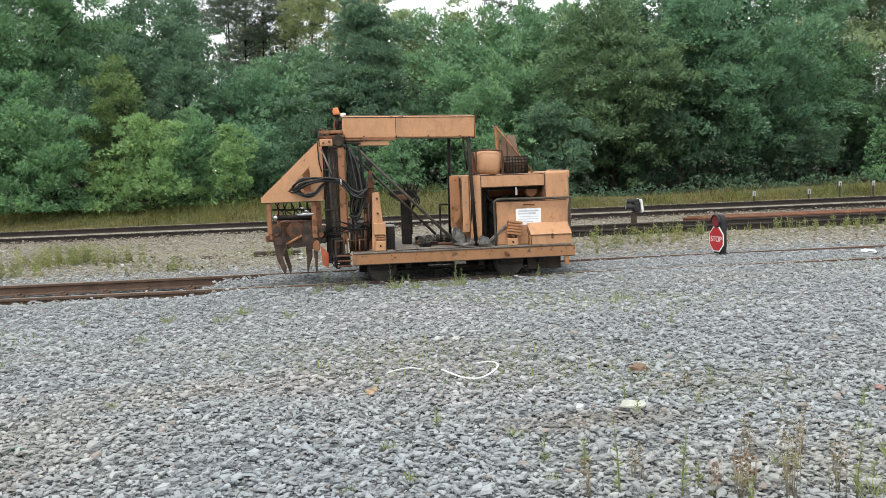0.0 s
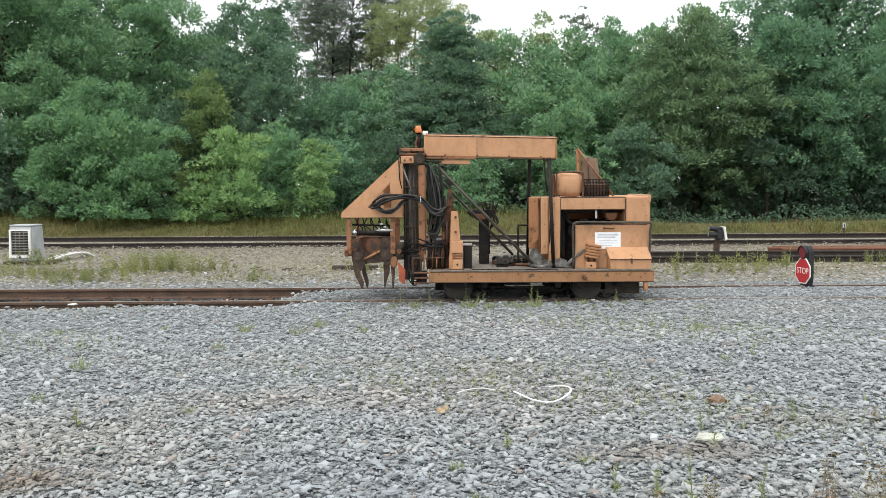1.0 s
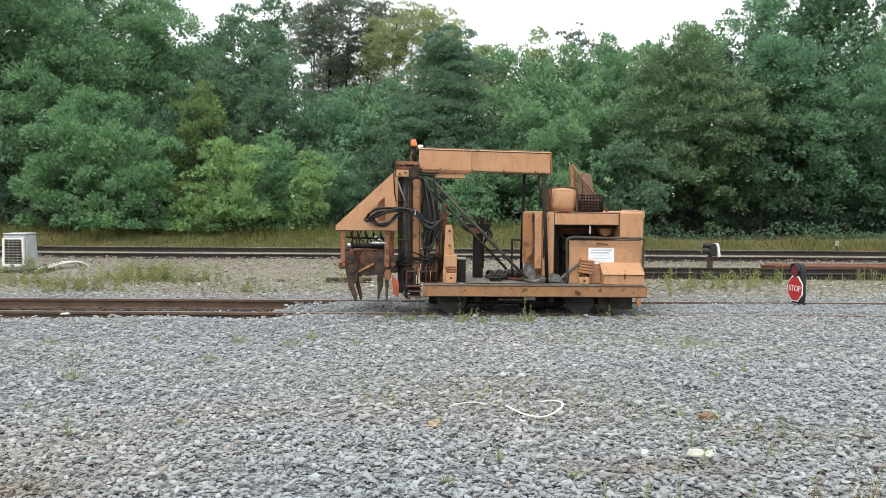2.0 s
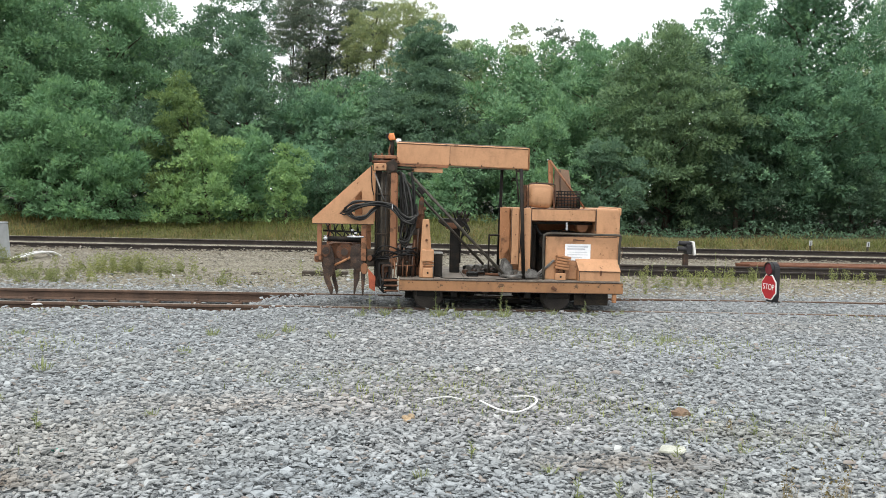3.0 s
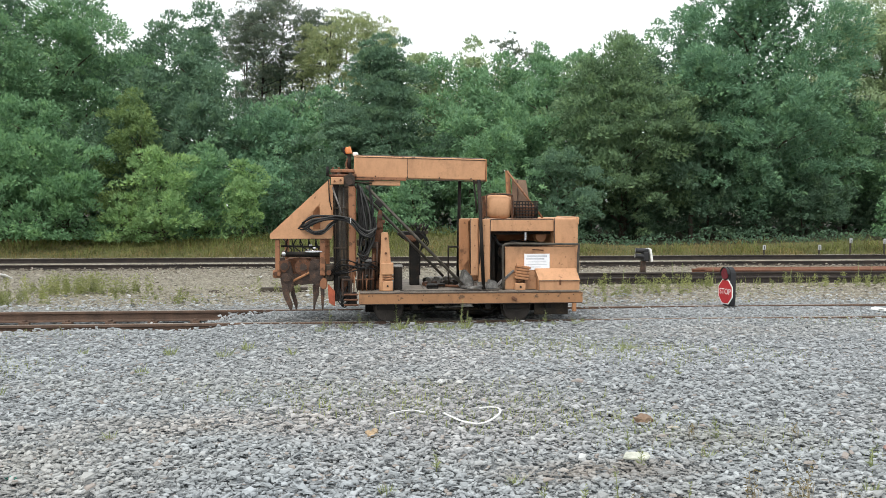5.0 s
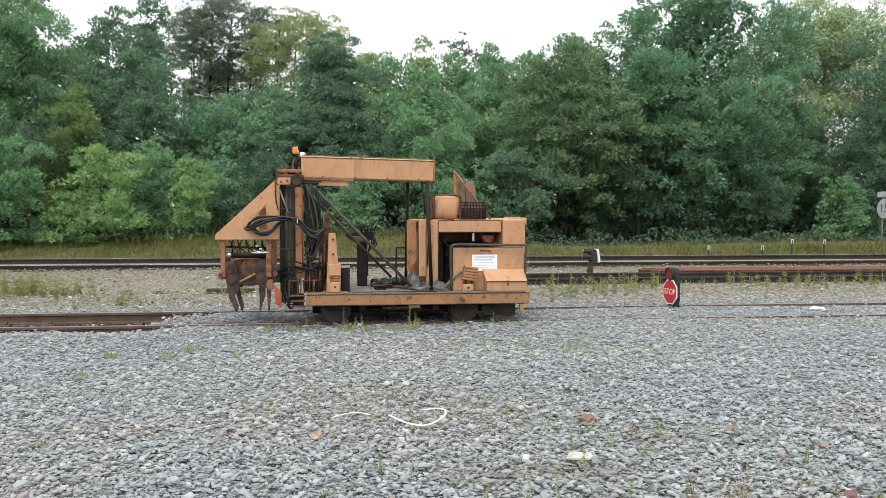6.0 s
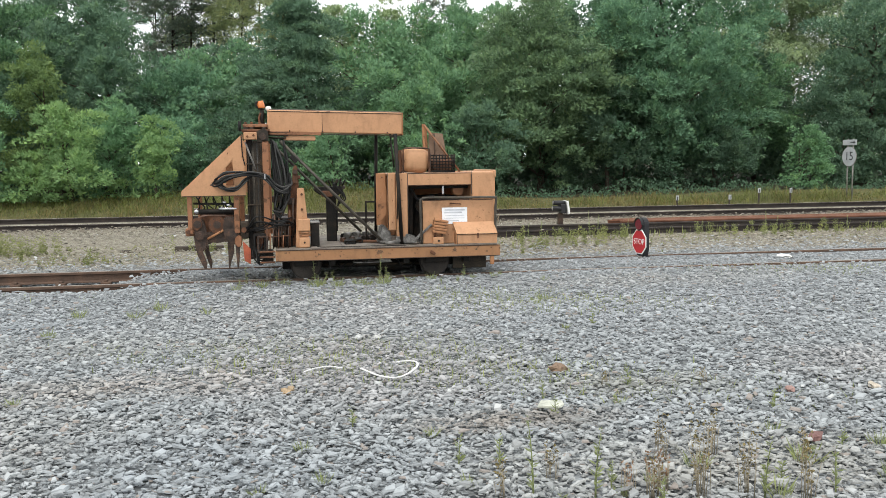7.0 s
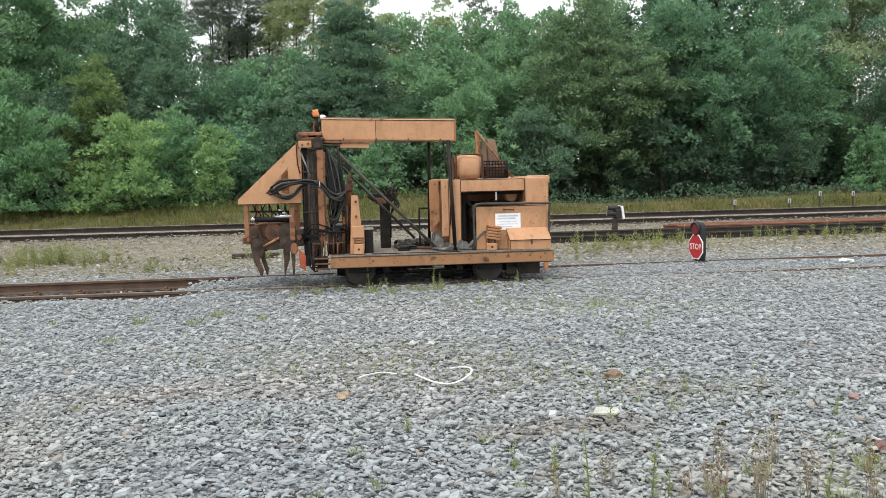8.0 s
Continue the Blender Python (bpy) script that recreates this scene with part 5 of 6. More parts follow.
add("engine", box(1.8, 2.5, 12.95, 13.6, 0.46, 1.08, 0.05), M_DARK)
add("engine_filter", tube([(2.42, 12.7, 1.17), (2.42, 12.95, 1.17)], 0.075, 18), M_PAINT_WORN)
add("engine_bar", box(1.68, 2.55, 12.66, 12.7, 1.20, 1.235), M_DARK)
add("latch", box(2.16, 2.19, 12.55, 12.57, 1.12, 1.24, 0.006), M_STEEL)
add("hose", tube(arc([(1.75, 12.7, 1.2), (1.85, 12.65, 1.05), (2.05, 12.68, 1.1), (2.2, 12.7, 0.95)]), 0.02, 8), M_HOSE, smooth=True)
add("front_panel", box(1.86, 2.84, 12.36, 12.385, 0.456, 1.05, 0.01), M_PAINT, "removable front panel with a handle")
add("panel_handle", tube(arc([(2.24, 12.355, 1.0), (2.25, 12.33, 1.003), (2.37, 12.33, 0.995), (2.38, 12.355, 0.99)], 4), 0.008, 8), M_RUSTY)
notice = add("notice", box(2.125, 2.475, 12.352, 12.357, 0.72, 0.945, 0), M_PAPER, "white paper notice with faded print")
for i, (a, b) in enumerate(((2.16, 2.44), (2.15, 2.40), (2.17, 2.43), (2.15, 2.44), (2.15, 2.36))):
    z = 0.90 - 0.035 * i
    add("print_line", box(a, b, 12.3505, 12.3515, z, z + (0.022 if i < 2 else 0.008), 0), M_INK, "", notice)
add("guard_rail", tube(arc([(1.83, 12.3, 0.45), (1.82, 12.3, 1.0), (1.845, 12.3, 1.065), (1.92, 12.3, 1.085), (2.4, 12.3, 1.08), (2.83, 12.3, 1.075), (2.87, 12.3, 1.06), (2.86, 12.3, 0.9), (2.86, 12.3, 0.5)], 5), 0.017, 10), M_STAY, smooth=True)

# toolbox with sloping lid
tb = add("toolbox", prism([(2.3, 0.455), (2.86, 0.455), (2.86, 0.585), (2.3, 0.585)], 12.2, 12.34, 0.006), M_PAINT, "orange steel toolbox with a sloping lid")
bm = bmesh.new()
lid = [(2.3, 12.19, 0.59), (2.865, 12.19, 0.585), (2.84, 12.345, 0.745), (2.27, 12.345, 0.745)]
lv = [bm.verts.new(p) for p in lid] + [bm.verts.new((x, y + 0.012, z - 0.016)) for x, y, z in lid]
for q in ((0, 1, 2, 3), (7, 6, 5, 4), (0, 4, 5, 1), (1, 5, 6, 2), (2, 6, 7, 3), (3, 7, 4, 0)):
    bm.faces.new([lv[i] for i in q])
bmesh.ops.recalc_face_normals(bm, faces=bm.faces[:])
add("lid", bm, M_PAINT, "", tb)
add("cheek", prism([(2.285, 0.455), (2.302, 0.455), (2.302, 0.59), (2.285, 0.6)], 12.2, 12.345, 0), M_PAINT_WORN, "", tb)
add("hasp", box(2.58, 2.605, 12.18, 12.198, 0.53, 0.60, 0.004), M_RUSTY, "", tb)

# fuel tank, basket and chute on the roof
add("fuel_tank", box(1.625, 1.985, 12.5, 13.1, 1.425, 1.755, 0.085, turn=Matrix.Rotation(radians(4.5), 4, "Y")), M_PAINT, "rounded orange fuel tank", smooth=True)
for y in (12.6, 12.95):
    add("tank_strap", box(1.585, 1.615, y, y + 0.1, 1.42, 1.74, 0.01), M_RUSTY)
for x0, x1 in ((1.612, 1.63), (1.972, 1.99)):
    add("tank_band", frame_plate([(x0, 1.425), (x0, 1.75), (x1, 1.75), (x1, 1.425)], [(x0 + 0.004, 1.435), (x0 + 0.004, 1.74), (x1 - 0.004, 1.74), (x1 - 0.004, 1.435)], 12.488, 12.52), M_RUSTY)
add("tank_rim", tube(arc([(1.66, 12.496, 1.43), (1.62, 12.496, 1.48), (1.62, 12.496, 1.70), (1.66, 12.496, 1.755), (1.95, 12.496, 1.755), (1.99, 12.496, 1.70), (1.99, 12.496, 1.48), (1.95, 12.496, 1.43)], 4), 0.008, 6), M_GRAB)
add("tank_cap", box(1.70, 1.98, 12.6, 12.9, 1.757, 1.775, 0.006), M_RUSTY)
basket = add("wire_basket", box(2.0, 2.335, 12.5, 12.8, 1.425, 1.44, 0), M_DARK, "dark wire basket")
for i in range(6):
    z = 1.45 + 0.042 * i
    for y in (12.5, 12.8):
        add("wire", tube([(1.995 - 0.003 * i, y, z), (2.34 + 0.002 * i, y, z)], 0.006, 5), M_DARK, "", basket)
for i in range(9):
    x = 2.0 + 0.042 * i
    for y in (12.5, 12.8):
        add("wire", tube([(x, y, 1.43), (x, y, 1.67)], 0.006, 5), M_DARK, "", basket)
for i in range(5):
    y = 12.5 + 0.075 * i
    for x in (2.0, 2.335):
        add("wire", tube([(x, y, 1.43), (x, y, 1.67)], 0.006, 5), M_DARK, "", basket)
add("basket_load", box(2.03, 2.31, 12.54, 12.77, 1.44, 1.6, 0.03), M_RUSTY, "", basket)
add("chute_post", prism([(1.935, 2.10), (1.965, 2.095), (1.995, 1.5), (1.955, 1.5)], 12.83, 12.87, 0.004), M_PAINT_WORN)
add("chute_post", prism([(1.985, 2.08), (2.015, 2.075), (2.05, 1.5), (2.015, 1.5)], 12.95, 12.99, 0.004), M_PAINT_WORN)
add("chute_plate", prism([(2.04, 1.985), (2.24, 1.965), (2.33, 1.42), (2.03, 1.42)], 12.9, 12.92, 0.003), M_PLATE, "brown sheet metal plate")
add("chute_rib", tube([(2.115, 12.895, 1.97), (2.13, 12.895, 1.45)], 0.008, 6), M_GRAB)
add("chute_brace", tube([(1.955, 12.82, 2.095), (2.46, 12.80, 1.43)], 0.015, 6), M_COLUMN)
add("chute_brace", tube([(1.99, 12.94, 2.08), (2.34, 12.90, 1.55)], 0.012, 6), M_COLUMN)


def dark_edge(points, r=0.0045):
    add("dark_edge_line", tube(points, r, 5), M_GRAB)


# thin tubes added to draw dark, rusty lines along the sheet metal's edges
dark_edge([(-0.19, 12.878, 1.988), (1.655, 12.878, 1.944)], 0.006)
dark_edge([(-0.19, 12.878, 2.288), (1.655, 12.878, 2.243)], 0.005)
dark_edge([(1.68, 12.486, 1.252), (2.555, 12.486, 1.252)], 0.006)
dark_edge([(1.68, 12.482, 1.412), (2.555, 12.482, 1.412)])
dark_edge([(1.672, 12.478, 0.47), (1.672, 12.478, 1.41)])
dark_edge([(1.402, 12.498, 0.66), (1.402, 12.498, 1.42)])
dark_edge([(2.566, 12.468, 1.08), (2.566, 12.468, 1.43)])
dark_edge([(1.865, 12.358, 1.048), (2.835, 12.358, 1.048)])
dark_edge([(2.30, 12.188, 0.588), (2.862, 12.188, 0.586)], 0.005)
dark_edge([(2.303, 12.198, 0.46), (2.303, 12.198, 0.585)])
dark_edge([(-0.12, 12.178, 0.43), (2.89, 12.178, 0.43)], 0.005)
dark_edge([(-0.12, 12.178, 0.287), (2.89, 12.178, 0.287)], 0.005)
dark_edge([(-1.31, 12.358, 1.158), (-0.49, 12.358, 1.158)])

# stand, straps and scrap on the deck
add("post_foot", box(1.985, 2.13, 12.26, 12.36, 0.455, 0.55, 0.008), M_PAINT)
add("foot_hole", tube([(2.06, 12.25, 0.5), (2.06, 12.262, 0.5)], 0.014, 10), M_DARK)
for i in range(5):
    add("stacked_pad", box(1.975 + 0.008 * i, 2.165 + 0.008 * i, 12.24, 12.36, 0.60 + 0.038 * i, 0.634 + 0.038 * i, 0.008, turn=Matrix.Rotation(radians(9), 4, "Y")), M_PAINT_WORN)
for x in (2.02, 2.11):
    add("pad_stud", tube([(x, 12.3, 0.55), (x, 12.3, 0.61)], 0.016, 8), M_RUSTY)
for x0, z0, x1, z1, y in ((1.74, 0.5, 1.98, 0.72, 12.34), (1.8, 0.47, 2.0, 0.66, 12.4), (1.35, 0.47, 1.72, 0.53, 12.4)):
    a = math.atan2(z1 - z0, x1 - x0)
    L = math.hypot(x1 - x0, z1 - z0) / 2
    cx, cz = (x0 + x1) / 2, (z0 + z1) / 2
    add("scrap_plate", box(cx - L, cx + L, y, y + 0.07, cz - 0.016, cz + 0.016, 0.005, turn=Matrix.Rotation(-a, 4, "Y")), M_SCRAP)
add("scrap_plate", prism([(1.27, 0.46), (1.33, 0.68), (1.42, 0.6), (1.46, 0.46)], 12.55, 12.6, 0.004), M_SCRAP)
add("scrap_plate", prism([(1.47, 0.46), (1.5, 0.56), (1.7, 0.55), (1.74, 0.46)], 12.42, 12.47, 0.004), M_SCRAP)
for i in range(14):
    x = 0.78 + 0.045 * i
    y = 13.0 + 0.09 * (i * 5 % 7)
    r = 0.03 + 0.012 * (i % 3)
    bm = tube([(x, y, 0.455 + r), (x + 0.05, y + 0.06, 0.455 + r + 0.01)], r, 10)
    add("loose_fitting", bm, (M_GRAB, M_DARK, M_SCRAP)[i % 3], smooth=False)
add("spare_bar", tube([(0.8, 12.9, 0.475), (1.3, 12.7, 0.475)], 0.02, 8), M_RUSTY)
add("scrap_casting", prism([(1.25, 0.47), (1.29, 0.70), (1.34, 0.72), (1.44, 0.62), (1.47, 0.48)], 12.62, 12.72, 0.012), M_SCRAP, "pale grey broken casting")
add("scrap_casting", prism([(1.6, 0.47), (1.63, 0.6), (1.74, 0.57), (1.78, 0.47)], 12.36, 12.42, 0.008), M_SCRAP)
add("under_tray", box(0.9, 1.42, 12.3, 12.5, 0.225, 0.235, 0.002), M_GREY)
add("under_box", box(1.25, 1.4, 12.26, 12.4, 0.236, 0.28, 0.01), M_GREY)
add("tow_hook", box(1.92, 2.0, 12.15, 12.178, 0.33, 0.37, 0.008, turn=Matrix.Rotation(radians(35), 4, "Y")), M_RUSTY)

add("deck_lip", tube(arc([(0.40, 12.2, 0.50), (0.44, 12.2, 0.468), (0.6, 12.2, 0.461), (1.2, 12.2, 0.459), (1.75, 12.2, 0.459)], 4), 0.007, 6), M_DARK)
for i in range(9):
    x = 0.05 + 0.34 * i
    add("bolt", tube([(x, Y0 - 0.012, 0.40), (x, Y0 + 0.002, 0.40)], 0.009, 6), M_RUSTY)
for x in (1.46, 1.59):
    for z in (0.75, 1.05, 1.33):
        add("bolt", tube([(x, HY - 0.032 if x > 1.5 else HY - 0.012, z), (x, HY - 0.018 if x > 1.5 else HY + 0.002, z)], 0.008, 6), M_RUSTY)
for x in (0.1, 0.55, 1.0, 1.45):
    add("bolt", tube([(x, 12.868, 2.02 - 0.0245 * x), (x, 12.882, 2.02 - 0.0245 * x)], 0.011, 6), M_DARK)
add("boom_seam", box(0.545, 0.551, 12.8765, 12.8805, 2.0, 2.275, 0), M_GRAB)
add("hood_hinge", box(2.555, 2.567, 12.462, 12.475, 1.12, 1.40, 0.002), M_GRAB)
add("engine_pulley", tube([(1.95, 12.9, 0.95), (1.95, 12.96, 0.95)], 0.11, 20), M_GRAB)
add("engine_belt", tube(arc([(1.95, 12.89, 1.06), (2.25, 12.89, 1.12), (2.25, 12.89, 0.95), (1.95, 12.89, 0.84)], 5), 0.008, 5), M_HOSE)
add("radiator", box(1.72, 1.78, 12.75, 13.6, 0.5, 1.2, 0.01), M_DARK)
add("fuel_line", tube(arc([(1.62, 12.6, 1.45), (1.56, 12.5, 1.38), (1.53, 12.47, 1.1), (1.52, 12.47, 0.8)], 5), 0.008, 6), M_HOSE, smooth=True)
add("chain", tube(arc([(-0.53, 12.34, 1.95), (-0.52, 12.33, 1.7), (-0.49, 12.33, 1.55)], 5), 0.008, 5), M_DARK)
add("rag", box(1.28, 1.42, 12.45, 12.56, 0.46, 0.50, 0.018, turn=Matrix.Rotation(radians(8), 4, "Y")), M_SCRAP)
for x, y, w in ((0.95, 12.75, 0.12), (1.12, 13.0, 0.1), (0.88, 12.55, 0.08)):
    add("loose_tray", frame_plate([(x - w, 0.455), (x - w, 0.51), (x + w, 0.51), (x + w, 0.455)], [(x - w + 0.015, 0.47), (x - w + 0.015, 0.495), (x + w - 0.015, 0.495), (x + w - 0.015, 0.47)], y, y + 0.12), M_DARK)

for i, (x, z0, z1) in enumerate(((-0.24, 0.44, 0.72), (-0.20, 0.44, 0.66), (-0.155, 0.44, 0.78), (-0.09, 0.44, 0.70), (-0.03, 0.44, 0.62), (0.04, 0.44, 0.74))):
    add("rod", tube([(x, 12.3 + 0.02 * i, z0), (x + 0.008, 12.3 + 0.02 * i, z1)], 0.008, 6), (M_RUSTY, M_COLUMN, M_GRAB)[i % 3])
add("rod_rail", tube([(-0.26, 12.33, 0.60), (0.07, 12.40, 0.61)], 0.009, 6), M_RUSTY)
add("foot_frame", frame_plate([(-0.36, 0.40), (-0.36, 0.63), (-0.22, 0.63), (-0.22, 0.40)], [(-0.335, 0.425), (-0.335, 0.605), (-0.245, 0.605), (-0.245, 0.425)], 12.215, 12.24), M_GRAB)


# ---- lineside things ----
def turn_z(points_bm, at, deg):
    points_bm.transform(Matrix.Translation(at) @ Matrix.Rotation(radians(deg), 4, "Z") @ Matrix.Translation(-Vector(at)))
    return points_bm


def ngon_plate(cx, cz, r, y0, y1, n, start=0.0, sx=1.0, bevel=0.003):
    return prism([(cx + sx * r * math.cos(start + 2 * math.pi * k / n), cz + r * math.sin(start + 2 * math.pi * k / n)) for k in range(n)], y0, y1, bevel)


def lettering(text, size, m, parent, material, name="lettering", thick=0.001):
    cu = bpy.data.curves.new(name, "FONT")
    cu.body, cu.size, cu.align_x, cu.align_y, cu.extrude = text, size, "CENTER", "CENTER", thick
    cu.materials.append(material)
    ob = new(name, cu)
    ob.parent = parent
    ob.matrix_local = Matrix.Translation(-origin(parent)) @ m
    return ob


# red stop board with lamp, turned towards the stone yard
S = Vector((5.585, 13.9, 0.03))
A = -79
stop_board = thing("stop_board", S, "red octagonal stop board with a lamp on black housing", "sign")


def sb(name, bm, material, label="", parent=None):
    return part(name, turn_z(bm, S, A), material, parent or stop_board, label)


o8 = math.pi / 8
sb("border", ngon_plate(S.x, 0.255, 0.213, S.y, S.y + 0.012, 8, o8), M_WHITE)
face = sb("face", ngon_plate(S.x, 0.255, 0.193, S.y - 0.004, S.y + 0.002, 8, o8, 1.0, 0.001), M_RED)
R_STOP = Matrix.Translation(S) @ Matrix.Rotation(radians(A), 4, "Z") @ Matrix.Translation((0.004, -0.0055, 0.255 - S.z)) @ Matrix.Rotation(radians(90), 4, "X")
lettering("STOP", 0.128, R_STOP, stop_board, M_WHITE)
pill = [(S.x + 0.112 * math.cos(math.pi * k / 12), 0.535 + 0.112 * math.sin(math.pi * k / 12)) for k in range(13)]
sb("housing", prism([(S.x - 0.09, 0.02), (S.x + 0.09, 0.02), (S.x + 0.118, 0.16), *pill, (S.x - 0.118, 0.16)], S.y + 0.014, S.y + 0.12, 0.012), M_BLACK)
bm = bmesh.new()
tube([(S.x, S.y - 0.004, 0.535), (S.x, S.y + 0.012, 0.535)], 0.104, 24, bm)
sb("lamp_body", bm, M_BLACK)
sb("lamp_lens", tube([(S.x, S.y - 0.018, 0.535), (S.x, S.y - 0.002, 0.535)], 0.088, 24, None, True, 0.094), M_LENS, "dark red lamp lens")
hood = bmesh.new()
for k in range(14):
    a0, a1 = math.pi * k / 14, math.pi * (k + 1) / 14
    for r in (0.104, 0.109):
        hood.faces.new([hood.verts.new((S.x + r * math.cos(a), y, 0.535 + r * math.sin(a))) for a, y in ((a0, S.y - 0.03), (a1, S.y - 0.03), (a1, S.y + 0.01), (a0, S.y + 0.01))])
sb("lamp_hood", hood, M_BLACK)
sb("foot", box(S.x - 0.12, S.x + 0.12, S.y + 0.0, S.y + 0.14, -0.01, 0.03, 0.01), M_BLACK)

# low shunting signal
G = Vector((6.38, 20.75, -0.05))
shunt = thing("ground_signal", G, "low shunting signal with hooded lamps and white backboard", "railway signal")
part("post", box(6.31, 6.42, 20.7, 20.82, -0.06, 0.33, 0.01), M_GRAB, shunt)
part("base", box(6.22, 6.5, 20.6, 20.9, -0.06, 0.02, 0.015), M_CONC, shunt)
bb = prism([(6.47, 0.62), (6.515, 0.63), (6.56, 0.34), (6.515, 0.31)], 20.58, 20.92, 0.006)
part("backboard", bb, M_WHITE, shunt, "white painted backboard")
part("head", box(6.34, 6.485, 20.62, 20.88, 0.33, 0.56, 0.03), M_BLACK, shunt)
for z, x0, y in ((0.57, 6.17, 20.7), (0.44, 6.15, 20.68), (0.44, 6.2, 20.83)):
    part("hood", tube([(6.46, y, z), (x0, y, z + 0.015)], 0.06, 14, None, True, 0.055), M_BLACK, shunt)
    part("lens", tube([(x0 - 0.004, y, z + 0.015), (x0 + 0.002, y, z + 0.015)], 0.046, 14), M_GREY, shunt)

# louvred cabinet
C = Vector((-8.95, 19.55, -0.05))
cab = thing("equipment_cabinet", C, "pale grey plastic cabinet with black louvres on timber feet", "cabinet")
bm = bmesh.new()
bmesh.ops.create_cube(bm, size=1)
for v in bm.verts:
    top = v.co.z > 0
    v.co = Vector((C.x + v.co.x * (0.56 if not top else 0.50), C.y + 0.25 + v.co.y * (0.62 if not top else 0.5), 0.02 + (0.76 if top else 0.0)))
bmesh.ops.bevel(bm, geom=bm.edges[:], offset=0.03, segments=3, affect="EDGES")
part("body", bm, M_BOX, cab, smooth=False)
part("top_cap", box(C.x - 0.25, C.x + 0.25, C.y - 0.01, C.y + 0.51, 0.77, 0.80, 0.015), M_BOX, cab)
lou = part("louvre_frame", frame_plate([(C.x - 0.235, 0.09), (C.x - 0.225, 0.70), (C.x + 0.225, 0.70), (C.x + 0.235, 0.09)], [(C.x - 0.185, 0.15), (C.x - 0.18, 0.67), (C.x + 0.18, 0.67), (C.x + 0.185, 0.15)], C.y - 0.085, C.y - 0.03), M_WHITE, cab, "white louvre frame")
part("louvre_back", box(C.x - 0.19, C.x + 0.19, C.y - 0.05, C.y - 0.04, 0.14, 0.68, 0), M_BLACK, lou)
for i in range(9):
    z = 0.165 + 0.058 * i
    part("slat", box(C.x - 0.184, C.x + 0.184, C.y - 0.08, C.y - 0.05, z, z + 0.012, 0, turn=Matrix.Rotation(radians(25), 4, "X")), M_GREY, lou)
for i in range(3):
    x = C.x - 0.09 + 0.09 * i
    part("mullion", box(x - 0.006, x + 0.006, C.y - 0.084, C.y - 0.076, 0.15, 0.67, 0), M_GREY, lou)
part("latch", box(C.x - 0.02, C.x + 0.02, C.y - 0.095, C.y - 0.083, 0.09, 0.13, 0.004), M_BLACK, cab)
for x in (-0.24, 0.16, 0.55):
    part("timber_foot", box(C.x + x - 0.12, C.x + x + 0.10, C.y - 0.1, C.y + 0.5, -0.08, 0.018, 0.01), M_WOODOLD, cab)
# the ducts' rise is set to fit the camera's view
for i in range(3):
    o = 0.06 * i
    cable = solo("cable_duct", tube(arc([(-8.66 + o, 19.9, -0.02), (-8.58 + o, 20.3, 0.04), (-8.50 + o, 20.8, 0.08), (-8.44 + 1.5 * o, 21.3, 0.07), (-8.40 + 2 * o, 21.6, -0.05)]), 0.024, 8), M_WHITE if i != 1 else M_GREY, (-8.58 + o, 20.3, -0.05), "white plastic cable duct rising over the stone", "cable", "cable ducts", smooth=True)


# stack of spare rails beside the siding
for i, (x0, x1, y, z) in enumerate(((7.9, 26, 20.85, 0.115), (8.5, 27, 21.02, 0.115), (7.7, 25, 21.19, 0.118), (8.2, 28, 21.38, 0.115), (7.95, 27, 21.56, 0.12))):
    solo("spare_rail", rail_bm(x0, x1, y, y - 0.05, z, 6, 0.02), M_NEWRUST, (x0, y, z - 0.155), "loose orange-rusted steel rail lying beside the siding", "rail", "stack of spare rails")

# short marker posts along the bank's foot
for x, y, up in ((12.65, 28.3, 0.08), (14.5, 28.3, 0.07), (15.6, 28.4, 0.26), (16.75, 28.4, 0.24), (25.2, 28.4, 0.2)):
    z = float(ground_z(np.array(x), np.array(y)))
    mp = thing("marker_post", (x, y, z), "short lineside post with a white square head", "post", "marker posts")
    part("stake", box(x - 0.025, x + 0.025, y - 0.02, y + 0.02, z - 0.1, z + up + 0.2, 0.004), M_WOODOLD, mp)
    hd = part("head", box(x - 0.05, x + 0.05, y - 0.035, y - 0.022, z + up + 0.11, z + up + 0.27, 0.004), M_BOX, mp)
    part("mark", box(x - 0.012, x + 0.012, y - 0.039, y - 0.036, z + up + 0.12, z + up + 0.23, 0), M_BLACK, hd)

# speed sign
P = Vector((19.3, 29.0, float(ground_z(np.array(19.3), np.array(29.0)))))
B = -83
speed = thing("speed_sign", P, "round white fifteen speed sign with arrow plate on posts", "sign")


def sp(name, bm, material, label="", parent=None):
    return part(name, turn_z(bm, P, B), material, parent or speed, label)


for x in (-0.13, 0.13):
    sp("post", tube([(P.x + x, P.y + 0.03, P.z - 0.2), (P.x + x, P.y + 0.03, 2.2)], 0.025, 10), M_GREY)
sp("disc_rim", ngon_plate(P.x, 1.59, 0.345, P.y - 0.02, P.y - 0.002, 36), M_GREY)
sp("disc", ngon_plate(P.x, 1.59, 0.33, P.y - 0.026, P.y - 0.021, 36, 0, 1, 0.001), M_BOX)
R15 = Matrix.Translation(P) @ Matrix.Rotation(radians(B), 4, "Z") @ Matrix.Translation((0, -0.028, 1.59 - P.z)) @ Matrix.Rotation(radians(90), 4, "X")
lettering("15", 0.42, R15, speed, M_BLACK)
plate = sp("arrow_plate", box(P.x - 0.34, P.x + 0.34, P.y - 0.02, P.y - 0.002, 1.98, 2.17, 0.004), M_BOX)
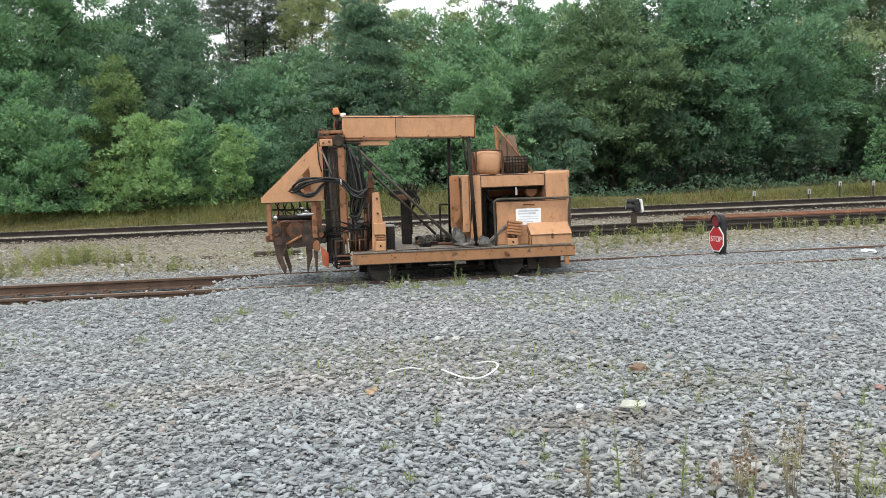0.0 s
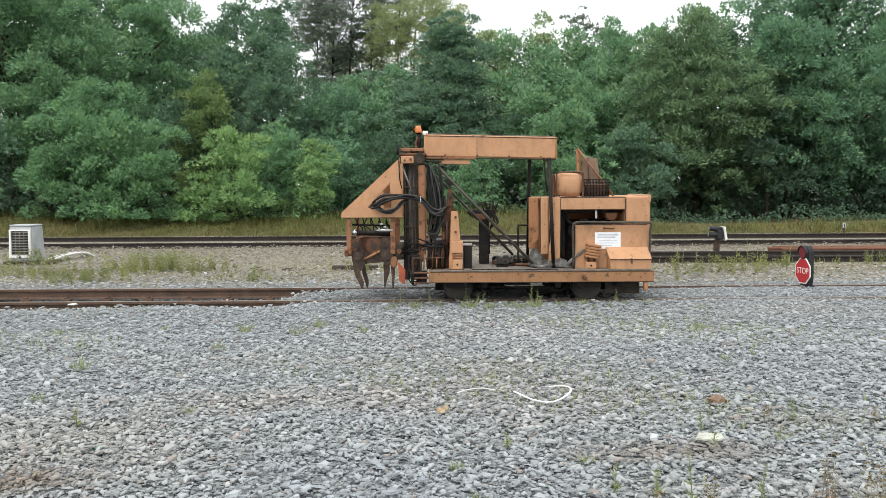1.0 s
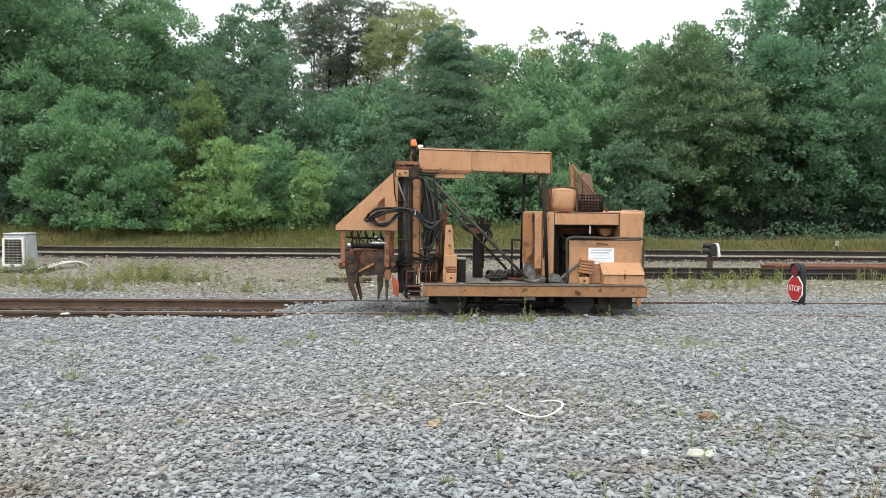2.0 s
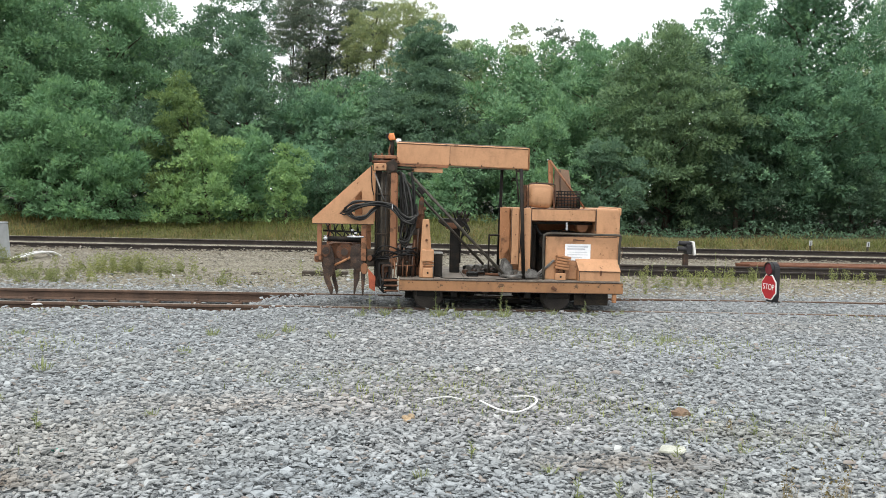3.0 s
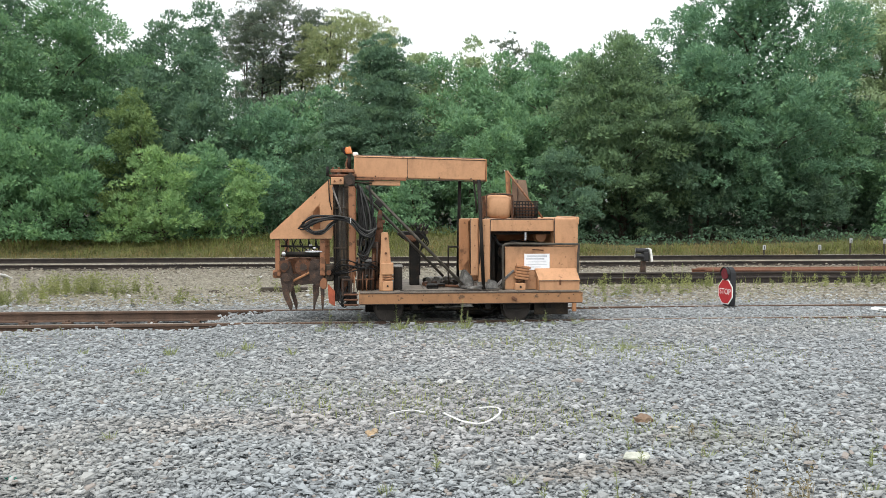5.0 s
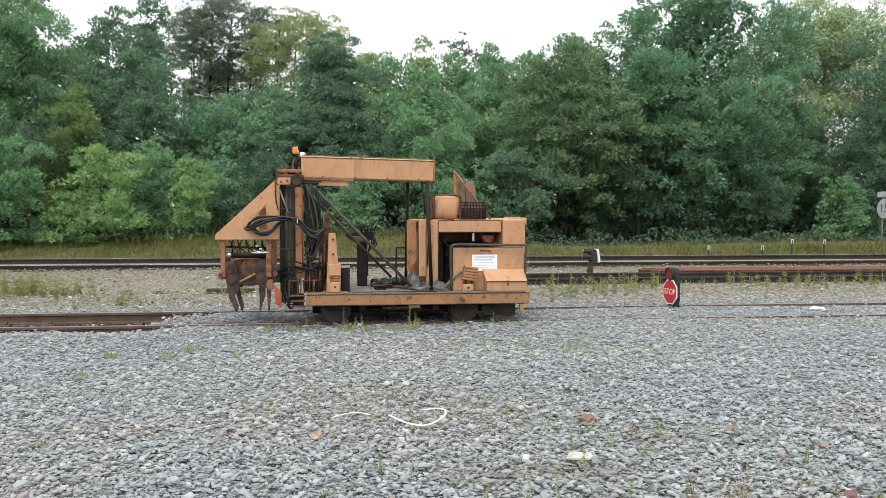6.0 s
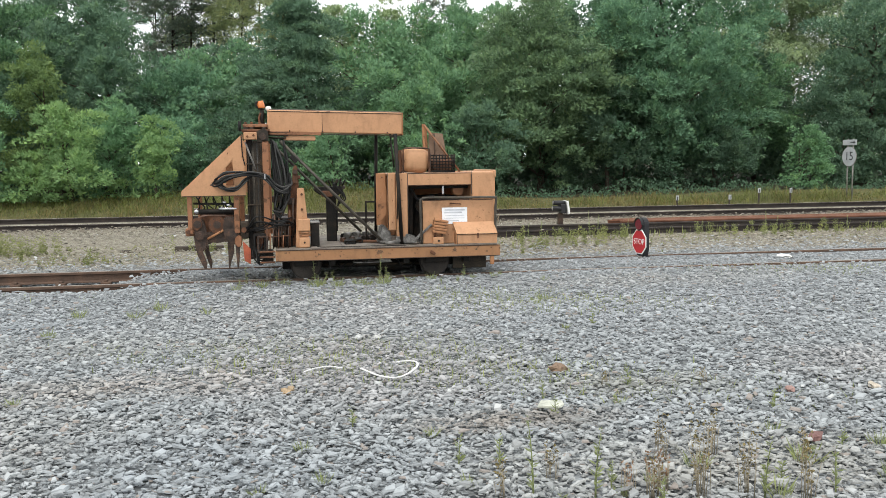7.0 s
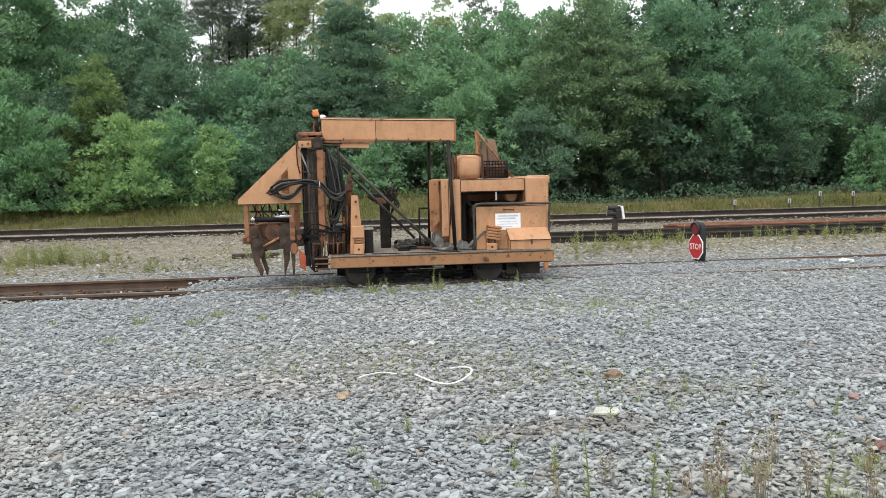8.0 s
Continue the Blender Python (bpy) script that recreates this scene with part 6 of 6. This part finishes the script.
sp("arrow", prism([(P.x + 0.05, 2.065), (P.x + 0.05, 2.085), (P.x + 0.2, 2.085), (P.x + 0.2, 2.125), (P.x + 0.29, 2.075), (P.x + 0.2, 2.025), (P.x + 0.2, 2.065)], P.y - 0.026, P.y - 0.022, 0), M_BLACK, "", plate)

# old timber lying by the track, a cable and small finds on the stone
solo("old_timber", box(-2.1, -1.2, 17.85, 18.05, -0.07, 0.03, 0.015), M_WOODOLD, (-1.65, 17.95, -0.07), "dark old timber lying on the ballast", "timber")
solo("old_timber", box(-3.08, -2.88, 17.8, 17.92, -0.07, -0.01, 0.025), M_WOODOLD, (-2.98, 17.86, -0.07), "short piece of dark rotten timber", "timber")


def strip(points, w, name, label):
    bm = bmesh.new()
    line = arc([(x, y, 0.062) for x, y in points], 6)
    pairs = []
    for i, p in enumerate(line):
        d = (line[min(i + 1, len(line) - 1)] - line[max(i - 1, 0)]).normalized()
        s = Vector((-d.y, d.x, 0)) * w
        lift = 0.003 * math.sin(i * 0.25)
        pairs.append([bm.verts.new(p + s * k + Vector((0, 0, lift + h))) for k, h in ((-1, 0), (1, 0), (1, 0.006), (-1, 0.006))])
    for a, b in zip(pairs, pairs[1:]):
        for k in range(4):
            bm.faces.new((a[k], a[(k + 1) % 4], b[(k + 1) % 4], b[k]))
    bmesh.ops.recalc_face_normals(bm, faces=bm.faces[:])
    solo(name, bm, M_WHITE, (points[0][0], points[0][1], 0.02), label, "plastic strip")


strip([(0.55, 6.67), (0.60, 6.53), (0.66, 6.41), (0.76, 6.34), (0.85, 6.40), (0.95, 6.59), (0.98, 6.74), (0.96, 6.84), (0.89, 6.85), (0.82, 6.79)], 0.007, "plastic_strip", "white plastic strip curled on the stone")
strip([(0.13, 6.63), (0.22, 6.73), (0.33, 6.78), (0.42, 6.72)], 0.004, "plastic_strip", "short thin white strip on the stone")


def lump(name, x, y, size, colour, label, seed):
    r = random.Random(seed)
    bm = bmesh.new()
    bmesh.ops.create_icosphere(bm, subdivisions=2, radius=1)
    for v in bm.verts:
        n = noise.noise(v.co * 1.4 + Vector((seed, 0, 0))) * 0.45 + noise.noise(v.co * 3.7 + Vector((0, seed, 0))) * 0.3
        v.co = Vector((v.co.x * size[0], v.co.y * size[1], v.co.z * size[2])) * (1 + n)
    bm.transform(Matrix.Translation((x, y, 0.02 + size[2] * 0.5)) @ Matrix.Rotation(r.uniform(0, 3), 4, "Z"))
    m = mat(label.split(" ")[0] + "_lump", colour, scale=14, bump=0.5)
    solo(name, bm, m, (x, y, 0.02), label, "stone")


lump("stone", 1.99, 6.47, (0.085, 0.055, 0.036), (0.20, 0.135, 0.09), "brown broken clod lying on the gravel", 3)
lump("stone", 0.01, 6.23, (0.05, 0.035, 0.02), (0.37, 0.27, 0.165), "ochre flat stone lying on the gravel", 5)
lump("stone", 0.04, 6.3, (0.03, 0.025, 0.02), (0.38, 0.29, 0.19), "ochre small stone lying on the gravel", 6)
lump("stone", 2.89, 4.59, (0.075, 0.035, 0.022), (0.17, 0.09, 0.08), "maroon brick fragment lying on the gravel", 8)
lump("stone", 3.33, 5.59, (0.045, 0.03, 0.02), (0.30, 0.19, 0.165), "reddish brick chip lying on the gravel", 9)
lump("stone", 3.92, 5.54, (0.09, 0.03, 0.02), (0.48, 0.42, 0.34), "beige wood chip lying on the gravel", 11)
lump("stone", 2.15, 6.27, (0.013, 0.045, 0.008), (0.42, 0.38, 0.31), "straw-coloured splinter lying on the gravel", 12)
lump("stone", 0.64, 8.04, (0.04, 0.03, 0.025), (0.5, 0.51, 0.5), "white pebble lying on the gravel", 13)
lump("stone", 0.80, 7.99, (0.035, 0.03, 0.025), (0.5, 0.5, 0.48), "white pebble lying on the gravel", 14)
lump("stone", -2.05, 5.4, (0.05, 0.02, 0.012), (0.05, 0.24, 0.19), "turquoise scrap of plastic on the gravel", 15)
lump("stone", -4.9, 12.15, (0.08, 0.05, 0.014), (0.7, 0.7, 0.68), "white pale stone beside the rail", 16)
lump("stone", 7.7, 13.2, (0.16, 0.1, 0.03), (0.7, 0.7, 0.68), "white pale patch of stone behind the rail", 17)
slab = prism([(-0.085, -0.05), (-0.02, -0.062), (0.06, -0.055), (0.085, -0.01), (0.075, 0.055), (-0.06, 0.05)], 0, 0.014, 0.004)
slab.transform(Matrix.Rotation(radians(-90), 4, "X"))
slab.transform(Matrix.Translation((1.64, 5.47, 0.058)) @ Matrix.Rotation(radians(-12), 4, "Z") @ Matrix.Rotation(radians(6), 4, "X"))
solo("stone_slab", slab, mat("cream_slab", (0.46, 0.47, 0.40), scale=10), (1.64, 5.47, 0.03), "cream flat stone slab lying on the gravel", "stone")


# ---- weeds ----
def weed(x, y, h, kind, label):
    """A single weed: an upright stem with narrow leaves all along it, or a low tuft."""
    z = float(ground_z(np.array(x), np.array(y))) + 0.015
    ob = thing("weed_plant", (x, y, z), label, "weed", "weeds in the stone")
    ph = RNG.uniform(0, 6.28)
    if kind == "stem":
        lean = RNG.uniform(-0.08, 0.08, 2)
        line = [(x + lean[0] * h * t * t, y + lean[1] * h * t * t, z - 0.02 + h * t) for t in np.linspace(0, 1, 6)]
        part("stem", tube(line, 0.004 + 0.004 * h, 5, None, True, 0.0015), L_WEED, ob)
        n = int(16 + 110 * h)
        t = RNG.uniform(0.08, 1, n)
        a = RNG.uniform(0, 6.28, n)
        out = np.stack([np.cos(a), np.sin(a), RNG.uniform(0.3, 1.1, n)], -1)
        pos = np.stack([lean[0] * h * t * t, lean[1] * h * t * t, h * t], -1)
        size = 0.045 * (1.15 - t * 0.65)
        mat_ = L_WEED
        slim = 0.2
    elif kind == "tuft":
        n = int(26 + 110 * h)
        a = RNG.uniform(0, 6.28, n)
        pos = np.stack([np.cos(a), np.sin(a), 0 * a], -1) * (RNG.uniform(0, 1, n) * 0.5 * h)[:, None]
        out = np.stack([np.cos(a) * 0.5, np.sin(a) * 0.5, RNG.uniform(0.4, 1.4, n)], -1)
        size = h * RNG.uniform(0.5, 1.0, n)
        mat_, slim = L_WEED, 0.07
    else:
        for i in range(11):
            a = i * 2.4 + ph
            g = h * RNG.uniform(0.45, 1.0)
            o = RNG.uniform(0.02, 0.16) * h
            q = RNG.uniform(-0.03, 0.03, 2)
            part("stem", tube([(x + q[0], y + q[1], z - 0.02), (x + q[0] + 0.4 * o * math.cos(a), y + q[1] + 0.4 * o * math.sin(a), z + 0.5 * g), (x + q[0] + o * math.cos(a), y + q[1] + o * math.sin(a), z + g)], 0.0019, 4, None, True, 0.0008), M_DRYSTEM, ob)
        n = int(260 * h)
        t = RNG.uniform(0.3, 1, n)
        a = RNG.uniform(0, 6.28, n)
        pos = np.stack([np.cos(a) * 0.16 * h * t, np.sin(a) * 0.16 * h * t, h * t], -1)
        out = rand_dirs(n) + np.array([0, 0, 0.5])
        size = 0.018 * np.ones(n)
        mat_, slim = (L_REDDRY if kind == "dock" else L_DRY), 0.5
    t_ = out / np.linalg.norm(out, axis=1, keepdims=True)
    s = np.cross(t_, rand_dirs(len(t_)))
    s /= np.linalg.norm(s, axis=1, keepdims=True) + 1e-9
    L = (size * RNG.uniform(0.7, 1.3, len(t_)))[:, None]
    v = np.stack([pos, pos + t_ * L * 0.45 + s * L * slim * 0.5, pos + t_ * L, pos + t_ * L * 0.45 - s * L * slim * 0.5], 1).reshape(-1, 3)
    b = np.arange(len(pos))[:, None] * 4
    lv_ = new("leaves", mesh_np("leaves", v, np.concatenate([b + [0, 1, 2], b + [0, 2, 3]], 1).reshape(-1, 3), mat_))
    lv_.parent = ob
    return ob


M_DRYSTEM = mat("dry_stem", (0.29, 0.25, 0.175), rough=0.9, bump=0)
L_REDDRY = leafy("reddish_seed_heads", (0.25, 0.165, 0.11), 0.4)
STEM, TUFT, DRYS, DOCK = "upright green weed with narrow leaves growing from gravel", "low green grass tuft growing in the gravel", "dry brown weed stalks standing in the gravel", "reddish-brown seeding dock plant in the gravel"
for x, y, h in ((0.89, 4.58, 0.17), (1.10, 4.55, 0.16), (1.15, 4.08, 0.38), (1.43, 4.02, 0.33), (2.19, 3.86, 0.28), (2.34, 5.97, 0.17), (1.66, 5.71, 0.16), (1.64, 5.35, 0.12), (0.40, 5.35, 0.12),
                (-2.36, 5.87, 0.17), (0.37, 12.3, 0.34), (1.23, 12.1, 0.36), (2.37, 12.1, 0.18), (-0.51, 12.0, 0.26), (0.60, 12.2, 0.14), (2.52, 3.82, 0.22), (2.83, 8.14, 0.14), (3.0, 5.2, 0.14), (-0.12, 11.99, 0.2), (1.32, 12.05, 0.2)):
    weed(x, y, h, "stem", STEM)
for x, y, h in ((2.24, 3.83, 0.12), (3.18, 4.43, 0.10), (2.75, 4.79, 0.08), (2.12, 5.56, 0.07), (0.88, 4.27, 0.07), (-2.10, 9.84, 0.12), (-1.52, 9.70, 0.13), (-1.31, 10.08, 0.13), (-0.80, 9.73, 0.1),
                (-2.14, 8.76, 0.10), (0.39, 11.6, 0.14), (0.65, 11.55, 0.15), (1.22, 11.55, 0.14), (0.82, 5.07, 0.08), (0.10, 4.93, 0.08), (0.19, 4.43, 0.08), (-0.12, 4.34, 0.07), (-3.07, 7.76, 0.14),
                (-2.97, 6.68, 0.09), (-1.73, 6.25, 0.08), (-2.11, 8.70, 0.09), (-3.04, 9.99, 0.09), (-4.05, 9.65, 0.1), (2.85, 9.81, 0.12), (2.7, 9.6, 0.1), (2.54, 8.04, 0.08), (1.6, 11.8, 0.1), (-0.3, 11.7, 0.12), (3.3, 11.4, 0.09), (0.9, 11.7, 0.12), (1.9, 11.9, 0.12)):
    weed(x, y, h, "tuft", TUFT)
for x, y, h in ((1.89, 3.89, 0.45), (2.11, 3.88, 0.34), (1.95, 4.5, 0.25), (2.36, 3.79, 0.24), (1.3, 4.3, 0.18), (2.6, 4.2, 0.2), (2.2, 6.05, 0.1), (2.9, 6.0, 0.1), (1.0, 4.1, 0.18)):
    weed(x, y, h, "dry", DRYS)
for x, y, h in ((1.68, 3.95, 0.22), (1.58, 4.0, 0.17), (1.78, 4.05, 0.18)):
    weed(x, y, h, "dock", DOCK)

# grass and flowers between the tracks, thicker in drifts
ca = np.array([(-5.9, 17.6), (-5.2, 17.8), (-4.6, 17.5), (-7.3, 17.0), (-6.0, 15.6), (5.4, 17.0), (4.6, 17.0), (6.0, 18.2), (6.5, 17.6), (4.2, 16.0), (10.3, 18.6), (11.1, 18.5), (12.3, 18.4), (13.7, 18.3), (8.9, 18.2), (7.0, 18.4), (4.8, 18.3), (-1.5, 17.6), (-8.4, 19.4), (3.6, 17.2), (15.5, 18.2), (-3.2, 15.6), (9.6, 17.8), (14.6, 18.6)])
plants = ca[np.concatenate([RNG.integers(0, len(ca), 250), RNG.integers(0, 5, 100)])] + RNG.normal(0, 0.42, (350, 2)) * np.array([1.0, 0.8])
tall = RNG.uniform(0.08, 0.42, 350) * np.where((plants[:, 1] < 16.5) | (plants[:, 0] > 3), 0.65, 1.0)
k = np.repeat(np.arange(350), (40 + 110 * tall).astype(int))
t = RNG.uniform(0.05, 1, len(k))
a = RNG.uniform(0, 6.28, len(k))
rr = tall[k] * (0.10 + 0.30 * t * (1.2 - t)) * RNG.uniform(0.2, 1.3, len(k))
fx, fy = plants[k, 0] + rr * np.cos(a), plants[k, 1] + rr * np.sin(a)
fp = np.stack([fx, fy, ground_z(fx, fy) + tall[k] * t], 1)
feather = new("weeds", leaf_mesh("weeds", fp, rand_dirs(len(k)) + np.array([0, -0.3, 0.5]), 0.045 + 0.03 * tall[k], L_SIDING, 0.22))
tagged(feather, "feathery yellow-green weeds between the tracks", "weeds", kind="stuff")
wx, wy = RNG.uniform(-13, 17, 9000), RNG.uniform(14.6, 19.0, 9000)
keep = (np.sin(wx * 1.3 + 2 * np.sin(wy)) + np.sin(wy * 2.1 + wx * 0.4) > 0.1) & ~((wx > 7) & (wy < 16.5))
blades("grass", wx[keep], wy[keep], RNG.uniform(0.02, 0.08, keep.sum()), L_SIDING, "thin dry grass creeping over the ballast", 0.9, 0.01)
wx, wy = RNG.uniform(2.8, 17, 380), 18.6 + RNG.normal(0, 0.25, 380)
blades("grass", wx, wy, RNG.uniform(0.05, 0.24, 380), L_SIDING, "tall weeds growing along the siding rail", 0.5, 0.008)
for x, y, h in ((6.35, 18.6, 0.55), (6.5, 18.5, 0.45), (10.4, 18.6, 0.5), (10.6, 18.5, 0.4), (5.2, 18.3, 0.4), (4.9, 18.2, 0.35), (12.3, 18.5, 0.35), (13.8, 18.5, 0.4), (-5.7, 17.7, 0.4), (-5.2, 17.6, 0.42), (-6.1, 17.8, 0.35), (-4.6, 17.7, 0.3), (7.2, 18.6, 0.35), (8.9, 18.6, 0.3)):
    weed(x, y, h, "stem", "tall green weed growing beside the siding")
for x in (4.75, 4.9, 5.05):
    weed(x, 21.6, 0.42, "dock", "dark reddish dock standing between the tracks")

# low plants crowding the stone close by
for i in range(13):
    x, y = 1.0 + 2.4 * RNG.uniform(), 3.75 + 0.75 * RNG.uniform() ** 1.5
    weed(x, y, RNG.uniform(0.05, 0.14), "tuft" if i % 3 else "stem", TUFT if i % 3 else STEM)
for i in range(3):
    weed(1.2 + 1.6 * RNG.uniform(), 3.85 + 0.7 * RNG.uniform(), RNG.uniform(0.15, 0.3), "dry", DRYS)
for i in range(16):
    x, y = RNG.uniform(-0.7, 2.9), RNG.uniform(11.5, 12.25)
    weed(x, y, RNG.uniform(0.06, 0.16), "tuft" if i % 2 else "stem", TUFT if i % 2 else STEM)
